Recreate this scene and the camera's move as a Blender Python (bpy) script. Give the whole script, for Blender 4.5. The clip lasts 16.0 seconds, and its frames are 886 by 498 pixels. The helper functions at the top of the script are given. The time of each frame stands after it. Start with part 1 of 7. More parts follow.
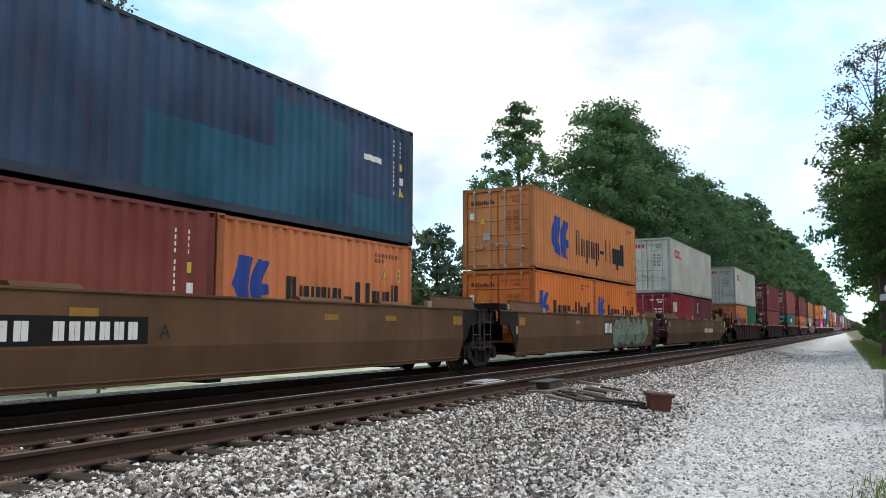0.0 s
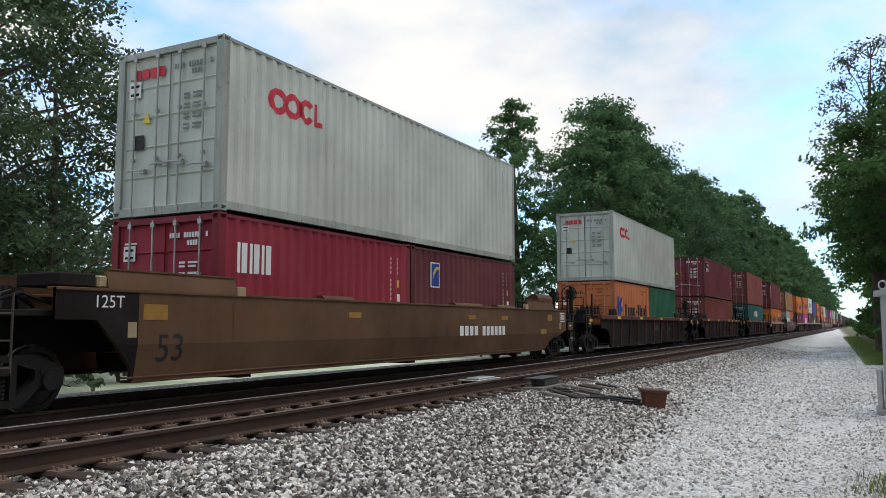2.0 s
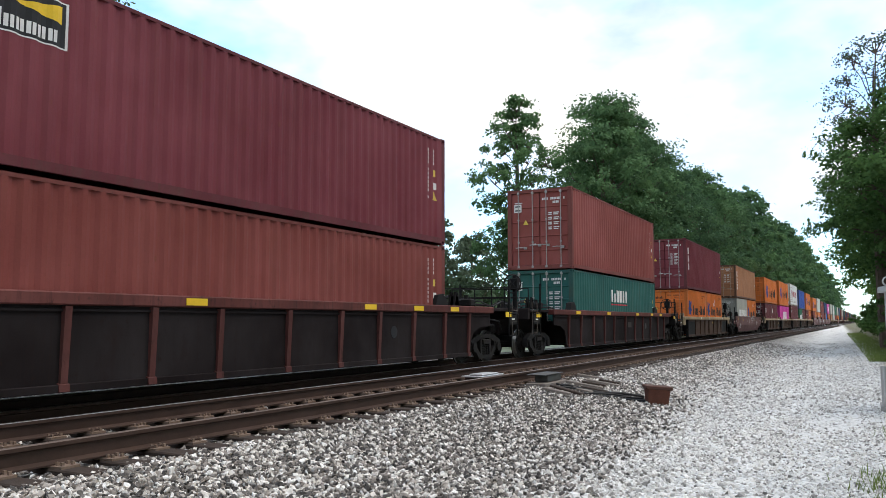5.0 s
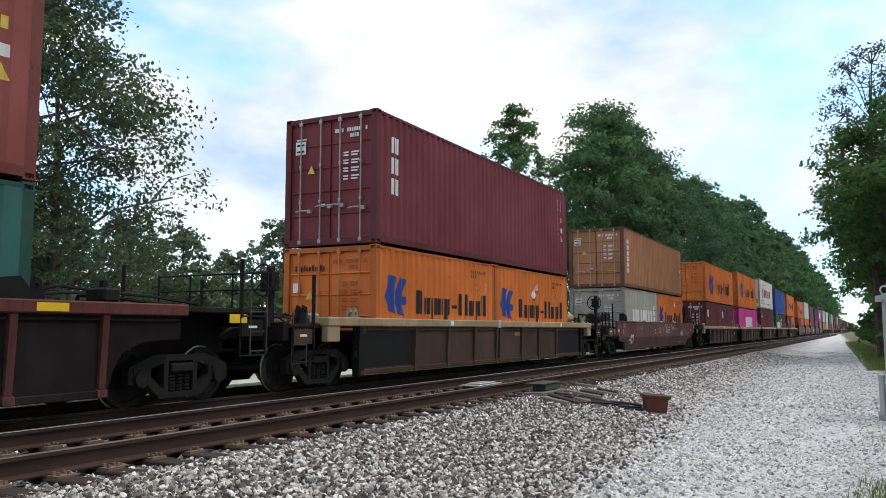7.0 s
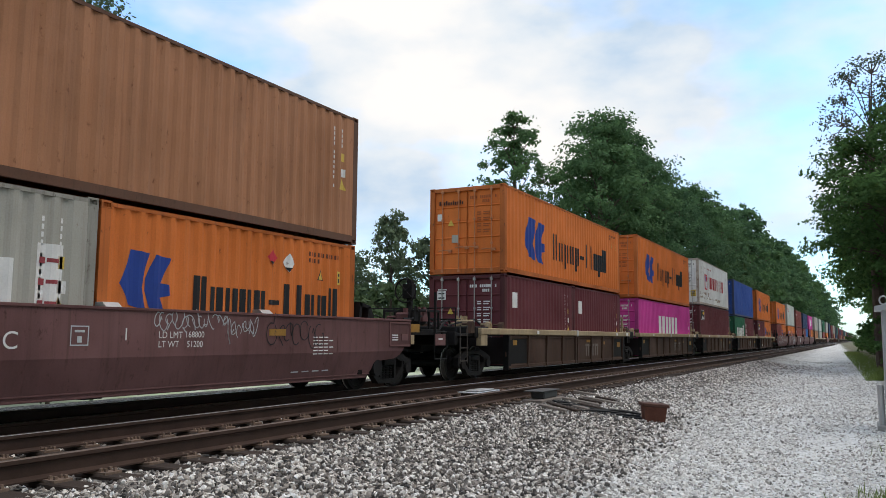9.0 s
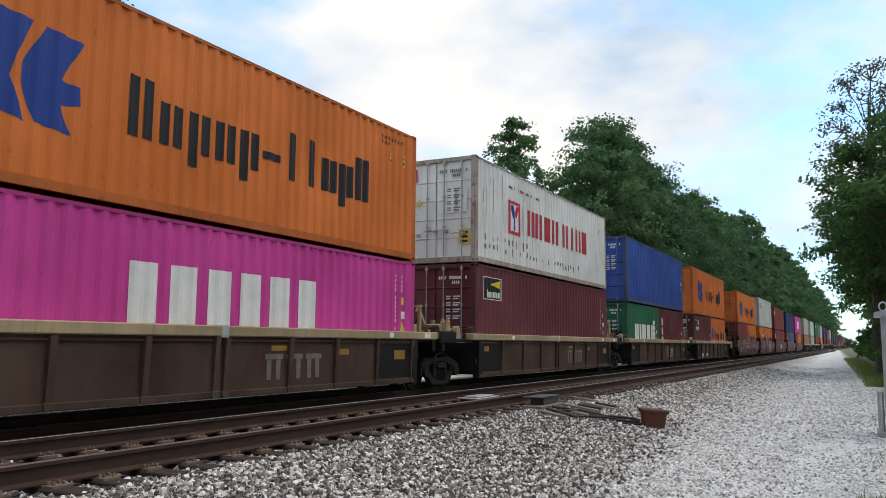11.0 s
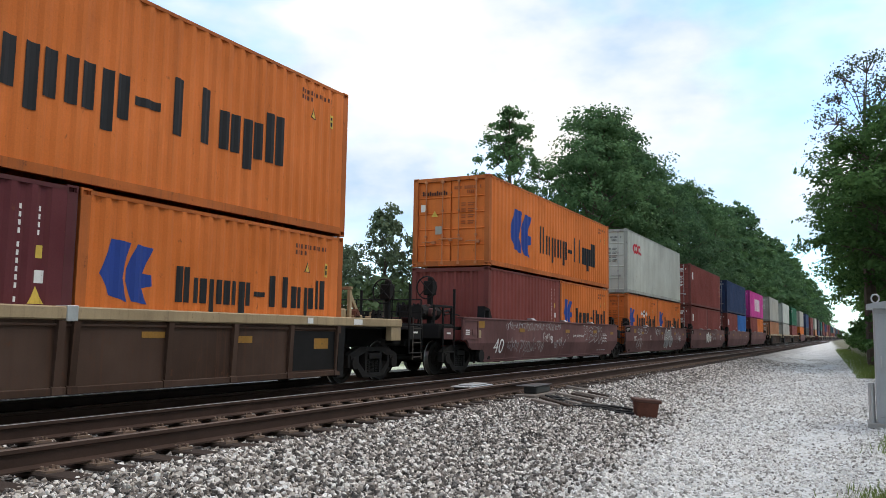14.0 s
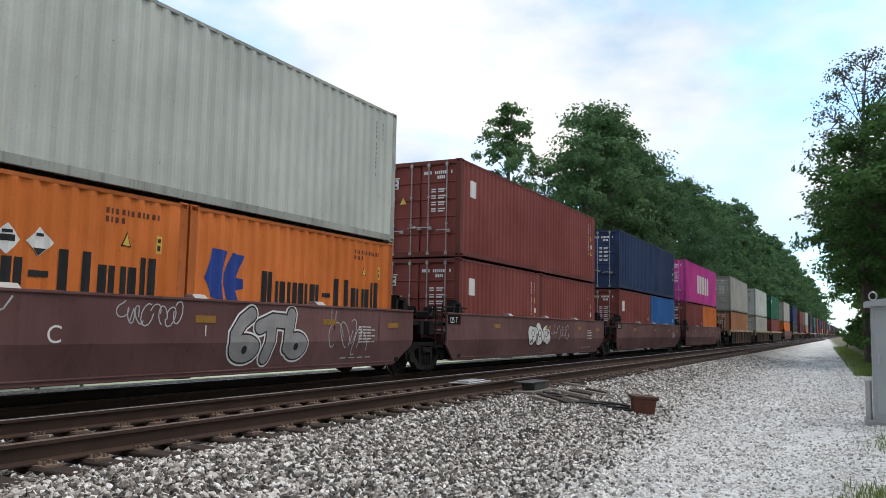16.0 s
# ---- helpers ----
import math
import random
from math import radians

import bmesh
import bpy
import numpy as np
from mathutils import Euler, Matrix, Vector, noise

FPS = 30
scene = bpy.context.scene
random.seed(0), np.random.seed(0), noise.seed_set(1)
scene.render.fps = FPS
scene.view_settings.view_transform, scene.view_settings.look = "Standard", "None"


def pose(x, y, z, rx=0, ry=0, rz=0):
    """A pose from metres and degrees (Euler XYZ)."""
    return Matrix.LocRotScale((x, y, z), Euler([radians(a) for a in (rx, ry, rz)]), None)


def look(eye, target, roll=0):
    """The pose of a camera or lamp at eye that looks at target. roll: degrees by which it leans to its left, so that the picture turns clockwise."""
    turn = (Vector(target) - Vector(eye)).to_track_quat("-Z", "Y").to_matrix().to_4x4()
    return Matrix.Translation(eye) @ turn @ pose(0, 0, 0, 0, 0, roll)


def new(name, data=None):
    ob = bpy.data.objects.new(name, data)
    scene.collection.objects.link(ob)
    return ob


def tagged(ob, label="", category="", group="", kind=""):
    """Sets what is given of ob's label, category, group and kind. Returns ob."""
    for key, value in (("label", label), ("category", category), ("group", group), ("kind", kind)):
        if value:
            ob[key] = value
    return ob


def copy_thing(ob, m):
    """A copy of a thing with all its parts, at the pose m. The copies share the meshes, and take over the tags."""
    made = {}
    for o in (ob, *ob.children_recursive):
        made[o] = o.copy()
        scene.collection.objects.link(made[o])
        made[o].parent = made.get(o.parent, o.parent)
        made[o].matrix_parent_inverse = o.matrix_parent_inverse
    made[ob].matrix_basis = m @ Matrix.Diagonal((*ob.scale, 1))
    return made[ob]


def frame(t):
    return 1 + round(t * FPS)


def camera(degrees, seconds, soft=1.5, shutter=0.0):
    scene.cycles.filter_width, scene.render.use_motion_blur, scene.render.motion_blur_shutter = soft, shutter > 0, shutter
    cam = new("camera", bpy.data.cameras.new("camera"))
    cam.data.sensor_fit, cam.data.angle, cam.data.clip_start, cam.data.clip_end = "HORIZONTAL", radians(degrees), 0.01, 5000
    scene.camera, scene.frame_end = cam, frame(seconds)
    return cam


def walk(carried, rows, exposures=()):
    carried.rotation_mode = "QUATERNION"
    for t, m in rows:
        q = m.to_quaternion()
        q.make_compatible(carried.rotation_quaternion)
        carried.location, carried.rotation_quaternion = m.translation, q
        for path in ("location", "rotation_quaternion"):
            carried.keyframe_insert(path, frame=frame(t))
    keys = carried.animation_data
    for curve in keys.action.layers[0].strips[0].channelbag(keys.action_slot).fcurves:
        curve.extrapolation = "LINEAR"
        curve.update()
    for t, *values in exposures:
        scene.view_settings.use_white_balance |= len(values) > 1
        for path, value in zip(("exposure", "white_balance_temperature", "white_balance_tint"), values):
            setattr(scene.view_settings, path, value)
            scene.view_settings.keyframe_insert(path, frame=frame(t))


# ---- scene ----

# camera on a tripod beside the line; x runs across the tracks, y along them, z = 0 on the rail heads
EYE = (0.0, 0.0, 1.01)
VIEW = (  # seconds, degrees left of the line, degrees up, lean
    (0, 28.050, 5.630, 0.094), (0.5, 28.002, 5.687, 0.155), (1, 27.801, 5.593, -0.024), (1.5, 27.675, 5.446, -0.083),
    (2, 27.685, 5.431, -0.051), (2.5, 27.884, 4.994, 0.070), (3, 27.863, 4.906, -0.133), (3.5, 27.936, 4.908, 0.118),
    (4, 27.993, 4.900, -0.052), (6.5, 27.822, 5.720, 0.044), (7, 27.768, 5.791, -0.031), (7.5, 27.716, 5.963, 0.124),
    (8, 27.718, 6.253, 0.109), (8.5, 27.724, 6.335, 0.389), (9, 27.733, 6.268, 0.417), (11.5, 27.692, 6.722, 0.492),
    (12, 27.626, 6.490, 0.688), (12.5, 27.567, 6.474, 0.778), (13, 27.556, 6.246, 0.889), (13.5, 27.533, 5.963, 0.916),
    (14, 27.315, 5.852, 0.943), (14.5, 27.314, 5.906, 1.110), (15, 27.249, 5.834, 1.119), (15.5, 27.334, 5.698, 1.208),
    (16, 27.190, 5.590, 1.115))


def aim(left, up, lean):
    a, b = radians(left), radians(up)
    way = Vector((-math.sin(a) * math.cos(b), math.cos(a) * math.cos(b), math.sin(b)))
    return look(EYE, Vector(EYE) + way, lean)


cam = camera(58.14, 16.0, soft=0.55)
# the camera's own exposure drifts as bright and dark cars pass
EXPOSURE = ((0, 0.12), (0.5, -0.02), (1.5, 0), (2, -0.14), (2.5, 0.1), (3.2, -0.06), (4, 0.18), (6.5, 0.27), (7, 0.04), (7.5, 0.02), (8, 0.04), (8.5, -0.19), (9, -0.14), (11.5, -0.1), (12, 0.04), (12.5, 0.1), (13, 0.16), (14, 0.04), (14.5, -0.22), (15, -0.02), (15.5, 0), (16, 0))
walk(cam, [(t, aim(l, u, r)) for t, l, u, r in VIEW], EXPOSURE)

# ---- sky and sun: bright broken cloud ----
world = bpy.data.worlds.new("sky")
scene.world = world
world.use_nodes = True
wn, wl = world.node_tree.nodes, world.node_tree.links
wn.clear()
w_out, w_bg = wn.new("ShaderNodeOutputWorld"), wn.new("ShaderNodeBackground")
w_sky = wn.new("ShaderNodeTexSky")
w_sky.sky_type, w_sky.sun_disc, w_sky.sun_elevation, w_sky.sun_rotation = "NISHITA", False, radians(65), radians(59)
w_tc = wn.new("ShaderNodeTexCoord")
w_map = wn.new("ShaderNodeMapping")
w_map.inputs["Scale"].default_value = (1.0, 1.0, 2.0)
w_map.inputs["Location"].default_value = (0.35, 0.1, 0.0)
w_noise = wn.new("ShaderNodeTexNoise")
w_noise.inputs["Scale"].default_value, w_noise.inputs["Detail"].default_value = 2.6, 5
w_noise.inputs["Roughness"].default_value = 0.5
w_noise2 = wn.new("ShaderNodeTexNoise")
w_noise2.inputs["Scale"].default_value, w_noise2.inputs["Detail"].default_value = 3.4, 6
w_ramp, w_ramp2 = wn.new("ShaderNodeValToRGB"), wn.new("ShaderNodeValToRGB")
w_ramp.color_ramp.elements[0].position, w_ramp.color_ramp.elements[1].position = 0.35, 0.49
w_ramp2.color_ramp.elements.new(0.5)
for _e, _p, _c in zip(w_ramp2.color_ramp.elements, (0.38, 0.49, 0.61), ((0.56, 0.74, 0.95, 1), (0.88, 0.95, 1.02, 1), (1.14, 1.11, 1.08, 1))):
    _e.position, _e.color = _p, _c
w_lift = wn.new("ShaderNodeMix")
w_lift.data_type = "RGBA"
w_lift.blend_type = "MULTIPLY"
w_lift.inputs["Factor"].default_value = 1.0
w_lift.inputs["B"].default_value = (0.24, 0.31, 0.36, 1)
w_mix = wn.new("ShaderNodeMix")
w_mix.data_type = "RGBA"
wl.new(w_tc.outputs["Generated"], w_map.inputs["Vector"])
wl.new(w_map.outputs["Vector"], w_noise.inputs["Vector"])
wl.new(w_map.outputs["Vector"], w_noise2.inputs["Vector"])
wl.new(w_noise.outputs["Fac"], w_ramp.inputs["Fac"])
wl.new(w_noise2.outputs["Fac"], w_ramp2.inputs["Fac"])
wl.new(w_sky.outputs["Color"], w_lift.inputs["A"])
# cloud thins towards the horizon
w_sep, w_low, w_mul = wn.new("ShaderNodeSeparateXYZ"), wn.new("ShaderNodeMapRange"), wn.new("ShaderNodeMath")
w_low.inputs["From Min"].default_value, w_low.inputs["From Max"].default_value = 0.03, 0.17
w_low.inputs["To Min"].default_value = 0.25
w_mul.operation = "MULTIPLY"
wl.new(w_tc.outputs["Generated"], w_sep.inputs[0])
wl.new(w_sep.outputs["Z"], w_low.inputs["Value"])
wl.new(w_low.outputs["Result"], w_mul.inputs[0])
wl.new(w_ramp.outputs["Color"], w_mul.inputs[1])
wl.new(w_mul.outputs[0], w_mix.inputs["Factor"])
wl.new(w_lift.outputs["Result"], w_mix.inputs["A"])
wl.new(w_ramp2.outputs["Color"], w_mix.inputs["B"])
wl.new(w_mix.outputs["Result"], w_bg.inputs["Color"])
wl.new(w_bg.outputs["Background"], w_out.inputs["Surface"])
w_bg.inputs["Strength"].default_value = 1.0
sun_data = bpy.data.lights.new("sun", "SUN")
sun_data.energy, sun_data.angle, sun_data.color = 1.5, radians(32), (1.0, 0.87, 0.72)
sun = new("sun", sun_data)
sun.matrix_world = look((23, 34, 58), (0, 20, 0))

# ---- materials ----
def nodes_of(name):
    m = bpy.data.materials.new(name)
    m.use_nodes = True
    nt = m.node_tree
    return m, nt.nodes, nt.links, nt.nodes["Principled BSDF"]


def noise_node(n, l, vec, scale, detail=4, rough=0.55, stretch=None):
    """A noise texture on the given vector, stretched by a mapping where wanted."""
    if stretch:
        mp = n.new("ShaderNodeMapping")
        mp.inputs["Scale"].default_value = stretch
        l.new(vec, mp.inputs["Vector"])
        vec = mp.outputs["Vector"]
    t = n.new("ShaderNodeTexNoise")
    t.inputs["Scale"].default_value, t.inputs["Detail"].default_value, t.inputs["Roughness"].default_value = scale, detail, rough
    l.new(vec, t.inputs["Vector"])
    return t.outputs["Fac"]


def ramp_node(n, l, fac, stops):
    r = n.new("ShaderNodeValToRGB")
    e = r.color_ramp.elements
    while len(e) < len(stops):
        e.new(0.5)
    for x, (p, c) in zip(e, stops):
        x.position = p
        x.color = (*c, 1) if len(c) == 3 else c
    l.new(fac, r.inputs["Fac"])
    return r.outputs["Color"]


def mix_node(n, l, fac, a, b, mode="MIX"):
    m = n.new("ShaderNodeMix")
    m.data_type, m.blend_type = "RGBA", mode
    for sock, v in (("Factor", fac), ("A", a), ("B", b)):
        if isinstance(v, (int, float)):
            m.inputs[sock].default_value = v
        elif isinstance(v, tuple):
            m.inputs[sock].default_value = (*v, 1)
        else:
            l.new(v, m.inputs[sock])
    return m.outputs["Result"]


def bump_node(n, l, height, strength, distance, b):
    k = n.new("ShaderNodeBump")
    k.inputs["Strength"].default_value, k.inputs["Distance"].default_value = strength, distance
    l.new(height, k.inputs["Height"])
    l.new(k.outputs["Normal"], b.inputs["Normal"])


def shade(c, k):
    return tuple(min(1, x * k) for x in c)


def surface(name, base, rough=0.6, metal=0.0, spread=0.2, coarse=2.0, fine=30.0, bump=0.15, depth=0.004, spot=None, spots=0.62):
    """Plain material with variation at two scales, fine relief and, where given, spots of a second colour."""
    m, n, l, b = nodes_of(name)
    tc = n.new("ShaderNodeTexCoord").outputs["Object"]
    big, small = noise_node(n, l, tc, coarse), noise_node(n, l, tc, fine, 6)
    c = ramp_node(n, l, big, [(0.3, shade(base, 1 - spread)), (0.7, shade(base, 1 + spread))])
    c = mix_node(n, l, 0.45, c, ramp_node(n, l, small, [(0.3, shade(base, 1 - spread)), (0.72, shade(base, 1 + spread * 0.9))]))
    if spot:
        f = ramp_node(n, l, noise_node(n, l, tc, coarse * 3, 8, 0.65), [(spots, (0, 0, 0)), (spots + 0.06, (1, 1, 1))])
        c = mix_node(n, l, f, c, spot)
    l.new(c, b.inputs["Base Color"])
    rr = n.new("ShaderNodeMapRange")
    rr.inputs["To Min"].default_value, rr.inputs["To Max"].default_value = max(0.05, rough - 0.12), min(1, rough + 0.12)
    l.new(small, rr.inputs["Value"])
    l.new(rr.outputs["Result"], b.inputs["Roughness"])
    b.inputs["Metallic"].default_value = metal
    b.inputs["Specular IOR Level"].default_value = 0.25
    if bump:
        bump_node(n, l, small, bump, depth, b)
    return m


def paint(name, base, wear=0.5, rust=(0.16, 0.06, 0.03), fade=0.16, rough=0.62, grime=(0.09, 0.07, 0.055), gloss=0.22):
    """Weathered steel paint: sun-fade in broad patches, rust that runs downwards, grime and chips."""
    m, n, l, b = nodes_of(name)
    tc = n.new("ShaderNodeTexCoord").outputs["Object"]
    info = n.new("ShaderNodeObjectInfo").outputs["Random"]
    shift = n.new("ShaderNodeVectorMath")
    shift.operation = "SCALE"
    shift.inputs[0].default_value = (17, 31, 9)
    l.new(info, shift.inputs["Scale"])
    add = n.new("ShaderNodeVectorMath")
    l.new(tc, add.inputs[0])
    l.new(shift.outputs[0], add.inputs[1])
    v = add.outputs[0]
    big = noise_node(n, l, v, 0.55, 3)
    chalk = tuple(min(1, x * (1 + fade) + 0.02) for x in base)
    c = ramp_node(n, l, big, [(0.3, shade(base, 1 - fade)), (0.7, chalk)])
    runs = noise_node(n, l, v, 1.0, 5, 0.6, (5.0, 5.0, 0.22))
    c = mix_node(n, l, ramp_node(n, l, runs, [(0.46, (0, 0, 0)), (0.76, (min(0.8, 0.36 * wear),) * 3)]), c, grime)
    drips = noise_node(n, l, v, 1.0, 6, 0.65, (13.0, 13.0, 0.3))
    c = mix_node(n, l, ramp_node(n, l, drips, [(0.54, (0, 0, 0)), (0.72, (min(0.8, 0.5 * wear),) * 3)]), c, rust)
    blotch = noise_node(n, l, v, 1.3, 7, 0.68, (1.0, 1.0, 0.55))
    c = mix_node(n, l, ramp_node(n, l, blotch, [(0.6 - 0.03 * wear, (0, 0, 0)), (0.7 - 0.03 * wear, (min(0.75, 0.5 * wear),) * 3)]), c, tuple(0.6 * x + 0.4 * y for x, y in zip(rust, base)))
    specks = noise_node(n, l, v, 9.0, 8, 0.7, (1.0, 1.0, 0.6))
    c = mix_node(n, l, ramp_node(n, l, specks, [(0.66 - 0.06 * wear, (0, 0, 0)), (0.74 - 0.04 * wear, (0.9, 0.9, 0.9))]), c, rust)
    small = noise_node(n, l, v, 45, 5)
    c = mix_node(n, l, 0.18, c, ramp_node(n, l, small, [(0.3, shade(base, 0.6)), (0.7, shade(base, 1.25))]))
    l.new(c, b.inputs["Base Color"])
    rr = n.new("ShaderNodeMapRange")
    rr.inputs["To Min"].default_value, rr.inputs["To Max"].default_value = rough - 0.1, rough + 0.25
    l.new(specks, rr.inputs["Value"])
    l.new(rr.outputs["Result"], b.inputs["Roughness"])
    b.inputs["Specular IOR Level"].default_value = gloss
    bump_node(n, l, big, 0.25, 0.02, b)
    return m


def foliage(name, dark, light, glow=0.35):
    """Leaves: each island its own green, with light passing through."""
    m, n, l, b = nodes_of(name)
    isl = n.new("ShaderNodeNewGeometry").outputs["Random Per Island"]
    tc = n.new("ShaderNodeTexCoord").outputs["Object"]
    mixed = n.new("ShaderNodeMath")
    mixed.operation = "MULTIPLY_ADD"
    mixed.inputs[1].default_value = 0.26
    l.new(isl, mixed.inputs[0])
    part_ = n.new("ShaderNodeMath")
    part_.operation = "MULTIPLY"
    part_.inputs[1].default_value = 0.92
    l.new(noise_node(n, l, tc, 0.8, 4), part_.inputs[0])
    l.new(part_.outputs[0], mixed.inputs[2])
    c = ramp_node(n, l, mixed.outputs[0], [(0.15, dark), (0.85, light)])
    # each crown a little lighter and yellower, or darker, than its neighbours
    own = ramp_node(n, l, n.new("ShaderNodeObjectInfo").outputs["Random"], [(0.0, (0.78, 0.8, 0.88)), (0.5, (1.0, 1.0, 1.0)), (1.0, (1.22, 1.18, 1.05))])
    c = mix_node(n, l, 1.0, c, own, "MULTIPLY")
    l.new(c, b.inputs["Base Color"])
    b.inputs["Roughness"].default_value = 0.75
    b.inputs["Specular IOR Level"].default_value = 0.12
    tr = n.new("ShaderNodeBsdfTranslucent")
    l.new(c, tr.inputs["Color"])
    mx = n.new("ShaderNodeMixShader")
    mx.inputs["Fac"].default_value = glow
    l.new(b.outputs["BSDF"], mx.inputs[1])
    l.new(tr.outputs["BSDF"], mx.inputs[2])
    l.new(mx.outputs["Shader"], n["Material Output"].inputs["Surface"])
    return m


def gravel_ground():
    """Ballast by the rails, paler trodden gravel on the track beside them, grass and soil beyond."""
    m, n, l, b = nodes_of("ground_cover")
    tc = n.new("ShaderNodeTexCoord").outputs["Object"]
    sep = n.new("ShaderNodeSeparateXYZ")
    l.new(tc, sep.inputs[0])
    wob = noise_node(n, l, tc, 0.8, 4)
    wx = n.new("ShaderNodeMath")
    wx.operation = "MULTIPLY_ADD"
    wx.inputs[1].default_value = 2.2
    l.new(wob, wx.inputs[0])
    l.new(sep.outputs["X"], wx.inputs[2])
    vor = n.new("ShaderNodeTexVoronoi")
    vor.inputs["Scale"].default_value = 26
    l.new(tc, vor.inputs["Vector"])
    sepc = n.new("ShaderNodeSeparateColor")
    l.new(vor.outputs["Color"], sepc.inputs[0])
    stones = ramp_node(n, l, sepc.outputs[0], [(0.0, (0.09, 0.082, 0.076)), (0.45, (0.26, 0.237, 0.212)), (1.0, (0.62, 0.59, 0.55))])
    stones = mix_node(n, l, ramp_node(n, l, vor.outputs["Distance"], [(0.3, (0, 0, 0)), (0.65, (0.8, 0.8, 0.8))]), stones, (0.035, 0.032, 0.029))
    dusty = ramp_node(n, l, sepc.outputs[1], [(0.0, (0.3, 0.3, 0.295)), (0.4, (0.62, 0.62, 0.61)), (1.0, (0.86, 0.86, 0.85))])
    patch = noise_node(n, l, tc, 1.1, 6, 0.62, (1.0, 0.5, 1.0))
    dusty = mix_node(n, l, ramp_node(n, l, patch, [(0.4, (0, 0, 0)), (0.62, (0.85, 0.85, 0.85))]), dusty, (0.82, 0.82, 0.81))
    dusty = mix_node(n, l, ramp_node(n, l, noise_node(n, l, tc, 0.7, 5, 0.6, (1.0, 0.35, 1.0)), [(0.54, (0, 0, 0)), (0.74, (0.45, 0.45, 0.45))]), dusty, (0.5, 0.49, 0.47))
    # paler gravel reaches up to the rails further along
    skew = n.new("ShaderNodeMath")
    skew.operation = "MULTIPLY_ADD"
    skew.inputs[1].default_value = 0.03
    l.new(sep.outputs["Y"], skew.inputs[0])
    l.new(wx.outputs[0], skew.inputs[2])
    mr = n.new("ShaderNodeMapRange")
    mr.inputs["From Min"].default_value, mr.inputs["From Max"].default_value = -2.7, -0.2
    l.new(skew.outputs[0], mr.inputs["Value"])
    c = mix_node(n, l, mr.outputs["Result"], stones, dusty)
    grass = ramp_node(n, l, noise_node(n, l, tc, 3.0, 8, 0.7), [(0.3, (0.07, 0.09, 0.035)), (0.7, (0.2, 0.22, 0.11))])
    grass = mix_node(n, l, ramp_node(n, l, noise_node(n, l, tc, 1.6, 6, 0.7, (1.0, 0.4, 1.0)), [(0.38, (0, 0, 0)), (0.58, (0.9, 0.9, 0.9))]), grass, (0.17, 0.14, 0.1))
    right = n.new("ShaderNodeMapRange")
    right.inputs["From Min"].default_value, right.inputs["From Max"].default_value = 2.2, 3.1
    l.new(skew.outputs[0], right.inputs["Value"])
    c = mix_node(n, l, right.outputs["Result"], c, grass)
    left = n.new("ShaderNodeMapRange")
    left.inputs["From Min"].default_value, left.inputs["From Max"].default_value = -12.8, -12.2
    left.inputs["To Min"].default_value, left.inputs["To Max"].default_value = 1.0, 0.0
    l.new(wx.outputs[0], left.inputs["Value"])
    c = mix_node(n, l, left.outputs["Result"], c, ramp_node(n, l, wob, [(0.3, (0.36, 0.46, 0.26)), (0.6, (0.6, 0.64, 0.5))]))
    l.new(c, b.inputs["Base Color"])
    b.inputs["Roughness"].default_value = 0.9
    bump_node(n, l, vor.outputs["Distance"], 0.9, 0.03, b)
    return m


def stone_mix(name, stops, rough=0.85):
    m, n, l, b = nodes_of(name)
    isl = n.new("ShaderNodeNewGeometry").outputs["Random Per Island"]
    tc = n.new("ShaderNodeTexCoord").outputs["Object"]
    c = ramp_node(n, l, isl, stops)
    c = mix_node(n, l, 0.12, c, ramp_node(n, l, noise_node(n, l, tc, 60, 5), [(0.3, (0.06, 0.06, 0.055)), (0.7, (0.5, 0.49, 0.47))]))
    l.new(c, b.inputs["Base Color"])
    b.inputs["Roughness"].default_value = rough
    return m


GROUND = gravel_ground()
BALLAST = stone_mix("ballast_stone", [(0.0, (0.02, 0.0165, 0.015)), (0.24, (0.08, 0.067, 0.06)), (0.45, (0.245, 0.21, 0.183)), (0.64, (0.475, 0.425, 0.38)), (0.8, (0.82, 0.77, 0.715)), (1.0, (0.95, 0.925, 0.89))])
PALE_STONE = stone_mix("pale_stone", [(0.0, (0.13, 0.12, 0.11)), (0.16, (0.38, 0.36, 0.335)), (0.4, (0.64, 0.615, 0.58)), (0.72, (0.87, 0.85, 0.82)), (1.0, (0.95, 0.935, 0.91))])
RAIL_RUST = surface("rusty_rail", (0.055, 0.032, 0.024), 0.8, 0.1, 0.3, 3, 60, 0.2)
RAIL_TOP = surface("worn_rail_head", (0.42, 0.4, 0.38), 0.3, 1.0, 0.15, 4, 80, 0.05)
RAIL_DULL = surface("dull_rail_head", (0.17, 0.13, 0.11), 0.5, 0.5, 0.2, 4, 80, 0.05)
TIE = surface("creosoted_timber", (0.05, 0.036, 0.029), 0.9, 0, 0.4, 2.5, 40, 0.5, 0.01)
PLATE = surface("rusted_tie_plate", (0.235, 0.165, 0.125), 0.8, 0.2, 0.35, 8, 70, 0.3)
DARK_STEEL = surface("grimy_dark_steel", (0.01, 0.0088, 0.0088), 0.75, 0.1, 0.35, 3, 40, 0.3)
BOGIE = surface("grimy_cast_steel", (0.016, 0.014, 0.0135), 0.8, 0.1, 0.35, 4, 50, 0.4, 0.006, (0.05, 0.034, 0.026))
WHEEL = surface("worn_wheel_steel", (0.016, 0.013, 0.012), 0.7, 0.2, 0.3, 5, 60, 0.2)
TREAD = surface("bright_wheel_tread", (0.3, 0.29, 0.27), 0.35, 1.0, 0.1, 5, 60, 0.05)
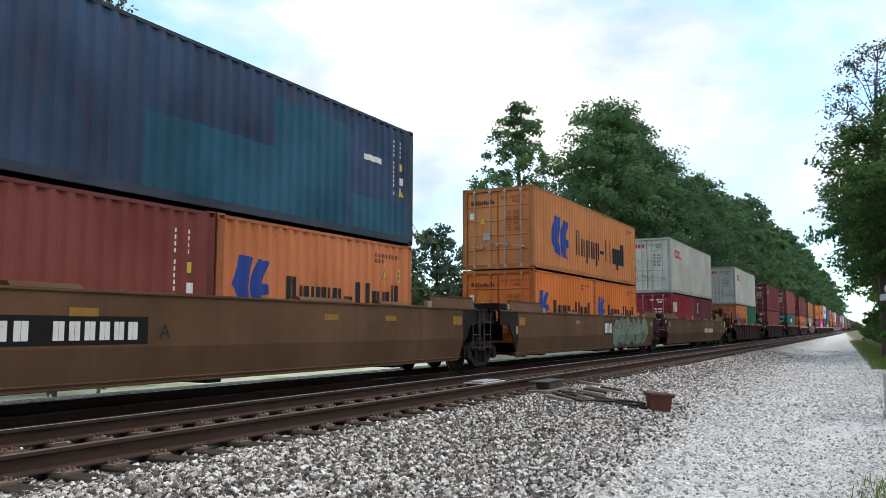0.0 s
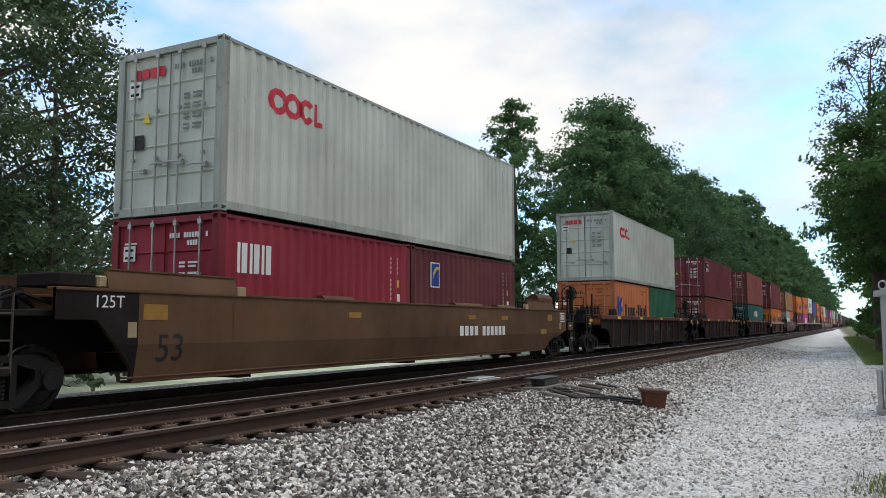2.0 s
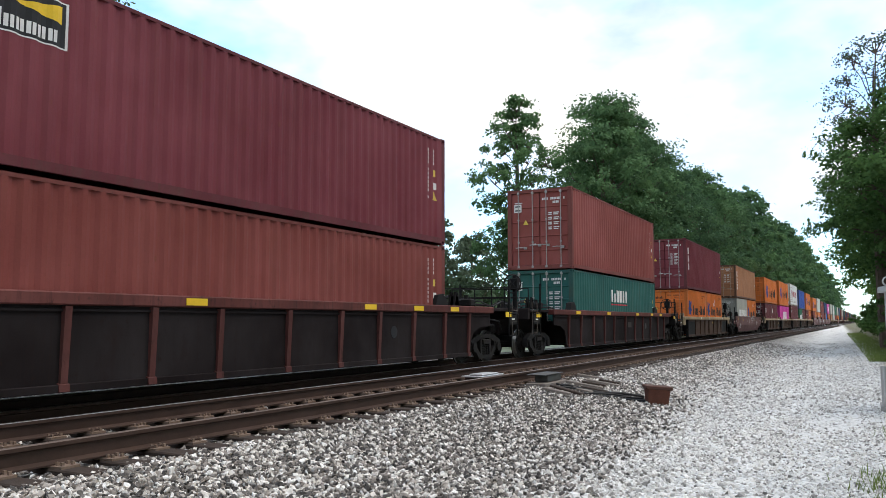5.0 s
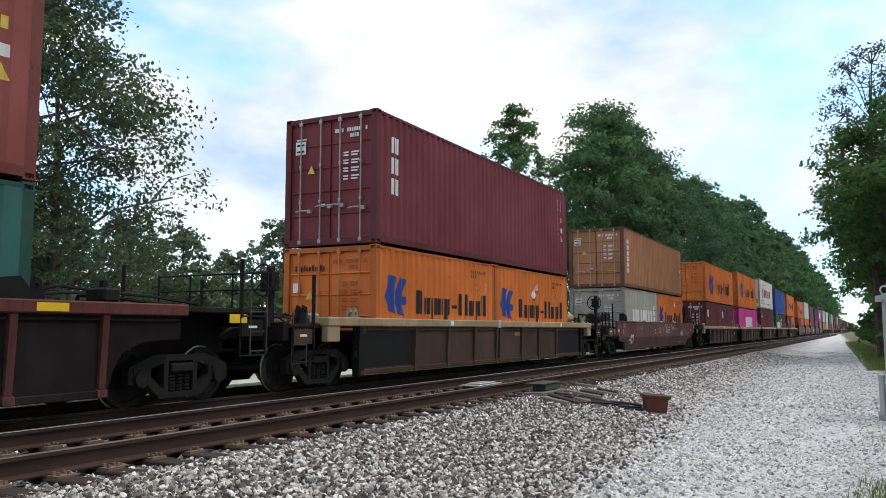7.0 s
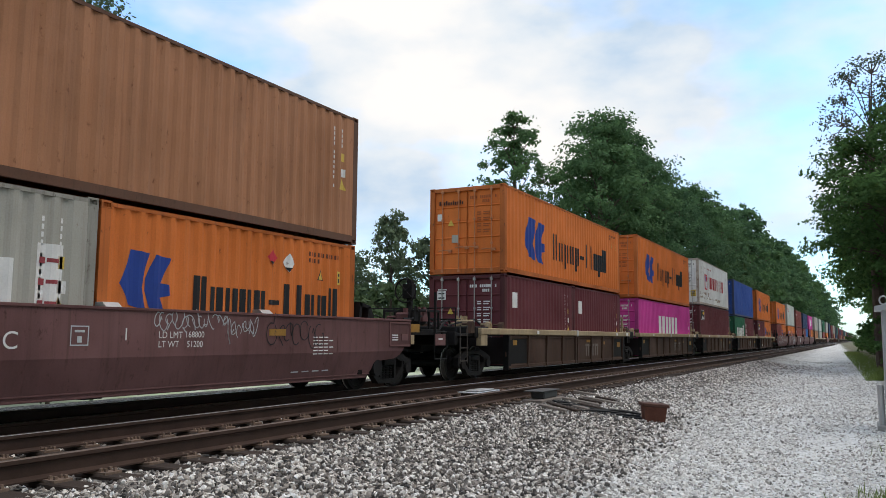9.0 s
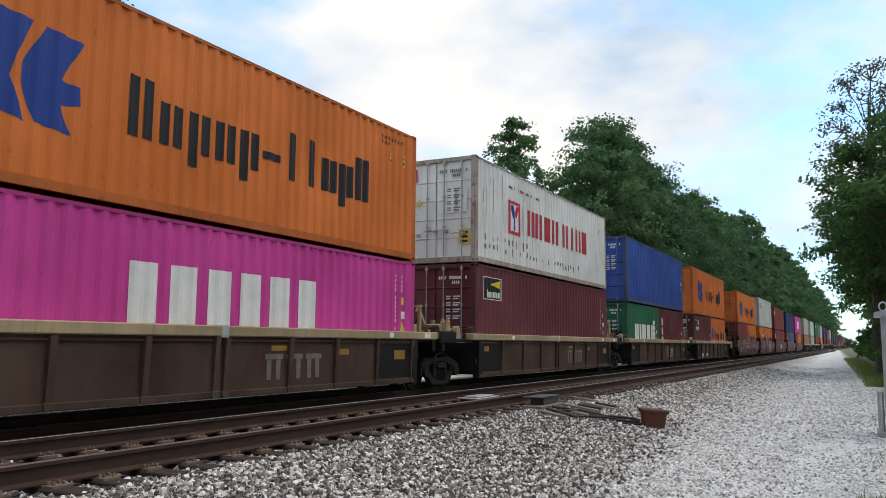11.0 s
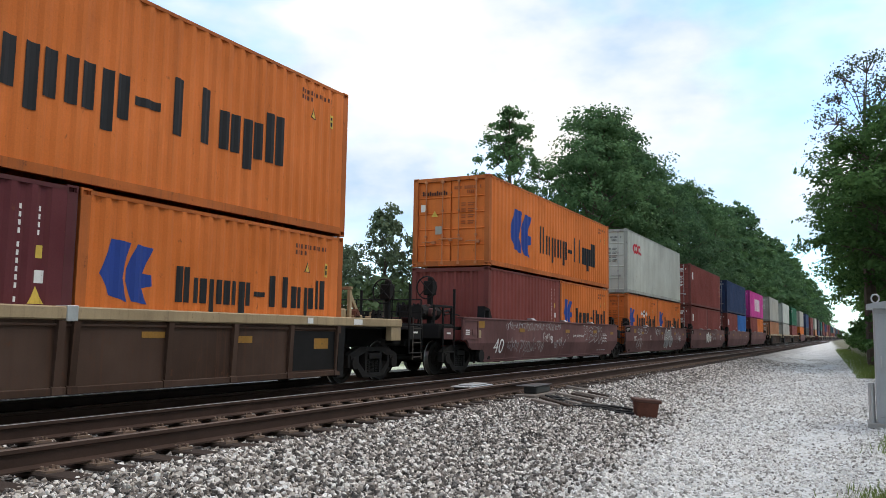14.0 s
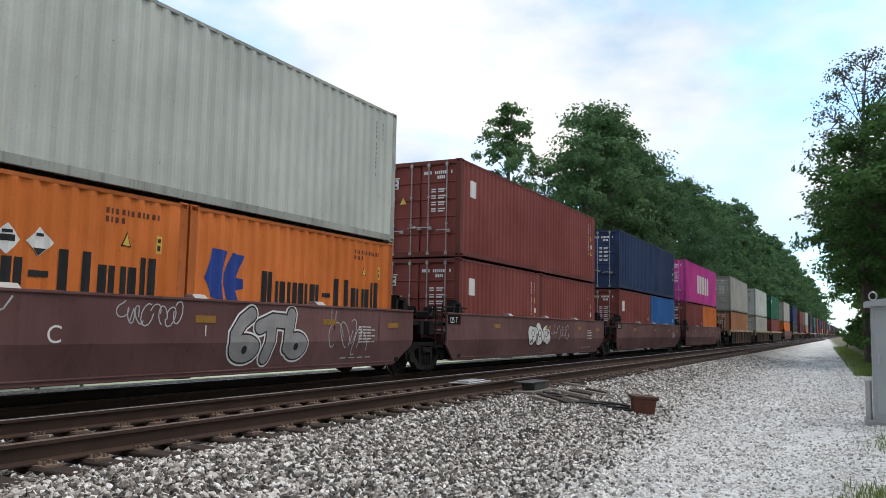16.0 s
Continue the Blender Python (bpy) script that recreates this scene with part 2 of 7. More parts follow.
FADED_YELLOW = surface("faded_yellow_patch", (0.3, 0.155, 0.03), 0.6, 0, 0.25, 4, 40, 0.1, 0.002, (0.15, 0.09, 0.04), 0.6)
YELLOW = surface("yellow_reflector", (0.8, 0.52, 0.03), 0.5, 0, 0.12, 3, 40, 0.05)
LABEL_YELLOW = surface("yellow_label_print", (0.66, 0.47, 0.09), 0.55, 0, 0.15, 5, 40, 0.05)
WHITE = surface("white_marking", (0.75, 0.74, 0.72), 0.6, 0, 0.12, 3, 40, 0.05, 0.002, (0.4, 0.36, 0.33), 0.66)
BLACK = surface("black_marking", (0.02, 0.02, 0.022), 0.55, 0, 0.2, 3, 40, 0.05)
DARK_LABEL = surface("faded_dark_label", (0.12, 0.125, 0.13), 0.6, 0, 0.3, 6, 50, 0.05)
BLUE = surface("blue_marking", (0.025, 0.06, 0.28), 0.55, 0, 0.15, 2, 40, 0.05)
RUST_STAIN = surface("dry_rust_stain", (0.27, 0.19, 0.135), 0.85, 0, 0.4, 6, 60, 0.1)
PRINT_RED = surface("faded_red_print", (0.3, 0.06, 0.07), 0.6, 0, 0.3, 6, 50, 0.05)
BRICK_RED = surface("faded_brick_red_print", (0.4, 0.045, 0.055), 0.6, 0, 0.2, 4, 40, 0.05)
RED = surface("red_marking", (0.55, 0.04, 0.06), 0.55, 0, 0.15, 2, 40, 0.05)
GALV = surface("galvanised_steel", (0.5, 0.5, 0.5), 0.45, 0.7, 0.12, 4, 60, 0.1)
BOX_LID = surface("grimy_box_lid", (0.1, 0.05, 0.038), 0.8, 0.1, 0.3, 5, 50, 0.3)
CABINET = surface("grey_cabinet_paint", (0.4, 0.41, 0.42), 0.45, 0.2, 0.08, 2, 40, 0.08)
JUNCTION = surface("rusty_red_box", (0.125, 0.047, 0.03), 0.75, 0.1, 0.3, 5, 50, 0.3, 0.004, (0.08, 0.04, 0.03))
RUBBER = surface("black_cable", (0.02, 0.02, 0.022), 0.6, 0, 0.2, 5, 50, 0.1)
BARK = surface("tree_bark", (0.09, 0.07, 0.055), 0.9, 0, 0.35, 3, 25, 0.6, 0.03)
LEAF = foliage("broad_leaves", (0.024, 0.056, 0.028), (0.122, 0.222, 0.1), 0.42)
LEAF_DARK = foliage("dark_leaves", (0.024, 0.046, 0.026), (0.112, 0.163, 0.086), 0.34)
LEAF_RIGHT = foliage("lush_leaves", (0.022, 0.055, 0.018), (0.14, 0.26, 0.075), 0.45)
LEAF_FIELD = foliage("grey_green_leaves", (0.05, 0.075, 0.05), (0.15, 0.2, 0.125), 0.35)
LEAF_THIN = foliage("sparse_grey_leaves", (0.03, 0.045, 0.03), (0.12, 0.15, 0.1), 0.2)
GRASS = foliage("grass_blades", (0.06, 0.1, 0.02), (0.2, 0.26, 0.08), 0.3)
PALE_GRIME = surface("pale_grimy_paint", (0.045, 0.036, 0.033), 0.8, 0, 0.3, 4, 40, 0.1)
ORANGE_INK = surface("faded_dark_orange_ink", (0.36, 0.1, 0.03), 0.6, 0, 0.25, 3, 40, 0.05)
GREY_INK = surface("faded_grey_ink", (0.2, 0.21, 0.2), 0.6, 0, 0.25, 3, 40, 0.05)
GLAZE = surface("silver_spray_paint", (0.5, 0.52, 0.53), 0.5, 0.1, 0.2, 4, 40, 0.05)
FAINT_MARK = surface("faint_worn_lettering", (0.17, 0.14, 0.12), 0.7, 0, 0.35, 5, 40, 0.05)
SILVER = surface("dull_silver_spray", (0.3, 0.285, 0.285), 0.6, 0, 0.35, 3, 40, 0.05)
TEAL_SPRAY = surface("teal_spray_paint", (0.185, 0.25, 0.2), 0.6, 0, 0.25, 2, 40, 0.05)
SIDE = {
    "tan": paint("tan_brown_car_paint", (0.108, 0.053, 0.024), 1.1, (0.13, 0.055, 0.028), 0.36, 0.66, (0.055, 0.036, 0.022)),
    "maroon": paint("faded_maroon_car_paint", (0.138, 0.062, 0.06), 1.0, (0.06, 0.03, 0.028), 0.32, 0.66, (0.06, 0.035, 0.034)),
    "dark": paint("sooty_brown_car_paint", (0.013, 0.0085, 0.009), 0.9, (0.024, 0.013, 0.011), 0.3, 0.8, (0.016, 0.012, 0.012), 0.1),
    "brown": paint("grimy_brown_car_paint", (0.06, 0.031, 0.0195), 1.0, (0.11, 0.046, 0.024), 0.38, 0.7, (0.036, 0.022, 0.016)),
}
CHORD = {
    "dark": paint("red_oxide_car_paint", (0.112, 0.028, 0.023), 1.5, (0.03, 0.016, 0.014), 0.3, 0.66, (0.035, 0.018, 0.016)),
    "brown": paint("buff_car_paint", (0.36, 0.27, 0.16), 0.9, (0.12, 0.08, 0.05), 0.25),
}
RIB_PAINT = paint("grimy_red_oxide_rib_paint", (0.085, 0.022, 0.018), 1.5, (0.03, 0.016, 0.014), 0.3, 0.7, (0.03, 0.017, 0.015))
BOX_COLOURS = dict(
    orange=(0.58, 0.15, 0.026), sunorange=(0.48, 0.18, 0.06), fadedorange=(0.5, 0.16, 0.06), grey=(0.452, 0.474, 0.43), whitegrey=(0.62, 0.62, 0.6), stone=(0.35, 0.338, 0.295),
    maroon=(0.15, 0.026, 0.036), wine=(0.108, 0.022, 0.028), brick=(0.18, 0.04, 0.033), fadedbrick=(0.23, 0.058, 0.05), rustbrown=(0.35, 0.158, 0.078), red=(0.24, 0.018, 0.036), green=(0.013, 0.11, 0.055),
    teal=(0.018, 0.1, 0.088), blue=(0.026, 0.072, 0.29), navy=(0.015, 0.035, 0.095), slate=(0.02, 0.047, 0.1), pink=(0.52, 0.045, 0.27), royal=(0.02, 0.12, 0.36),
    cream=(0.5, 0.46, 0.38), black=(0.03, 0.03, 0.032))
BOX_FRAME = {"whitegrey": paint("rusting_white_frame_paint", (0.4, 0.35, 0.3), 2.4, (0.15, 0.07, 0.04), 0.3), "blue": paint("weathered_grey_blue_frame", (0.05, 0.065, 0.13), 1.4, (0.07, 0.05, 0.045), 0.3),
             "slate": paint("weathered_slate_frame", (0.03, 0.045, 0.07), 1.2, (0.07, 0.05, 0.045), 0.3)}
BOX = {k: paint(k + "_container_paint", tuple(min(0.74, 1.14 * x) for x in c), 0.85 if k == "rustbrown" else 0.5 if k == "whitegrey" else 0.75 if k == "slate" else 0.28 if k == "grey" else 0.45, fade=0.45 if k == "slate" else 0.17) for k, c in BOX_COLOURS.items()}
for _k, _c in BOX_COLOURS.items():
    if _k not in BOX_FRAME:
        _d = (0.13, 0.062, 0.038) if _k == "rustbrown" else tuple(0.78 * x for x in _c)
        BOX_FRAME[_k] = paint("grimy_%s_frame_paint" % _k, _d, 1.1, (0.08, 0.045, 0.03), 0.25)

# ---- building helpers ----
def part(name, bm, material, parent=None, label=""):
    """Links a bmesh, or a mesh, as one mesh object under a thing or a part."""
    if isinstance(bm, bmesh.types.BMesh):
        me = bpy.data.meshes.new(name)
        bm.normal_update()
        bm.to_mesh(me)
        bm.free()
    else:
        me = bm
    if material and not me.materials:
        me.materials.append(material)
    ob = new(name, me)
    if parent:
        ob.parent = parent
    if label:
        ob["label"] = label
    return ob


def box(bm, x0, x1, y0, y1, z0, z1, bevel=0.0):
    """Adds a box, with its edges bevelled where wanted."""
    vs = [bm.verts.new((x, y, z)) for x in (x0, x1) for y in (y0, y1) for z in (z0, z1)]
    faces = [bm.faces.new([vs[i] for i in f]) for f in ((0, 1, 3, 2), (4, 6, 7, 5), (0, 4, 5, 1), (2, 3, 7, 6), (0, 2, 6, 4), (1, 5, 7, 3))]
    if bevel:
        edges = list({e for f in faces for e in f.edges})
        bmesh.ops.bevel(bm, geom=edges, offset=bevel, segments=1, affect="EDGES")
    return bm


def boxes(*dims, bevel=0.0):
    bm = bmesh.new()
    for d in dims:
        box(bm, *d, bevel=bevel)
    return bm


def prism(bm, poly, axis, a, b):
    """Extrudes a polygon, given in the two other axes in order, from a to b along axis 0, 1 or 2."""
    def at(p, h):
        q = list(p)
        q.insert(axis, h)
        return q
    lo, hi = [bm.verts.new(at(p, a)) for p in poly], [bm.verts.new(at(p, b)) for p in poly]
    n = len(poly)
    fs = [bm.faces.new(lo), bm.faces.new(hi[::-1])]
    fs += [bm.faces.new((lo[i], hi[i], hi[(i + 1) % n], lo[(i + 1) % n])) for i in range(n)]
    bmesh.ops.recalc_face_normals(bm, faces=fs)
    return bm


def tube(bm, points, r, sides=6, taper=None):
    """A round bar along a line of points."""
    rings = []
    for i, p in enumerate(points):
        p = Vector(p)
        d = (Vector(points[min(i + 1, len(points) - 1)]) - Vector(points[max(i - 1, 0)])).normalized()
        u = d.orthogonal().normalized()
        w = d.cross(u)
        k = r if taper is None else r + (taper - r) * i / (len(points) - 1)
        rings.append([bm.verts.new(p + (u * math.cos(a) + w * math.sin(a)) * k) for a in (2 * math.pi * j / sides for j in range(sides))])
    for a, b in zip(rings, rings[1:]):
        # match the ring's start to the one before
        best = min(range(sides), key=lambda s: sum((a[j].co - b[(j + s) % sides].co).length_squared for j in range(sides)))
        b[:] = b[best:] + b[:best]
        for j in range(sides):
            bm.faces.new((a[j], a[(j + 1) % sides], b[(j + 1) % sides], b[j]))
    bm.faces.new(rings[0][::-1])
    bm.faces.new(rings[-1])
    return bm


def disc(bm, cx, cy, cz, r, x0, x1, sides=24):
    """A round plate with its axle along x."""
    return prism(bm, [(cy + r * math.cos(2 * math.pi * i / sides), cz + r * math.sin(2 * math.pi * i / sides)) for i in range(sides)], 0, x0, x1)


def array_mesh(name, verts, faces):
    """A mesh from arrays of vertices and of equally sided faces."""
    me = bpy.data.meshes.new(name)
    verts, faces = np.asarray(verts, np.float32), np.asarray(faces, np.int32)
    k = faces.shape[1]
    me.vertices.add(len(verts))
    me.vertices.foreach_set("co", verts.ravel())
    me.loops.add(faces.size)
    me.loops.foreach_set("vertex_index", faces.ravel())
    me.polygons.add(len(faces))
    me.polygons.foreach_set("loop_start", np.arange(0, faces.size, k, dtype=np.int32))
    me.update(calc_edges=True)
    me.shade_flat()
    return me


def thing(name, label, category, group="", kind=""):
    return tagged(new(name), label, category, group, kind)


def letters(text, size):
    """A flat mesh of built-in lettering, lying in x and y, from the origin."""
    cu = bpy.data.curves.new("lettering", "FONT")
    cu.body, cu.size = text, size
    ob = bpy.data.objects.new("lettering", cu)
    scene.collection.objects.link(ob)
    bpy.context.view_layer.update()
    me = bpy.data.meshes.new_from_object(ob)
    bpy.data.objects.remove(ob)
    bpy.data.curves.remove(cu)
    return me


# ---- ground ----
TRACK_NEAR, TRACK_FAR, RAIL_Z = -6.85, -10.201, -0.1
PROFILE = ((-4000, -1.0), (-60, -1.0), (-16, -1.0), (-13.7, -0.95), (-12.6, -0.2), (-11.85, -0.145), (-11.45, -0.31), (-8.85, -0.35), (-8.45, -0.26), (-5.5, -0.25), (-5.15, -0.29), (-3.7, -0.5),
           (-2.9, -0.54), (-1.4, -0.53), (-0.6, -0.5), (0.8, -0.46), (1.6, -0.36), (3.0, -0.1), (6, 0.1), (60, 0.3), (4000, 0.4))


def ground_z(x, y=0.0):
    z = float(np.interp(x, [p[0] for p in PROFILE], [p[1] for p in PROFILE]))
    if -5.4 < x < 3:
        z += 0.03 * noise.noise(Vector((x * 0.7, y * 0.35, 3.0))) * min(1, (x + 5.4) / 1.2)
    return z


def build_ground():
    xs = sorted({-4000, -1500, -500, -200, -100, -60, -30, -20, *np.arange(-16, -8.9, 0.6).round(2), *np.arange(-8.85, 3.1, 0.3).round(2), 4, 6, 10, 20, 60, 200, 600, 1500, 4000})
    ys = sorted({-4000, -1000, -200, -60, -20, *np.arange(-10, 40, 0.5).round(2), *np.arange(40, 120, 4), 150, 200, 300, 400, 600, 900, 1500, 4000})
    v = [(x, y, ground_z(x, y)) for y in ys for x in xs]
    w = len(xs)
    f = [(j * w + i, j * w + i + 1, (j + 1) * w + i + 1, (j + 1) * w + i) for j in range(len(ys) - 1) for i in range(w - 1)]
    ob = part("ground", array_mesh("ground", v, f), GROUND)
    return tagged(ob, "pale grey gravel ground sloping from railway ballast to a track", "ground", kind="structure")


ground = build_ground()

ROCK_V = np.array([(x, y, z) for x in (-1, 1) for y in (-1, 1) for z in (-1, 1)]) * 0.66
ROCK_F = np.array([(0, 1, 3), (0, 3, 2), (4, 6, 7), (4, 7, 5), (0, 4, 5), (0, 5, 1), (2, 3, 7), (2, 7, 6), (0, 2, 6), (0, 6, 4), (1, 5, 7), (1, 7, 3)])


_G = (1 + 5 ** 0.5) / 2
BOULDER_V = np.array([(0, a, b * _G) for a in (-1, 1) for b in (-1, 1)] + [(a, b * _G, 0) for a in (-1, 1) for b in (-1, 1)] + [(b * _G, 0, a) for a in (-1, 1) for b in (-1, 1)]) * 0.56


def hull_faces(v):
    """Triangles of a small convex solid."""
    bm = bmesh.new()
    vs = [bm.verts.new(p) for p in v]
    bm.verts.index_update()
    bmesh.ops.convex_hull(bm, input=vs)
    out = [[q.index for q in f.verts] for f in bm.faces]
    bm.free()
    return np.array(out)


BOULDER_F = hull_faces(BOULDER_V)
CHIP_V = np.array([(1, 0, 0), (-1, 0, 0), (0, 1, 0), (0, -1, 0), (0, 0, 1), (0, 0, -1)]) * 0.95
CHIP_F = hull_faces(CHIP_V)


def scatter_stones(name, spots, sizes, rng, material, label, shape=(ROCK_V, ROCK_F), rough=0.36):
    """Broken stones of uneven shape lying at the spots."""
    n = len(spots)
    k = len(shape[0])
    v = np.repeat(shape[0][None], n, 0) + rng.uniform(-rough, rough, (n, k, 3))
    v *= (sizes[:, None] * rng.uniform(0.6, 1.35, (n, 3)))[:, None, :]
    q = rng.normal(size=(n, 4))
    q /= np.linalg.norm(q, axis=1, keepdims=True)
    w, x, y, z = q.T
    r = np.stack([1 - 2 * (y * y + z * z), 2 * (x * y - z * w), 2 * (x * z + y * w), 2 * (x * y + z * w), 1 - 2 * (x * x + z * z), 2 * (y * z - x * w),
                  2 * (x * z - y * w), 2 * (y * z + x * w), 1 - 2 * (x * x + y * y)], 1).reshape(n, 3, 3)
    v = np.einsum("nij,nkj->nki", r, v) + spots[:, None]
    f = (shape[1][None] + k * np.arange(n)[:, None, None]).reshape(-1, 3)
    ob = part(name, array_mesh(name, v.reshape(-1, 3), f), material)
    return tagged(ob, label, "gravel", kind="stuff")


def build_stones():
    rng = np.random.default_rng(5)
    def spread(n, x0, x1, y0, y1, lean):
        x, y = rng.uniform(x0, x1, n), y0 + (y1 - y0) * rng.random(n) ** lean
        return np.stack([x, y, [ground_z(a, b) for a, b in zip(x, y)]], 1)
    near = spread(92000, -5.6, -0.9, 2.8, 17, 1.4)
    # the foot of the bank swings away from the rails towards the camera
    def foot(p):
        return p[:, 0] - np.interp(p[:, 1], (6, 10, 14, 20, 34), (-2.75, -3.0, -3.3, -3.8, -4.2))
    near = near[~((foot(near) > 0) & (rng.random(len(near)) < 1.0 - np.exp(-foot(near) / 0.75)))]
    blend = rng.random(len(near)) < np.clip((foot(near) + 0.5) / 1.3, 0, 1)
    edge, near = near[blend], near[~blend]
    near[:, 2] += rng.uniform(-0.01, 0.035, len(near))
    for bank, shape, rough in ((near[near[:, 1] < 8.0], (BOULDER_V, BOULDER_F), 0.42), (near[near[:, 1] >= 8.0], (ROCK_V, ROCK_F), 0.3)):
        scatter_stones("ballast_stones", bank, rng.uniform(0.0125, 0.0275, len(bank)), rng, BALLAST, "sharp grey and white ballast stones heaped beside the rails", shape, rough)
    scatter_stones("scattered_stones", edge, rng.uniform(0.014, 0.028, len(edge)), rng, PALE_STONE, "pale stones strewn at the foot of the ballast", (BOULDER_V, BOULDER_F), 0.42)
    far = spread(26000, -5.55, -1.5, 17, 50, 1.5)
    far = far[~((far[:, 0] > -3.9) & (rng.random(len(far)) < 1.0 - np.exp(-(far[:, 0] + 3.9) / 0.6)))]
    scatter_stones("ballast_shoulder", far, rng.uniform(0.02, 0.042, len(far)), rng, BALLAST, "grey ballast stones on the shoulder of the line", (CHIP_V, CHIP_F), 0.3)
    crib = spread(14000, -8.55, -5.55, 2.8, 27, 1.4)
    crib = crib[np.abs(np.abs(crib[:, 0] - TRACK_NEAR) - 0.7525) > 0.1]
    crib[:, 2] += 0.005
    scatter_stones("crib_ballast", crib, rng.uniform(0.016, 0.032, len(crib)), rng, BALLAST, "dirty ballast stones between the sleepers")
    path = spread(105000, -4.0, 1.3, 3.4, 34, 2.1)
    path = path[rng.random(len(path)) < np.clip((foot(path) + 0.9) / 1.6, 0, 1)]
    path = path[rng.random(len(path)) < np.clip([0.72 + 1.5 * noise.noise(Vector((a * 1.1, b * 0.45, 7.0))) + 0.7 * noise.noise(Vector((a * 3.1, b * 1.7, 2.0))) for a, b in path[:, :2]], 0.1, 1)]
    away = spread(22000, -4.2, 0.9, 15, 60, 1.5)
    away = away[rng.random(len(away)) < np.clip([0.6 + 1.6 * noise.noise(Vector((a * 1.1, b * 0.3, 5.0))) for a, _, b in away[:, (0, 2, 1)]], 0.1, 1)]
    scatter_stones("far_path_gravel", away, rng.uniform(0.018, 0.04, len(away)), rng, PALE_STONE, "pale gravel on the service track further along", (CHIP_V, CHIP_F), 0.35)
    scatter_stones("path_gravel", path, rng.uniform(0.012, 0.027, len(path)), rng, PALE_STONE, "pale trodden gravel on the service track", (CHIP_V, CHIP_F), 0.35)


build_stones()


# ---- tracks ----
RAIL_POLY = ((-0.076, -0.185), (0.076, -0.185), (0.076, -0.172), (0.012, -0.15), (0.009, -0.05), (0.036, -0.036), (0.036, -0.004),
             (-0.036, -0.004), (-0.036, -0.036), (-0.009, -0.05), (-0.012, -0.15), (-0.076, -0.172))
HEAD_POLY = ((-0.036, -0.0045), (0.036, -0.0045), (0.03, 0.0), (-0.03, 0.0))


def build_track(name, x, z, label, heads, tie_gap=0.53):
    track = tagged(new(name), label, "railway track", kind="structure")
    track.location = (x, 0, z)
    for side, head in zip((-0.7525, 0.7525), heads):
        bm = bmesh.new()
        prism(bm, [(side + a, b) for a, b in RAIL_POLY], 1, -60, 1200)
        rail = part("rail", bm, RAIL_RUST, track, "rusty steel rail")
        bm = bmesh.new()
        prism(bm, [(side + a, b) for a, b in HEAD_POLY], 1, -60, 1200)
        part("rail_head", bm, head, rail, "worn shiny rail head")
    tie = boxes((-1.3, 1.3, -0.115, 0.115, -0.36, -0.205), bevel=0.012)
    tie_me = bpy.data.meshes.new("sleeper")
    tie.to_mesh(tie_me)
    tie_me.materials.append(TIE)
    plate = boxes(*[(s * 0.7525 - 0.19, s * 0.7525 + 0.19, -0.09, 0.09, -0.21, -0.184) for s in (-1, 1)],
                  *[(s * 0.7525 + d - 0.012, s * 0.7525 + d + 0.012, e - 0.012, e + 0.012, -0.19, -0.155) for s in (-1, 1) for d in (-0.09, 0.09, 0.15) for e in (-0.05, 0.05)])
    plate_me = bpy.data.meshes.new("tie_plates")
    plate.to_mesh(plate_me)
    plate_me.materials.append(PLATE)
    rng = random.Random(len(label))
    for i in range(110):
        t = part("sleeper", tie_me, None, track)
        t.location = (rng.uniform(-0.05, 0.05), -4 + i * tie_gap + rng.uniform(-0.03, 0.03), rng.uniform(-0.012, 0.004))
        t.rotation_euler = (0, 0, rng.uniform(-0.02, 0.02))
        part("tie_plates", plate_me, None, t, "rusty tie plates with spikes")
    bm = bmesh.new()
    for i in range(300):
        y = -4 + (110 + i) * tie_gap
        box(bm, -1.3, 1.3, y - 0.115, y + 0.115, -0.36, -0.21)
    tagged(part("far_sleepers", bm, TIE, track), kind="stuff")
    return track


build_track("track_near", TRACK_NEAR, 0.0, "empty rusty track on dark timber sleepers in ballast", (RAIL_TOP, RAIL_DULL))
build_track("track_far", TRACK_FAR, RAIL_Z, "busy track on dark sleepers under the train", (RAIL_TOP, RAIL_TOP))

# ---- containers ----
WIDTH = 2.438
PITCH, DEEP = 0.278, 0.03
_CREST = WIDTH / 2 - 0.002


def wave_points(a, b):
    """Corners of the corrugated side between a and b along it: (y, outward face)."""
    pts, y = [(a, _CREST)], a + 0.03
    while y + PITCH < b - 0.03:
        pts += [(y, _CREST), (y + 0.068, _CREST - DEEP), (y + 0.138, _CREST - DEEP), (y + 0.206, _CREST)]
        y += PITCH
    return pts + [(b, _CREST)]


def on_wave(pts, y):
    return float(np.interp(y, [p[0] for p in pts], [p[1] for p in pts]))


def decal(shapes, length, lift=0.004):
    """Flat shapes, polygons in y and z, laid over the corrugated side that faces +x."""
    pts = wave_points(0.16, length - 0.16)
    bm = bmesh.new()
    for poly in shapes:
        bm.faces.new([bm.verts.new((0, y, z)) for y, z in poly])
    return drape(bm, pts, lift)


def drape(bm, pts, lift):
    ys = [v.co.y for v in bm.verts]
    lo, hi = min(ys), max(ys)
    for y, _ in pts:
        if lo < y < hi:
            bmesh.ops.bisect_plane(bm, geom=[*bm.verts, *bm.edges, *bm.faces], plane_co=(0, y, 0), plane_no=(0, 1, 0))
    for v in bm.verts:
        v.co.x = on_wave(pts, v.co.y) + lift
    for f in bm.faces:
        f.normal_update()
        if f.normal.x < 0:
            f.normal_flip()
    return bm


def rect(y0, y1, z0, z1, lean=0.0):
    return ((y0, z0), (y1, z0), (y1 + lean, z1), (y0 + lean, z1))


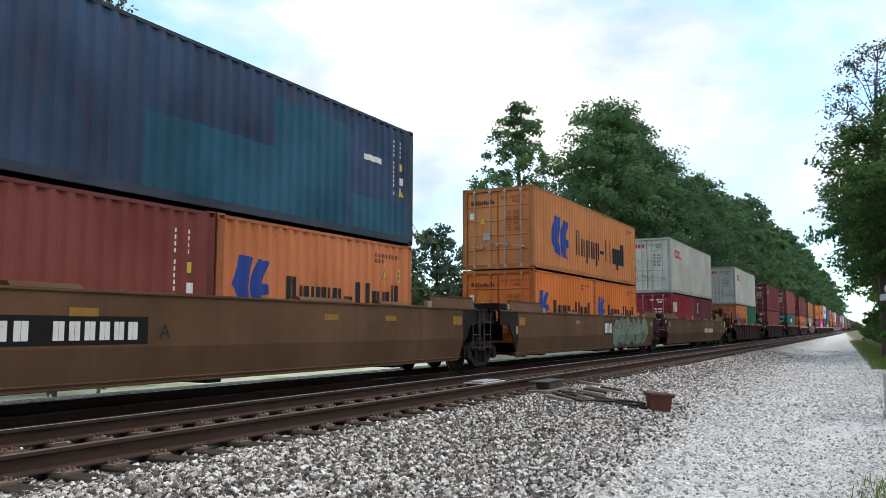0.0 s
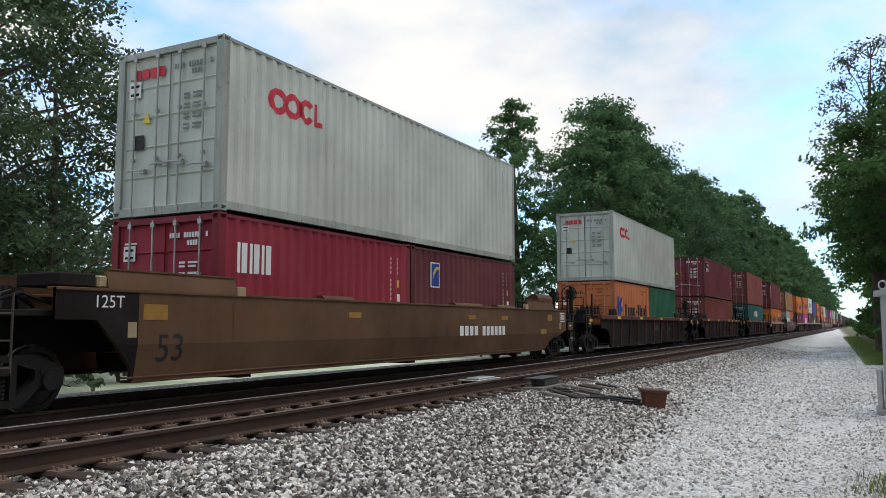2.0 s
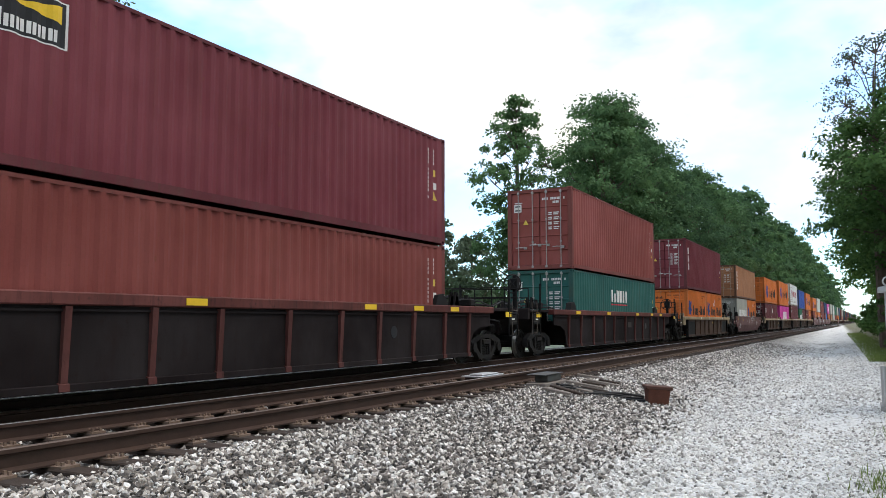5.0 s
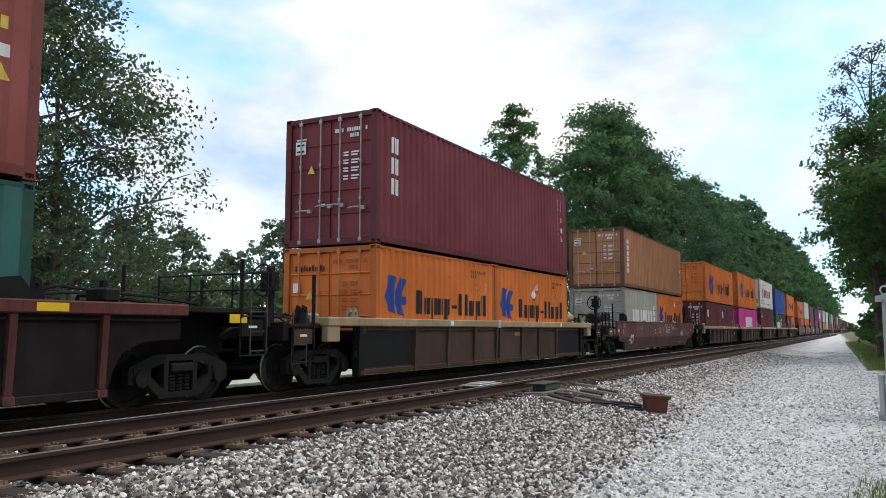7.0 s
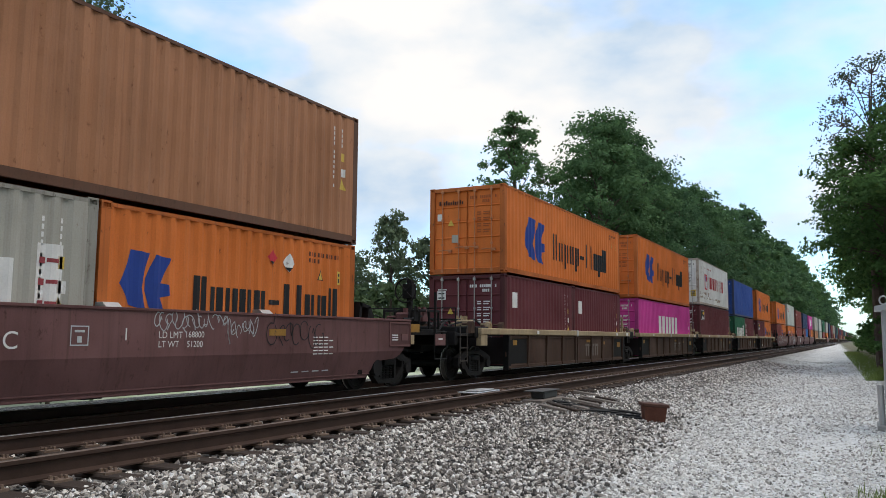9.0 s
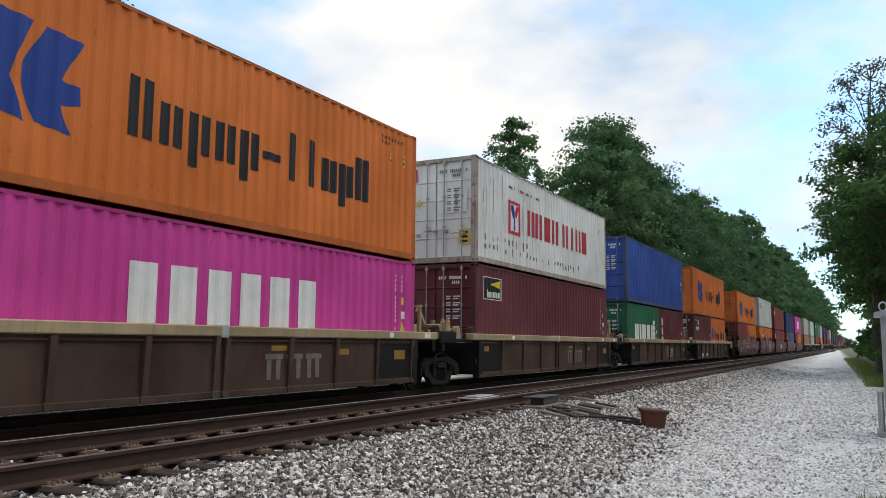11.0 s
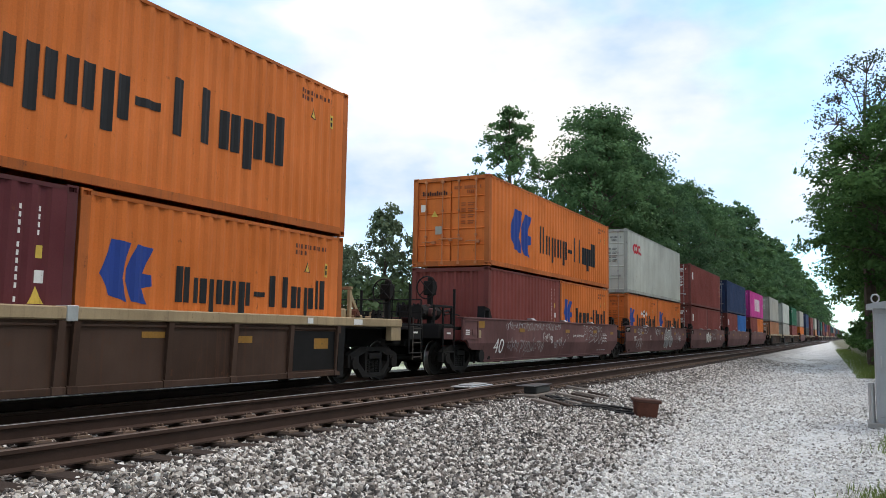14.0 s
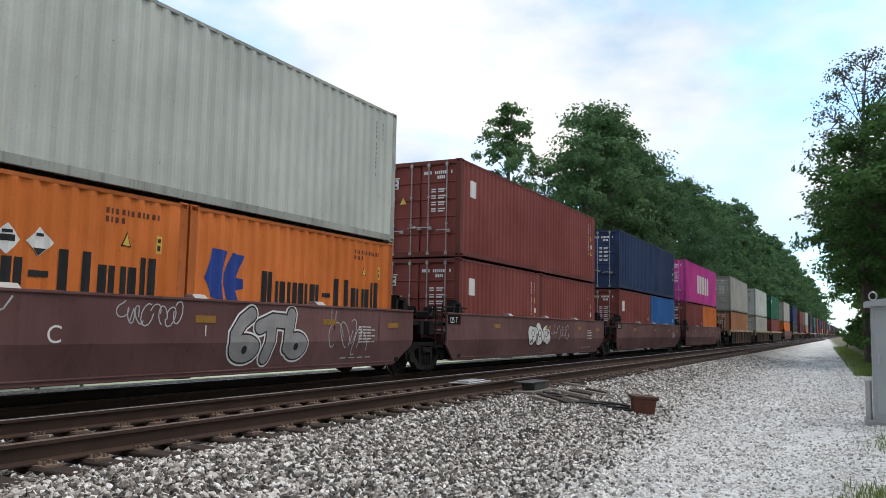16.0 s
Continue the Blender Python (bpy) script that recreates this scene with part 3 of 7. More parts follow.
def word_bars(y0, y1, z0, z1, pattern, gap=0.2, stroke=0.34):
    """Plain upright bars in place of a word: t two tall, x two low, g two hanging, i one tall, - a dash, space a gap."""
    w = (y1 - y0) / len(pattern)
    low = z0 + (z1 - z0) * 0.72
    out = []
    for i, k in enumerate(pattern):
        a, b = y0 + w * (i + gap / 2), y0 + w * (i + 1 - gap / 2)
        if k in "txg":
            lo, hi = (z0 - (z1 - z0) * 0.25 if k == "g" else z0), (z1 if k == "t" else low)
            out += [rect(a, a + w * stroke, lo, hi), rect(b - w * stroke, b, z0, low if k == "g" else hi)]
        elif k == "i":
            out.append(rect(a + w * 0.25, a + w * (0.25 + stroke), z0, z1))
        elif k == "-":
            out.append(rect(a, b, z0 + (z1 - z0) * 0.3, z0 + (z1 - z0) * 0.45))
    return out


def ring(cy, cz, ry, rz, inner=0.5, n=10):
    def at(k, i):
        a = 2 * math.pi * i / n
        return (cy + ry * k * math.cos(a), cz + rz * k * math.sin(a))
    return [(at(inner, i), at(1, i), at(1, i + 1), at(inner, i + 1)) for i in range(n)]


def wing(y0, y1, z0, z1):
    """The two leaning blue vanes."""
    w, h = y1 - y0, z1 - z0
    def p(*q):
        return [(y0 + a * w, z0 + b * h) for a, b in q]
    return [p((0.0, 0.45), (0.2, 0.12), (0.55, 0.02), (0.42, 0.4), (0.46, 0.62), (0.58, 0.97), (0.2, 1.0)),
            p((0.62, 0.04), (0.93, 0.0), (0.82, 0.26), (1.0, 0.3), (0.98, 0.48), (0.82, 0.5), (1.0, 0.92), (0.68, 0.96), (0.5, 0.55), (0.5, 0.36))]


_cached = {}


def cached(key, make):
    if key not in _cached:
        me = bpy.data.meshes.new(key[0])
        bm = make()
        bm.normal_update()
        bm.to_mesh(me)
        bm.free()
        _cached[key] = me
    return _cached[key]


def coloured(me_key, make, material):
    me = cached((*me_key, material.name), make)
    if not me.materials:
        me.materials.append(material)
    return me


def side_bm(L, H, sign):
    bm = bmesh.new()
    pts = wave_points(0.16, L - 0.16)
    lo = [bm.verts.new((sign * x, y, 0.15)) for y, x in pts]
    hi = [bm.verts.new((sign * x, y, H - 0.055)) for y, x in pts]
    for i in range(len(pts) - 1):
        q = (lo[i], lo[i + 1], hi[i + 1], hi[i])
        bm.faces.new(q if sign > 0 else q[::-1])
    return bm


def end_bm(L, H):
    """The corrugated blind end."""
    bm = bmesh.new()
    y, pts, x = L, [(-1.09, 0.03)], -1.06
    while x + 0.25 < 1.08:
        pts += [(x, 0.03), (x + 0.06, 0.075), (x + 0.14, 0.075), (x + 0.2, 0.03)]
        x += 0.25
    pts.append((1.09, 0.03))
    lo = [bm.verts.new((x, y - d, 0.15)) for x, d in pts]
    hi = [bm.verts.new((x, y - d, H - 0.1)) for x, d in pts]
    for i in range(len(pts) - 1):
        bm.faces.new((lo[i + 1], lo[i], hi[i], hi[i + 1]))
    return bm


def frame_bm(L, H):
    """Corner posts, rails and the roof sheet's edges."""
    h = WIDTH / 2
    d = [(s * h - (0.15 if s > 0 else 0), s * h + (0 if s > 0 else 0.15), a, b, 0.1, H - 0.1) for s in (-1, 1) for a, b in ((0.004, 0.16), (L - 0.16, L - 0.004))]
    d += [(s * h - (0.06 if s > 0 else 0), s * h + (0 if s > 0 else 0.06), 0.16, L - 0.16, a, b) for s in (-1, 1) for a, b in ((0.035, 0.165), (H - 0.075, H - 0.02))]
    d += [(-h + 0.15, h - 0.15, a, b, c, e) for a, b in ((0.004, 0.12), (L - 0.12, L - 0.004)) for c, e in ((0.01, 0.15), (H - 0.12, H - 0.015))]
    return boxes(*d)


def roof_bm(L, H):
    """One pressed roof sheet."""
    bm = bmesh.new()
    pts, y = [(0.1, H - 0.03)], 0.2
    while y + 0.3 < L - 0.1:
        pts += [(y, H - 0.03), (y + 0.03, H - 0.008), (y + 0.17, H - 0.008), (y + 0.2, H - 0.03)]
        y += 0.34
    pts.append((L - 0.1, H - 0.03))
    lo, hi = [bm.verts.new((-1.17, y, z)) for y, z in pts], [bm.verts.new((1.17, y, z)) for y, z in pts]
    for k in range(len(pts) - 1):
        bm.faces.new((lo[k], hi[k], hi[k + 1], lo[k + 1]))
    return bm


def casting_bm():
    bm = boxes((-0.081, 0.081, 0, 0.178, 0, 0.118), bevel=0.008)
    holes = sorted((f for f in bm.faces if abs(f.normal.z) < 0.1), key=lambda f: -f.calc_area())[:4]
    bmesh.ops.inset_individual(bm, faces=holes, thickness=0.03, depth=0.0)
    bmesh.ops.inset_individual(bm, faces=holes, thickness=0.002, depth=-0.05)
    return bm


def door_bm(H, s):
    """One leaf, pressed into four panels, in one piece."""
    bm = bmesh.new()
    a, b = (0.014, 1.06) if s > 0 else (-1.06, -0.014)
    zs = np.linspace(0.16, H - 0.13, 6)
    rows = [[bm.verts.new((x, 0.05, z)) for x in (a, b)] for z in zs]
    cells = [bm.faces.new((p[0], p[1], q[1], q[0])) for p, q in zip(rows, rows[1:])]
    rim = [e for e in bm.edges if e.is_boundary]
    bmesh.ops.inset_individual(bm, faces=cells, thickness=0.05, depth=0.0)
    bmesh.ops.inset_individual(bm, faces=cells, thickness=0.04, depth=-0.03)
    out = bmesh.ops.extrude_edge_only(bm, edges=rim)["geom"]
    bmesh.ops.translate(bm, verts=[g for g in out if isinstance(g, bmesh.types.BMVert)], vec=(0, 0.04, 0))
    return bm


def rod_bm(H):
    bm = bmesh.new()
    tube(bm, [(0, -0.0, 0.06), (0, -0.0, H - 0.05)], 0.017, 6)
    for z, w in ((0.1, 0.04), (H * 0.34, 0.028), (H * 0.62, 0.028), (H - 0.13, 0.04)):
        box(bm, -w, w, -0.022, 0.035, z - w, z + w)
    return bm


def handle_bm():
    bm = bmesh.new()
    tube(bm, [(0, -0.03, 0), (0.16, -0.05, 0.015), (0.38, -0.04, 0.0)], 0.016, 5)
    box(bm, 0.32, 0.42, -0.045, 0.03, -0.05, 0.03)
    return bm


ROD_STEEL = surface("dull_galvanised_rod", (0.36, 0.35, 0.34), 0.5, 0.4, 0.2, 6, 60, 0.1)
ROD = {"orange": paint("worn_orange_rod_paint", (0.5, 0.2, 0.09), 0.9), "fadedorange": paint("faded_orange_rod_paint", (0.5, 0.24, 0.13), 0.9), "blue": paint("scuffed_blue_rod_paint", (0.12, 0.16, 0.3), 1.0),
       "rustbrown": paint("worn_brown_rod_paint", (0.42, 0.32, 0.24), 1.0)}


def container(L, H, colour, design="plain", label="", doors=True, near=True):
    """One freight container: local y runs from its leading end, z up from its base."""
    mat_ = BOX[colour]
    ob = thing("shipping_container", label, "container", "containers on the train")
    kL = round(L, 2)
    for s in (1, -1):
        part("side_panel", coloured(("side_panel", kL, H, s), lambda: side_bm(L, H, s), mat_), None, ob)
    edge = BOX_FRAME.get(colour, mat_)
    fr = part("frame", coloured(("frame", kL, H), lambda: frame_bm(L, H), edge), None, ob)
    part("roof", coloured(("roof", kL, H), lambda: roof_bm(L, H), mat_), None, ob)
    part("end_panel", coloured(("end_panel", kL, H), lambda: end_bm(L, H), mat_), None, ob)
    for x in (-1, 1) if near else ():
        for y in (0, 1):
            for z in (0, 1):
                c = part("corner_casting", coloured(("corner_casting",), casting_bm, edge), None, fr)
                c.location = (x * (WIDTH / 2 - 0.079), y * (L - 0.178), z * (H - 0.118))
    if doors:
        for s in (-1, 1):
            leaf = part("door", coloured(("door", H, s), lambda: door_bm(H, s), mat_), None, ob)
            for x in (0.26, 0.8) if near else ():
                r = part("lock_rod", coloured(("lock_rod", H), lambda: rod_bm(H), ROD.get(colour, ROD_STEEL)), None, leaf, "thin upright lock rod")
                r.location = (s * x, 0.012, 0)
                k = part("handle", coloured(("handle",), handle_bm, ROD.get(colour, ROD_STEEL)), None, leaf, "steel door handle")
                k.location = (s * x - (0.3 if s > 0 else 0.1), 0.012, H * (0.3 if x < 0.5 else 0.27))
            if s > 0:  # number, size code and the weight table
                marks = [(x, x + 0.042, H * 0.855, H * 0.855 + 0.085) for x in (0.1, 0.16, 0.22, 0.28, 0.42, 0.48, 0.54, 0.6, 0.66, 0.72, 0.9)]
                marks += [(x, x + 0.042, H * 0.855 - 0.13, H * 0.855 - 0.045) for x in (0.5, 0.56, 0.62, 0.68)]
                marks += [(x, x + w, H * 0.69 - 0.062 * q - 0.05 * (q // 2), H * 0.69 - 0.062 * q - 0.05 * (q // 2) + 0.034) for q in range(8) for x, w in ((0.33, 0.13), (0.53, 0.17 if q % 2 else 0.21))]
            else:
                marks = [(-0.95, -0.66, H * 0.83, H * 0.83 + 0.03), (-0.95, -0.72, H * 0.83 - 0.06, H * 0.83 - 0.03), (-0.3, -0.14, H * 0.3, H * 0.3 + 0.06)]
            ink = {"orange": ORANGE_INK, "fadedorange": ORANGE_INK, "sunorange": ORANGE_INK, "grey": GREY_INK, "whitegrey": GREY_INK}.get(colour, WHITE)
            tagged(part("door_markings", coloured(("door_markings", H, s, design), lambda: boxes(*[(a, b, 0.042, 0.047, c, d) for a, b, c, d in marks]), ink), None, leaf), kind="stuff")
            if design == "ym" and s < 0:
                part("door_emblem", coloured(("door_emblem", H), lambda: boxes((-0.9, -0.6, 0.037, 0.045, H * 0.79, H * 0.91)), RED), None, leaf, "red door emblem")
                part("emblem_ground", coloured(("door_emblem_ground", H), lambda: boxes((-0.86, -0.64, 0.032, 0.0365, H * 0.805, H * 0.895)), WHITE), None, leaf)
                part("emblem_shape", coloured(("door_emblem_shape", H), lambda: boxes((-0.79, -0.71, 0.027, 0.0315, H * 0.81, H * 0.89)), BLUE), None, leaf)
                part("door_panel_label", coloured(("door_panel_label", H), lambda: boxes((-0.98, -0.74, 0.04, 0.047, H * 0.47, H * 0.57)), DARK_LABEL), None, leaf, "dark square label")
            if design == "ym" and s > 0:
                part("caution_label", coloured(("caution_label", H), lambda: boxes((0.7, 1.02, 0.04, 0.046, H * 0.17, H * 0.31)), LABEL_YELLOW), None, leaf, "yellow caution label")
                for q in range(3):
                    part("caution_print", coloured(("caution_print", H, q), lambda: boxes((0.75, 0.97, 0.035, 0.0395, H * (0.185 + 0.042 * q), H * (0.205 + 0.042 * q))), BLACK), None, leaf)
                for x in (0.3, 0.66):
                    part("weight_table", coloured(("weight_table", H, x), lambda: boxes((x, x + 0.28, 0.0475, 0.051, H * 0.47, H * 0.7)), WHITE), None, leaf, "white weight table")
            if design == "beacon" and s < 0:
                part("door_badge", coloured(("door_badge", H), lambda: boxes((-0.97, -0.64, 0.036, 0.046, H * 0.58, H * 0.68)), BLACK), None, leaf, "black door badge")
                part("badge_beam", coloured(("door_badge_beam", H), lambda: boxes((-0.86, -0.66, 0.03, 0.0355, H * 0.635, H * 0.67)), YELLOW), None, leaf)
            if s < 0 and design == "oocl":
                part("door_logo", coloured(("door_logo", H, design), lambda: boxes(*[(-0.85 + 0.19 * q, -0.7 + 0.19 * q, 0.04, 0.047, H * 0.83, H * 0.89) for q in range(4)]), RED), None, leaf, "red door emblem")
                part("door_panel_label", coloured(("door_panel_label", H), lambda: boxes((-0.8, -0.58, 0.04, 0.047, H * 0.4, H * 0.49)), BLACK), None, leaf, "dark square label")
            if s < 0:
                def triangle():
                    bm = bmesh.new()
                    return prism(bm, [(-0.63, H * 0.56), (-0.43, H * 0.56), (-0.53, H * 0.56 + 0.18)], 1, 0.04, 0.047)
                part("warning_triangle", coloured(("warning_triangle", "door", H), triangle, LABEL_YELLOW), None, leaf, "yellow warning triangle")
                if "orange" in colour:
                    part("door_word", coloured(("door_word", H), lambda: boxes(*[(-0.92 + 0.075 * q, -0.88 + 0.075 * q, 0.04, 0.047, H * 0.8, H * 0.8 + (0.13 if q % 3 == 0 else 0.09)) for q in range(11)]), BLACK), None, leaf, "black word bars")
                    part("door_label", coloured(("door_label", "pale", H), lambda: boxes((-0.98, -0.8, 0.04, 0.047, H * 0.62, H * 0.7)), WHITE), None, leaf, "white door label")
                    part("door_panel_label", coloured(("door_panel_label", H), lambda: boxes((-0.5, -0.28, 0.04, 0.047, H * 0.36, H * 0.45)), BOX["stone"]), None, leaf, "grey square label")
                if "orange" not in colour:
                    part("door_label", coloured(("door_label", H), lambda: boxes((-0.97, -0.69, 0.04, 0.047, H * 0.72, H * 0.82)), WHITE), None, leaf, "white door label")
                    part("label_print", coloured(("label_print", H), lambda: boxes((-0.93, -0.73, 0.034, 0.038, H * 0.785, H * 0.8), (-0.93, -0.73, 0.034, 0.038, H * 0.735, H * 0.75)), BLACK), None, leaf)
    else:
        def blind():
            bm = end_bm(0.0, H)
            for v in bm.verts:
                v.co.y = -v.co.y
            bmesh.ops.reverse_faces(bm, faces=bm.faces)
            return bm
        part("end_panel", coloured(("end_panel", "blind", H), blind, mat_), None, ob)
    for name, material, shapes, tag in DESIGNS.get(design, lambda L, H: [])(L, H):
        if name in ("wordmark", "badge_word", "panel_line"):
            for j, shape in enumerate(shapes):
                part("print_bar" if name == "panel_line" else "word_bar", coloured(("word_bar", kL, H, design, name, j), lambda: decal([shape], L, 0.008), material), None, ob)
        else:
            mark = part(name, coloured((name, kL, H, design), lambda: decal(shapes, L, 0.011 if name in ("emblem_shape", "emblem_bar", "badge_slash") else 0.008 if name in ("emblem", "badge_beam", "badge_field", "emblem_ground", "emblem_shape", "emblem_bar", "warning_triangle", "label_print") else 0.004), material), None, ob, tag)
            if name == "rust_scrapes":
                tagged(mark, kind="stuff")
    small = [rect(L - 1.5 + 0.09 * k, L - 1.45 + 0.09 * k, H - 0.34 - 0.12 * i, H - 0.26 - 0.12 * i) for i in range(2) for k in range(11 - 7 * i)] if "orange" in colour else \
        [rect(L - 0.8 + 0.26 * i, L - 0.765 + 0.26 * i, H - 0.4 - 0.1 * k - 0.07 * (k > 3) - 0.07 * (k > 9), H - 0.335 - 0.1 * k - 0.07 * (k > 3) - 0.07 * (k > 9)) for i in range(2) for k in range(11 - 7 * i)]
    ink = {"orange": JUNCTION, "fadedorange": JUNCTION, "sunorange": JUNCTION, "grey": GREY_INK, "whitegrey": GREY_INK}.get(colour, WHITE)
    small_marks = part("side_markings", coloured(("side_markings", kL, H), lambda: decal(small, L), ink), None, ob)
    tagged(small_marks, kind="stuff")
    if near and "orange" not in colour and design not in ("ym", "oocl"):
        for nm, z, w, h, m_ in (("yellow_label", H * 0.62, 0.1, 0.16, LABEL_YELLOW), ("white_label", H * 0.5, 0.13, 0.16, WHITE)):
            part(nm, coloured((nm, kL, H), lambda: decal([rect(L - 0.55, L - 0.55 + w, z, z + h)], L), m_), None, ob)
        part("warning_triangle", coloured(("warning_triangle", kL, H), lambda: decal([((L - 0.63, H * 0.4), (L - 0.4, H * 0.4), (L - 0.515, H * 0.4 + 0.22))], L), LABEL_YELLOW), None, ob, "yellow warning triangle")
    return ob


def _stickers(L, H):
    """Yellow warning triangle and label near the trailing end."""
    return [("triangle_rim", BLACK, [((L - 1.23, H - 0.77), (L - 1.02, H - 0.77), (L - 1.125, H - 0.55))], "black triangle rim"),
            ("warning_triangle", LABEL_YELLOW, [((L - 1.205, H - 0.757), (L - 1.045, H - 0.757), (L - 1.125, H - 0.59))], "yellow warning triangle"),
            ("yellow_label", LABEL_YELLOW, [rect(L - 0.6, L - 0.47, H - 0.82, H - 0.56)], "small yellow label"),
            ("label_print", BLACK, [rect(L - 0.575, L - 0.495, H - 0.66, H - 0.6), rect(L - 0.575, L - 0.495, H - 0.78, H - 0.7)], "")]


def _hl40(L, H):
    return [("logo", BLUE, wing(1.55, 3.28, H - 2.1, H - 0.72), "blue winged emblem"),
            ("wordmark", BLACK, word_bars(3.98, 10.26, H - 1.86, H - 0.98, "txgxg-iixgt"), "black wordmark"), *_stickers(L, H)]


def _hl20(L, H):
    return [("logo", BLUE, wing(0.36, 1.26, H - 1.5, H - 0.62), "blue winged emblem"),
            ("wordmark", BLACK, word_bars(1.7, 5.5, H - 1.44, H - 0.9, "txgxg-iixgt"), "black wordmark"), *_stickers(L, H)]


def _oocl(L, H):
    z = H - 0.78
    return [("logo", RED, ring(1.4, z, 0.26, 0.24) + ring(1.83, z, 0.26, 0.24) + ring(2.22, z, 0.22, 0.24)[1:9] + [rect(2.48, 2.56, z - 0.22, z + 0.22), rect(2.56, 2.7, z - 0.22, z - 0.12)], "red ringed emblem")]


def _ym(L, H):
    rng = random.Random(6)
    rows = [rect(0.62 + 0.278 * k, 0.62 + 0.278 * k + rng.uniform(0.025, 0.075), z + rng.uniform(-0.1, 0.05), z + rng.uniform(0.07, 0.2), rng.uniform(-0.02, 0.02)) for z, n in ((0.44, 30), (0.7, 12)) for k in range(n) if rng.random() < 0.8]
    drips = [rect(y, y + rng.uniform(0.008, 0.02), z - rng.uniform(0.2, 1.0), z) for y, z in [(rng.uniform(0.2, 11.8) if q % 3 else rng.uniform(0.2, 3.5), rng.uniform(1.3, H - 0.15)) for q in range(34)]]
    return [("rust_scrapes", RUST_STAIN, rows + drips, "rust scrapes and drips"),
            ("panel_line", PRINT_RED, [rect(2.3 + 0.17 * q, 2.4 + 0.17 * q, H - 0.52, H - 0.44) for q in range(15) if q not in (3, 11)], "small red print"),
            ("yellow_label", LABEL_YELLOW, [rect(L - 0.3, L - 0.16, H * 0.28, H * 0.38)], "small yellow label"),
            ("warning_triangle", LABEL_YELLOW, [((L - 0.92, H - 0.62), (L - 0.72, H - 0.62), (L - 0.82, H - 0.44))], "yellow warning triangle"),
            ("emblem_field", RED, [rect(2.28, 3.15, H - 1.86, H - 0.86)], "red emblem field"),
            ("emblem_ground", WHITE, [rect(2.38, 3.05, H - 1.76, H - 0.96)], "white emblem ground"),
            ("emblem_shape", BLUE, [((2.42, H - 0.98), (2.6, H - 0.98), (2.8, H - 1.42), (2.8, H - 1.74), (2.62, H - 1.74), (2.62, H - 1.42))], "blue emblem shape"),
            ("emblem_bar", RED, [((2.86, H - 0.98), (3.02, H - 0.98), (2.84, H - 1.38), (2.76, H - 1.24))], "red emblem bar"),
            ("wordmark", BRICK_RED, word_bars(3.65, 6.6, H - 1.75, H - 0.95, "tttt") + word_bars(6.95, 9.75, H - 1.75, H - 0.95, "titt"), "red wordmark")]


def _uasc(L, H):
    return [("wordmark", WHITE, word_bars(1.2, 4.72, H - 1.57, H - 0.9, "tttt", 0.14), "white wordmark"), *_poster(4.8, H)]


def _poster(y, H):
    """White sticker sheet with three lines of red print."""
    return [("panel", WHITE, [rect(y, y + 0.38, H - 1.54, H - 0.68)], "white sticker panel"),
            ("panel_line", PRINT_RED, [rect(y + 0.05, y + 0.13, H - 0.93 - 0.27 * q, H - 0.85 - 0.27 * q) for q in range(3)] + [rect(y + 0.15, y + 0.32, H - 0.91 - 0.27 * q, H - 0.86 - 0.27 * q) for q in range(3)], "red print lines")]


def _uasc_grey(L, H):
    return [("wordmark", WHITE, word_bars(1.2, 4.96, H - 1.57, H - 0.9, "tttt", 0.14), "white wordmark"), *_poster(5.2, H)]


def _one(L, H):
    a, b = (4.1, 8.6)
    return [("wordmark", WHITE, word_bars(a, b, H - 1.9, H - 0.7, "ttt", 0.16), "white wordmark")]


def _capital(L, H):
    return [("wordmark", WHITE, word_bars(4.75, 7.1, H - 1.05, H - 0.56, "txttttt", 0.26), "white wordmark"),
            ("underline", RED, [rect(4.75, 7.1, H - 1.17, H - 1.12)], "thin red line")]


def _beacon(L, H):
    return [("badge", BLACK, [rect(0.6, 1.72, H - 0.92, H - 0.34)], "black badge"),
            ("badge_beam", YELLOW, [((0.95, H - 0.52), (1.66, H - 0.38), (1.66, H - 0.62))], "yellow beam shape"),
            ("badge_word", WHITE, word_bars(0.72, 1.6, H - 0.88, H - 0.66, "txxxxx"), "white word bars"),
            ("badge_rim", WHITE, [rect(0.57, 0.6, H - 0.94, H - 0.32), rect(1.72, 1.75, H - 0.94, H - 0.32), rect(0.6, 1.72, H - 0.94, H - 0.92), rect(0.6, 1.72, H - 0.34, H - 0.32)], "white rim")]


def _upright(n, wide, size):
    def design(L, H):
        return [("wordmark", WHITE, [rect(0.62 + wide * 0.36 * q, 0.62 + wide * (0.36 * q + 0.24), H - 0.5 - size * (i + 0.78), H - 0.5 - size * i) for i in range(n) for q in range(3)], "white upright wordmark")]
    return design


def _small_badge(L, H):
    return [("badge", WHITE, [rect(0.62, 0.95, H - 0.95, H - 0.5)], "small white badge")]


def _badge20(L, H):
    return [("badge", WHITE, [rect(0.93, 1.43, H - 0.92, H - 0.32)], "small white-rimmed badge"), ("badge_field", BLUE, [rect(0.96, 1.4, H - 0.89, H - 0.35)], "blue badge field"),
            ("badge_slash", LABEL_YELLOW, [((1.0, H - 0.7), (1.2, H - 0.42), (1.36, H - 0.42), (1.36, H - 0.48), (1.22, H - 0.5), (1.1, H - 0.7))], "yellow badge slash")]


def _cai(L, H):
    return [("wordmark", WHITE, word_bars(0.4, 1.3, H - 0.95, H - 0.45, "ttt"), "white wordmark")]


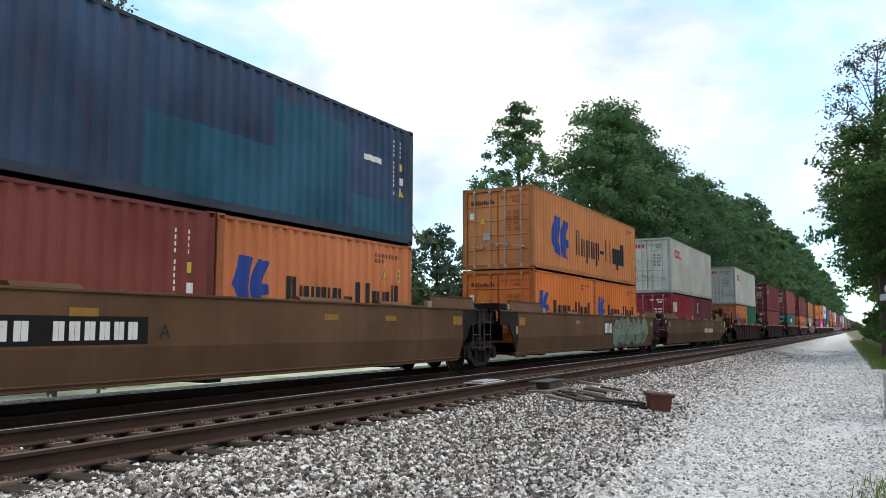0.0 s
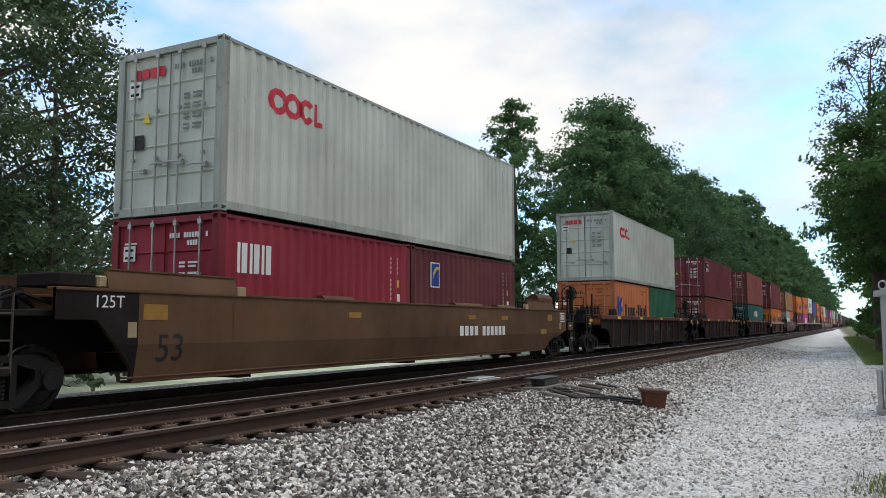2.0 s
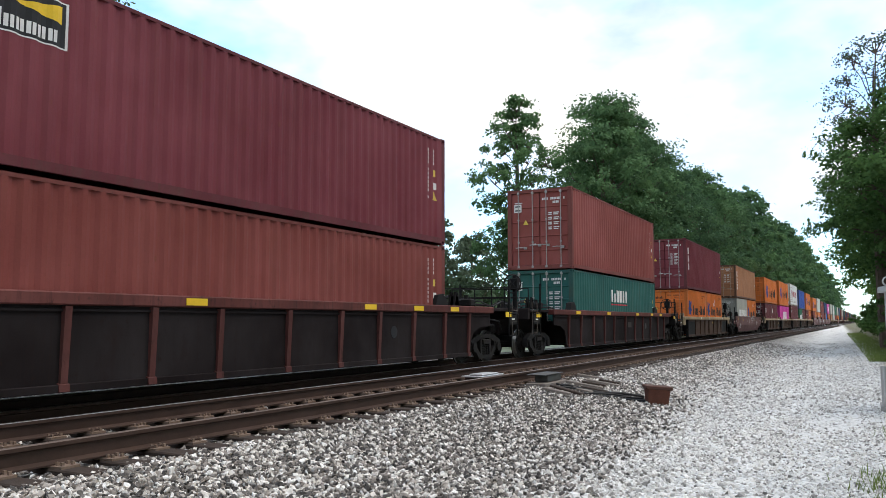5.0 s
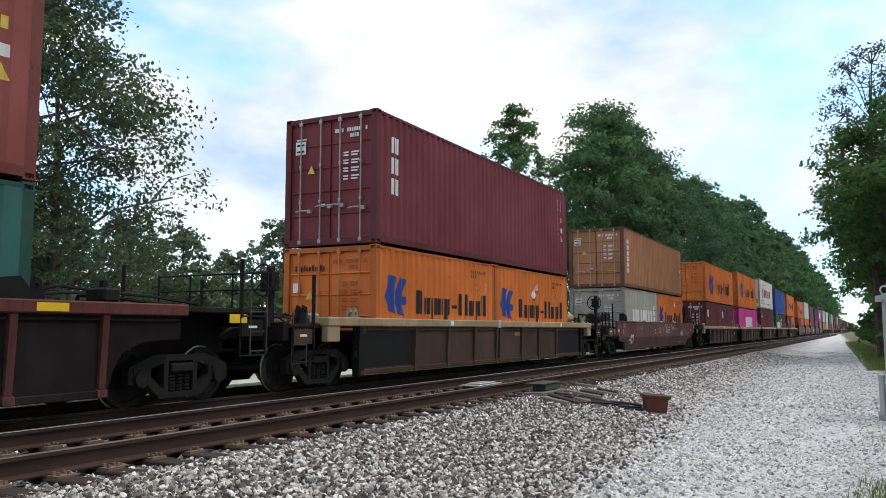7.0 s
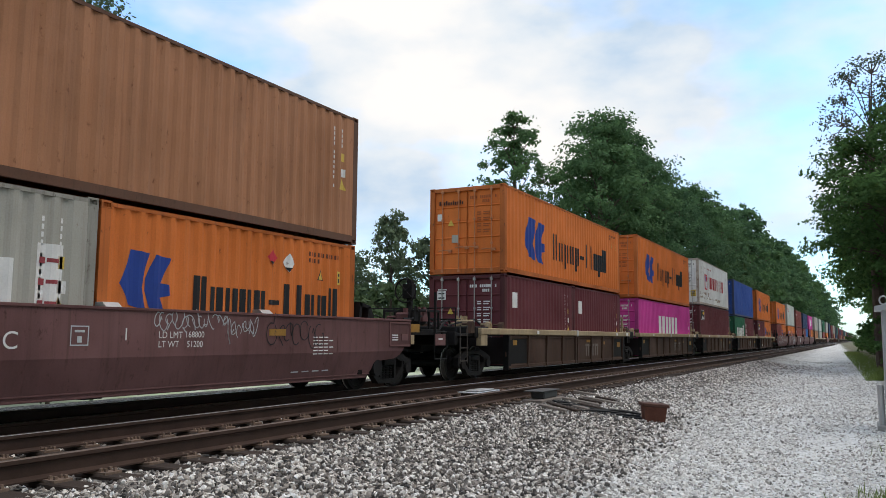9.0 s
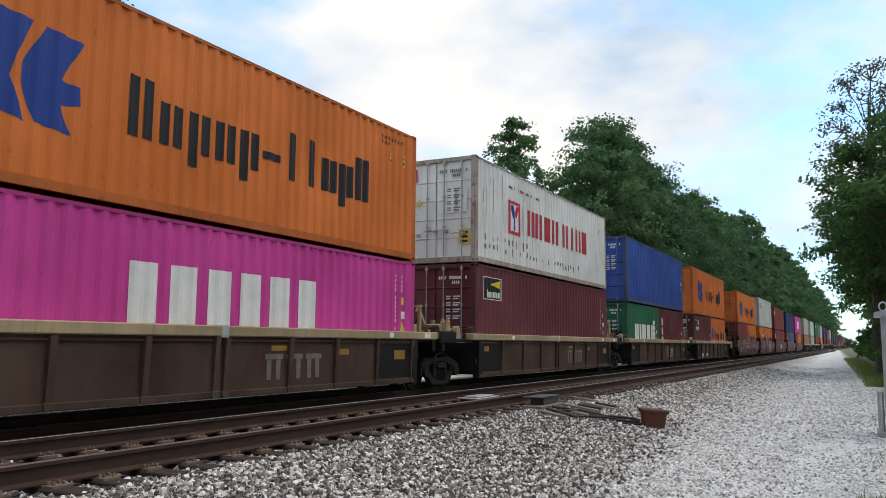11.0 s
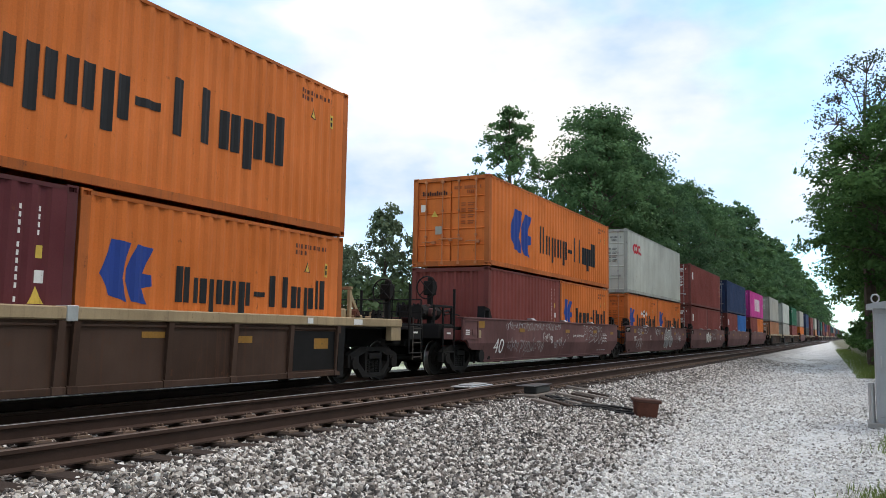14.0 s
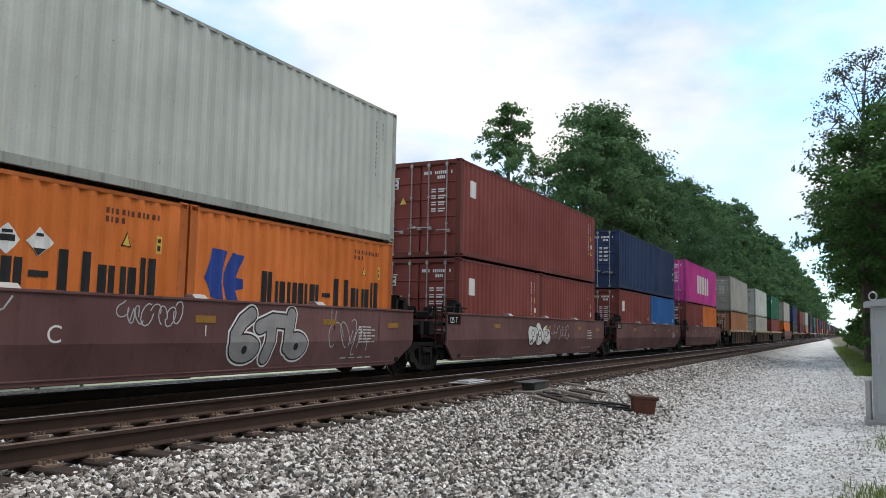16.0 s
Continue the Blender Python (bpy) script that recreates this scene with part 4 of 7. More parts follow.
DESIGNS = dict(hl40=_hl40, hl20=_hl20, oocl=_oocl, ym=_ym, uasc=_uasc, uasc_grey=_uasc_grey, one=_one, capital=_capital, beacon=_beacon, tex=_upright(3, 0.3, 0.46),
               triton=_upright(6, 0.3, 0.25), badge=_small_badge, badge20=_badge20, cai=_cai)


# ---- well cars ----
HALF = 1.36


def bogie_frame_bm():
    """Both cast side frames, the bolster and the springs, with its centre over the origin at rail level."""
    bm = bmesh.new()
    for s in (-1, 1):
        x0, x1 = sorted((s * 0.95, s * 1.09))
        for k in (-1, 1):
            for poly in ([(k * 0.62, 0.78), (k * 1.02, 0.64), (k * 1.12, 0.6), (k * 1.12, 0.5), (k * 0.7, 0.56), (k * 0.3, 0.68), (0, 0.68), (0, 0.78)],
                         [(k * 0.66, 0.58), (k * 0.66, 0.36), (k * 0.76, 0.32), (k * 0.76, 0.54)], [(k * 1.02, 0.54), (k * 1.02, 0.32), (k * 1.13, 0.34), (k * 1.13, 0.56)],
                         [(k * 0.66, 0.44), (k * 0.78, 0.36), (k * 0.46, 0.08), (k * 0.3, 0.08), (k * 0.3, 0.16)],
                         [(k * 0.28, 0.7), (k * 0.28, 0.14), (k * 0.38, 0.14), (k * 0.38, 0.7)], [(0, 0.08), (k * 0.46, 0.08), (k * 0.4, 0.18), (0, 0.18)]):
                prism(bm, poly, 0, x0, x1)
            disc(bm, 0, k * 0.89, 0.42, 0.14, *sorted((s * 0.98, s * 1.15)), 14)
            box(bm, *sorted((s * 0.97, s * 1.11)), k * 0.89 - 0.15, k * 0.89 + 0.15, 0.5, 0.58)
        for y in (-0.17, 0, 0.17):
            for j in range(5):
                disc_z = 0.2 + 0.055 * j
                tube(bm, [(s * 1.02, y, disc_z), (s * 1.02, y, disc_z + 0.035)], 0.075, 8)
        box(bm, *sorted((s * 0.9, s * 1.13)), -0.25, 0.25, 0.5, 0.64, bevel=0.02)
        box(bm, *sorted((s * 0.93, s * 0.97)), -0.29, 0.29, 0.1, 0.6)
    box(bm, -1.0, 1.0, -0.22, 0.22, 0.44, 0.68, bevel=0.03)
    box(bm, -0.9, 0.9, -0.1, 0.1, 0.26, 0.36)
    for v in bm.verts:
        v.co.y *= 0.86
        v.co.z = 0.42 + (v.co.z - 0.42) * 0.9
    return bm


def wheelset_bm():
    """Axle and two flanged wheels, their treads and rims as a second, brighter surface."""
    bm = bmesh.new()
    tube(bm, [(-1.0, 0, 0), (1.0, 0, 0)], 0.08, 10)
    n = 22
    for s in (-1, 1):
        outline = [(0.665, 0.3), (0.665, 0.445), (0.695, 0.445), (0.705, 0.422), (0.8, 0.415), (0.8, 0.345), (0.775, 0.33), (0.75, 0.19), (0.84, 0.14), (0.84, 0.06)]
        rows = [[bm.verts.new((s * x, r * math.cos(2 * math.pi * i / n), r * math.sin(2 * math.pi * i / n))) for i in range(n)] for x, r in outline]
        for j in range(len(rows) - 1):
            for i in range(n):
                f = bm.faces.new((rows[j][i], rows[j][(i + 1) % n], rows[j + 1][(i + 1) % n], rows[j + 1][i]))
                f.material_index = 1 if j in (2, 3) else 0
        for i in range(5):
            t = 2 * math.pi * i / 5
            box(bm, *sorted((s * 0.76, s * 0.775)), 0.25 * math.cos(t) - 0.03, 0.25 * math.cos(t) + 0.03, 0.25 * math.sin(t) - 0.03, 0.25 * math.sin(t) + 0.03)
    bmesh.ops.recalc_face_normals(bm, faces=bm.faces)
    return bm


WHEELS = []
LADDER_STEEL = surface("worn_ladder_steel", (0.075, 0.062, 0.054), 0.6, 0.2, 0.3, 6, 50, 0.2)


def add_bogie(car, y):
    b = part("bogie", coloured(("bogie",), bogie_frame_bm, BOGIE), None, car, "grimy cast steel bogie")
    b.location = (0, y, RAIL_Z)
    me = coloured(("wheelset",), wheelset_bm, WHEEL)
    if len(me.materials) < 2:
        me.materials.append(TREAD)
    for d in (-0.765, 0.765):
        w = part("wheelset", me, None, b, "rolling steel wheelset")
        w.matrix_parent_inverse = Matrix.Translation((0, d, 0.42))
        WHEELS.append(w)
    return b


def ladder_bm(w, h):
    bm = bmesh.new()
    for x in (-w / 2, w / 2):
        tube(bm, [(0, x, 0), (0, x, h)], 0.016, 5)
    for i in range(int(h / 0.32) + 1):
        z = 0.06 + i * 0.32
        if z < h:
            tube(bm, [(0, -w / 2, z), (0, w / 2, z)], 0.013, 5)
    return bm


def well_floor(car, a, b, mat_, high=1.0):
    for y in np.linspace(a + 0.6, b - 0.9, 3):
        part("floor_beam", boxes((-HALF + 0.12, HALF - 0.12, y, y + 0.3, 0.16, 0.25)), mat_, car)
    for y in (a, b):
        part("well_end", boxes((-1.3, 1.3, y - 0.07, y + 0.07, 0.25, high)), mat_, car)


def end_deck(car, a, b, z, mat_, out, rails=True, steps=True):
    """Platform over a bogie, with draft sill, cross beam, grab irons and a brake wheel; out is -1 at the leading end."""
    lo, hi = min(a, b), max(a, b)
    part("end_platform", boxes((-1.25, 1.25, lo, hi, z - 0.08, z), (-0.3, 0.3, lo, hi, 0.62, z - 0.08), bevel=0.01), mat_, car)
    tip = hi if out > 0 else lo
    part("end_beam", boxes((-1.3, 1.3, tip - 0.08, tip + 0.08, z - 0.3, z + 0.03), bevel=0.012), mat_, car)
    bm = bmesh.new()
    for x in (-1.28, -0.5, 0.5, 1.28):
        tube(bm, [(x, tip, z), (x, tip, z + 0.62)], 0.018, 5)
    for q in (0.34, 0.62):
        tube(bm, [(-1.28, tip, z + q), (1.28, tip, z + q)], 0.016, 5)
    if rails:
        part("handrail", bm, DARK_STEEL, car, "thin steel handrail")
    else:
        bm.free()
    for s in (-1, 1) if steps else ():
        g = part("ladder", coloured(("ladder",), lambda: ladder_bm(0.4, 0.95), LADDER_STEEL), None, car, "steel end ladder")
        g.location = (s * 1.36, tip - out * 0.3, z - 0.75)


def add_hose(car, y, z, out):
    for x in (-0.35, 0.3):
        bm = bmesh.new()
        tube(bm, [(x, y, z), (x + 0.05, y + out * 0.3, z + 0.16), (x + 0.16, y + out * 0.7, z + 0.1), (x + 0.1, y + out * 1.0, z - 0.15)], 0.028, 6)
        part("air_hose", bm, RUBBER, car, "black rubber air hose")


def coupler(car, y, out):
    bm = bmesh.new()
    box(bm, -0.1, 0.1, min(y, y + out * 0.75), max(y, y + out * 0.75), 0.68, 0.86, bevel=0.02)
    box(bm, -0.2, 0.2, min(y + out * 0.7, y + out * 1.0), max(y + out * 0.7, y + out * 1.0), 0.62, 0.92, bevel=0.05)
    part("coupler", bm, BOGIE, car, "rusty knuckle coupler")


def deck_clutter(car, y0, y1, z, seed, paint_=None):
    """Brake gear lying on an end platform: pipes, hoses, a valve, a small reservoir and brackets."""
    rng = random.Random(seed)
    for k in range(4):
        x = rng.uniform(-1.0, 1.15)
        pts = [(x + rng.uniform(-0.12, 0.12), y0 + (y1 - y0) * q / 4, z + 0.05 + (0.22 * rng.random() if 0 < q < 4 else 0)) for q in range(5)]
        bm = bmesh.new()
        tube(bm, pts, rng.uniform(0.015, 0.028), 5)
        part("brake_pipe", bm, rng.choice((RUBBER, DARK_STEEL, BOGIE)), car)
    y = y0 + (y1 - y0) * rng.uniform(0.2, 0.5)
    bm = bmesh.new()
    box(bm, 0.55, 0.95, y - 0.14, y + 0.14, z, z + 0.2, bevel=0.03)
    tube(bm, [(0.75, y, z + 0.19), (0.75, y, z + 0.3)], 0.06, 8)
    tube(bm, [(0.5, y - 0.05, z + 0.1), (0.3, y - 0.05, z + 0.1), (0.25, y - 0.05, z)], 0.03, 6)
    part("brake_valve", bm, paint_ or BOGIE, car, "grimy brake valve")
    for k in range(3):
        y, x = rng.uniform(y0, y1), rng.choice((-1.1, 0.2, 1.1))
        bm = bmesh.new()
        prism(bm, [(y - 0.12, z), (y + 0.14, z), (y + 0.06, z + 0.3), (y - 0.03, z + 0.34)], 0, x - 0.025, x + 0.025)
        prism(bm, [(y - 0.12, z), (y + 0.14, z), (y + 0.06, z + 0.3), (y - 0.03, z + 0.34)], 0, x - 0.16, x - 0.11)
        tube(bm, [(x - 0.2, y, z + 0.24), (x + 0.06, y, z + 0.24)], 0.025, 6)
        part("bracket", bm, rng.choice((DARK_STEEL, paint_ or BOGIE)), car)


def brake_wheel(car, y, z):
    """Upright post with a spoked hand-brake wheel."""
    part("brake_post", boxes((0.62, 0.74, y - 0.06, y + 0.06, z - 0.3, z + 1.05), (0.55, 0.81, y - 0.14, y + 0.1, z + 0.6, z + 0.95), bevel=0.015), DARK_STEEL, car, "upright brake post")
    bm = bmesh.new()
    c = Vector((0.68, y - 0.2, z + 0.78))
    tube(bm, [c + Vector((0.28 * math.cos(a), 0, 0.28 * math.sin(a))) for a in (2 * math.pi * k / 16 for k in range(17))], 0.018, 5)
    for k in range(4):
        a = math.pi / 4 + math.pi / 2 * k
        tube(bm, [c, c + Vector((0.28 * math.cos(a), 0, 0.28 * math.sin(a)))], 0.013, 4)
    part("brake_wheel", bm, BOGIE, car, "spoked hand-brake wheel")


def side_step(car, y, z, mat_, out):
    """Hanging step with a painted plate and a grab rail."""
    for s in (-1, 1):
        x = s * 1.37
        bm = bmesh.new()
        tube(bm, [(x, y, z), (x, y, z - 0.6), (x, y + 0.6, z - 0.6), (x, y + 0.6, z)], 0.02, 5)
        tube(bm, [(x, y, z + 0.03), (x, y + 0.6, z + 0.03)], 0.02, 5)
        tube(bm, [(x, y + 0.3 - out * 0.28, z), (x, y + 0.3 - out * 0.28, z + 0.95)], 0.035, 6)
        part("step_rail", bm, DARK_STEEL, car, "bent steel step and grab rail")
        part("step_plate", boxes((*sorted((x, x - s * 0.03)), y + 0.04, y + 0.56, z - 0.29, z - 0.02), bevel=0.006), mat_, car, "painted step plate")
        part("word_bar", boxes((*sorted((x, x + s * 0.004)), y + 0.2, y + 0.4, z - 0.16, z - 0.12)), WHITE, car)


FAR_CAR = "far grimy well car under stacked containers"


def ribbed_car(kind, a, b, bogies, label, ribs, top, panel, arch=None, plates=(), patches=()):
    """A well car whose sides carry a heavy top chord and upright ribs."""
    car = thing("well_car", label, "railway car", "well cars of the train")
    low, mat_, cap = 0.16, SIDE[kind], CHORD[kind]
    if label == FAR_CAR:
        plates, patches = (), ()
    p, q = panel
    for s in (-1, 1):
        x = s * HALF
        bm = bmesh.new()
        if arch:
            front = [(p, 0.88), (p + 0.65, 0.85), (p + 1.0, 0.72), (p + 1.15, 0.5), (p + 1.25, low)]
            rear = [(q - (y - p), z) for y, z in reversed(front)]
        else:
            front, rear = [(p - 0.12, 0.5), (p + 0.05, low)], [(q - 0.05, low), (q + 0.1, 0.5)]
        prism(bm, [(p, top - 0.17), *front, *rear, (q, top - 0.17)], 0, *sorted((x - s * 0.04, x)))
        part("side_panel", bm, mat_, car)
        part("top_chord", boxes((*sorted((x - s * 0.16, x + s * 0.07)), a, b, top - 0.17, top), bevel=0.018), cap, car, "painted top chord")
        part("chord_seam", boxes((*sorted((x, x + s * 0.03)), p + 0.05, q - 0.05, top - 0.25, top - 0.215), bevel=0.006), mat_, car)
        off = 1.25 if arch else 0.1
        part("bottom_chord", boxes((*sorted((x - s * 0.1, x + s * 0.035)), p + off, q - off, low - 0.03, low + 0.07), bevel=0.01), mat_, car)
        for y in ribs if label != FAR_CAR else ():
            bm = bmesh.new()
            prism(bm, [(x, low + 0.02), (x + s * 0.035, low + 0.02), (x + s * 0.078, top - 0.18), (x, top - 0.18)], 1, y - 0.05, y + 0.05)
            prism(bm, [(x, low - 0.02), (x + s * 0.06, low - 0.02), (x + s * 0.05, low + 0.07), (x, low + 0.09)], 1, y - 0.075, y + 0.075)
            part("rib", bm, RIB_PAINT if kind == "dark" else mat_, car)
        if not arch:
            for y in (p, q):
                bm = bmesh.new()
                prism(bm, [(x - s * 0.1, low - 0.06), (x + s * 0.05, low - 0.06), (x + s * 0.075, top - 0.18), (x - s * 0.1, top - 0.18)], 1, y - 0.1, y + 0.1)
                part("end_post", bm, DARK_STEEL, car, "grimy rounded end post")
                inner = ribs[1] if y == p else ribs[-2]
                lo, hi = sorted((y, inner))
                part("repaired_panel", boxes((*sorted((x, x + s * 0.004)), lo + 0.12, hi - 0.08, low + 0.1, top - 0.28)), DARK_STEEL, car, "sooty blue-black repair paint")
            for y, w in ([(a + 0.02, 0.4)] if a < -1.5 else []) + ([(b - 0.42, 0.4)] if b > 14 else []):
                part("chord_drop", boxes((*sorted((x - s * 0.1, x + s * 0.05)), y, y + w, top - 0.46, top - 0.165), bevel=0.012), cap, car)
            part("chord_cap", boxes((*sorted((x - s * 0.15, x + s * 0.08)), 5.83, 6.0, top - 0.19, top + 0.012), bevel=0.008), GALV, car, "pale joint cover")
        for y, w in plates:
            part("reflector", boxes((*sorted((x + s * 0.07, x + s * 0.078)), y, y + w, top - 0.14, top - 0.035)), YELLOW if kind == "dark" else WHITE, car, "yellow reflective plate" if kind == "dark" else "small white data plate")
        for y, z, w, h in patches:
            part("faded_patch", boxes((*sorted((x, x + s * 0.007)), y, y + w, z, z + h)), FADED_YELLOW, car, "faded yellow patch")
    well_floor(car, max(p, -0.1), min(q, 12.3), SIDE["dark"])
    for y in bogies:
        add_bogie(car, y)
    return car


LEAN = {}


def lean_in(car, z):
    """How far the side stands back at a height, below its kink."""
    mid, low, lean = LEAN.get(car.name, (0.0, -1.0, 0.0))
    return lean * max(0.0, mid - z) / (mid - low)


def side_solid(outline, x, s, mid, low, lean, keep=None):
    """A side plate from its outline in y and z, bent inwards below the middle; keep limits it along the car."""
    bm = bmesh.new()
    prism(bm, outline, 0, *sorted((x, x - s * 0.05)))
    bmesh.ops.bisect_plane(bm, geom=[*bm.verts, *bm.edges, *bm.faces], plane_co=(0, 0, mid), plane_no=(0, 0, 1))
    if keep:
        for y, way in zip(keep, (-1, 1)):
            bmesh.ops.bisect_plane(bm, geom=[*bm.verts, *bm.edges, *bm.faces], plane_co=(0, y, 0), plane_no=(0, way, 0), clear_outer=True)
    for v in bm.verts:
        v.co.x -= s * lean * max(0.0, mid - v.co.z) / (mid - low)
    return bm


def smooth_car(kind, a, b, bogies, label, front, rear, top=1.4, low=0.14, reflect=(), hoods=(), wings=(), seams=(), dark_ends=(), lean=0.13):
    """A well car with tall plain sides that lean in below the middle; front and rear list the cut at each end, from the end inwards."""
    car = thing("well_car", label, "railway car", "well cars of the train")
    mat_, mid = SIDE[kind], low + 0.52
    LEAN[car.name] = (mid, low, lean)
    outline = [(a, top), *[(a + d, z) for d, z in front], *[(b - d, z) for d, z in reversed(rear)], (b, top)]
    for s in (-1, 1):
        x = s * (HALF + 0.03)
        part("side_panel", side_solid(outline, x, s, mid, low, lean), mat_, car)
        for y0, y1 in dark_ends:
            part("end_panel", side_solid(outline, x + s * 0.005, s, mid, low, lean, (y0, y1)), SIDE["dark"], car, "blackened end panel")
        for y in seams:
            part("welded_seam", side_solid(outline, x + s * 0.006, s, mid, low, lean, (y - 0.025, y + 0.025)), mat_, car)
        part("top_flange", boxes((*sorted((x - s * 0.17, x + s * 0.02)), a, b, top - 0.03, top + 0.012), bevel=0.006), mat_, car)
        part("bottom_flange", boxes((*sorted((x - s * 0.3, x - s * (lean - 0.01))), a + front[-1][0], b - rear[-1][0], low - 0.005, low + 0.03), bevel=0.008), mat_, car)
        part("bottom_seam", boxes((*sorted((x - s * 0.17, x - s * (lean - 0.025))), a + front[-1][0] - 0.1, b - rear[-1][0] + 0.1, low + 0.06, low + 0.085), bevel=0.005), mat_, car)
        for y, z in reflect:
            part("reflector", boxes((*sorted((x, x + s * 0.007)), y, y + 0.43, z - 0.055, z + 0.055)), FADED_YELLOW, car, "faded yellow reflective patch")
        for y, w in hoods:
            bm = bmesh.new()
            prism(bm, [(x - s * 0.2, top + 0.01), (x + s * 0.02, top + 0.01), (x - s * 0.06, top + 0.075), (x - s * 0.2, top + 0.075)], 1, y, y + w)
            part("guide_block", bm, mat_ if w > 0.5 else GALV, car, "container guide block")
        for y, w in wings:
            bm = bmesh.new()
            prism(bm, [(x + s * 0.02, top + 0.01), (x - s * 0.05, top + 0.27), (x - s * 0.09, top + 0.27), (x - s * 0.06, top + 0.01)], 1, y, y + w)
            box(bm, *sorted((x - s * 0.1, x - s * 0.03)), y, y + w, top + 0.262, top + 0.285)
            part("guide_wing", bm, mat_, car, "tall leaning guide plate")
            part("guide_post", boxes((*sorted((x - s * 0.07, x + s * 0.025)), y + (w if y < 5 else -0.2), y + (w + 0.2 if y < 5 else 0), top - 0.02, top + 0.13), bevel=0.01), CHORD["brown"], car, "pale guide block")
    well_floor(car, -0.1, 12.3, SIDE["dark"], 0.55)
    for y in bogies:
        add_bogie(car, y)
    return car


def bend_in(bm, car, up):
    """Folds flat paint over the kink of a leaning side; up is the axis that runs upwards, 1 in lettering."""
    if car.name in LEAN:
        mid = LEAN[car.name][0]
        no = [0, 0, 0]
        no[up] = 1
        bmesh.ops.bisect_plane(bm, geom=[*bm.verts, *bm.edges, *bm.faces], plane_co=[k * mid for k in no], plane_no=no)
        for v in bm.verts:
            v.co[2 if up == 1 else 0] -= lean_in(car, v.co[up])


def car_text(car, text, y, z, size, material=None, x=HALF + 0.034, wide=1.0):
    me = letters(text, size)
    bm = bmesh.new()
    bm.from_mesh(me)
    for v in bm.verts:
        v.co.x *= wide
        v.co.y += z
    bend_in(bm, car, 1)
    bm.to_mesh(me)
    bm.free()
    me.materials.append(material or WHITE)
    ob = part("lettering", me, None, car, "painted lettering")
    ob.matrix_basis = Matrix(((0, 0, 1, x), (1, 0, 0, y), (0, 1, 0, 0), (0, 0, 0, 1)))
    return ob


def car_bars(car, shapes, material, label, x=HALF + 0.034, name="painted_bar"):
    """Flat painted shapes on the side; many small strokes stay together."""
    groups = [shapes] if len(shapes) > 40 else [[p] for p in shapes]
    for polys in groups:
        bm = bmesh.new()
        for poly in polys:
            f = bm.faces.new([bm.verts.new((x, y, z)) for y, z in poly])
            f.normal_update()
            if f.normal.x < 0:
                f.normal_flip()
        bend_in(bm, car, 2)
        ob = part(name, bm, material, car, label if len(groups) == 1 else "")
        if len(polys) > 1:
            tagged(ob, kind="stuff")


def graffiti(car, y0, y1, z0, z1, fill, seed, count=5, line=None, rounded=False):
    """Sprayed bubble shapes with dark outlines."""
    rng = random.Random(seed)
    w, h = (y1 - y0) / count, z1 - z0
    blobs, lines = [], []
    for i in range(count):
        cy, cz = y0 + w * (i + 0.5), (z0 + z1) / 2
        n = 28 if rounded else 11
        p, q = rng.uniform(0, 6.3), rng.uniform(0, 6.3)
        if rounded:
            rad = [0.84 + 0.13 * math.sin(2 * 2 * math.pi * k / n + p) + 0.1 * math.sin(3 * 2 * math.pi * k / n + q) for k in range(n)]
            ring_ = [(cy + 0.2 * w * math.cos(2 * math.pi * k / 12), cz + 0.05 * h + 0.13 * h * math.sin(2 * math.pi * k / 12)) for k in range(13)]
            for a, b in zip(ring_, ring_[1:]):
                a, b = Vector(a), Vector(b)
                d = (b - a).normalized()
                u = Vector((-d.y, d.x)) * 0.016
                lines.append([tuple(a - u), tuple(b - u), tuple(b + u), tuple(a + u)])
        else:
            rad = [rng.uniform(0.72, 1.12) + (0.2 if k % 2 else 0) for k in range(n)]
        pts = [(cy + 0.74 * w * r * math.cos(2 * math.pi * k / n), cz + 0.48 * h * r * math.sin(2 * math.pi * k / n)) for k, r in enumerate(rad)]
        blobs.append(pts)
        for k in range(n):
            a, b = Vector(pts[k]), Vector(pts[(k + 1) % n])
            d = (b - a).normalized()
            q = Vector((-d.y, d.x)) * 0.017
            lines.append([tuple(a - q), tuple(b - q), tuple(b + q), tuple(a + q)])
        for _ in range(1 if rounded else 4):
            a = Vector((cy + rng.uniform(-0.4, 0.4) * w, cz + rng.uniform(-0.35, 0.35) * h))
            for _ in range(3):
                b = a + Vector((rng.uniform(-0.25, 0.25) * w, rng.uniform(-0.25, 0.25) * h))
                d = (b - a).normalized()
                q = Vector((-d.y, d.x)) * 0.018
                lines.append([tuple(a - q), tuple(b - q), tuple(b + q), tuple(a + q)])
                a = b
    for i, pts in enumerate(blobs):
        car_bars(car, [pts], fill, "sprayed bubble shape", HALF + 0.033 + 0.0006 * i, "graffiti")
    car_bars(car, lines, line or BLACK, "sprayed outlines", HALF + 0.04, "graffiti_outline")


def thick_line(path, r):
    """Outline of a broad stroke with round ends."""
    pts = [Vector(p) for p in path]
    dirs = [(b - a).normalized() for a, b in zip(pts, pts[1:])]
    dirs = [dirs[0]] + [(a + b).normalized() for a, b in zip(dirs, dirs[1:])] + [dirs[-1]]
    out = [p + Vector((-d.y, d.x)) * r for p, d in zip(pts, dirs)]
    def cap(c, d):
        t = math.atan2(d.y, d.x)
        return [c + r * Vector((math.cos(t + q), math.sin(t + q))) for q in (1.1, 0.55, 0.0, -0.55, -1.1)]
    out += cap(pts[-1], dirs[-1])
    out += [p - Vector((-d.y, d.x)) * r for p, d in reversed(list(zip(pts, dirs)))]
    out += cap(pts[0], -dirs[0])
    return [tuple(p) for p in out]


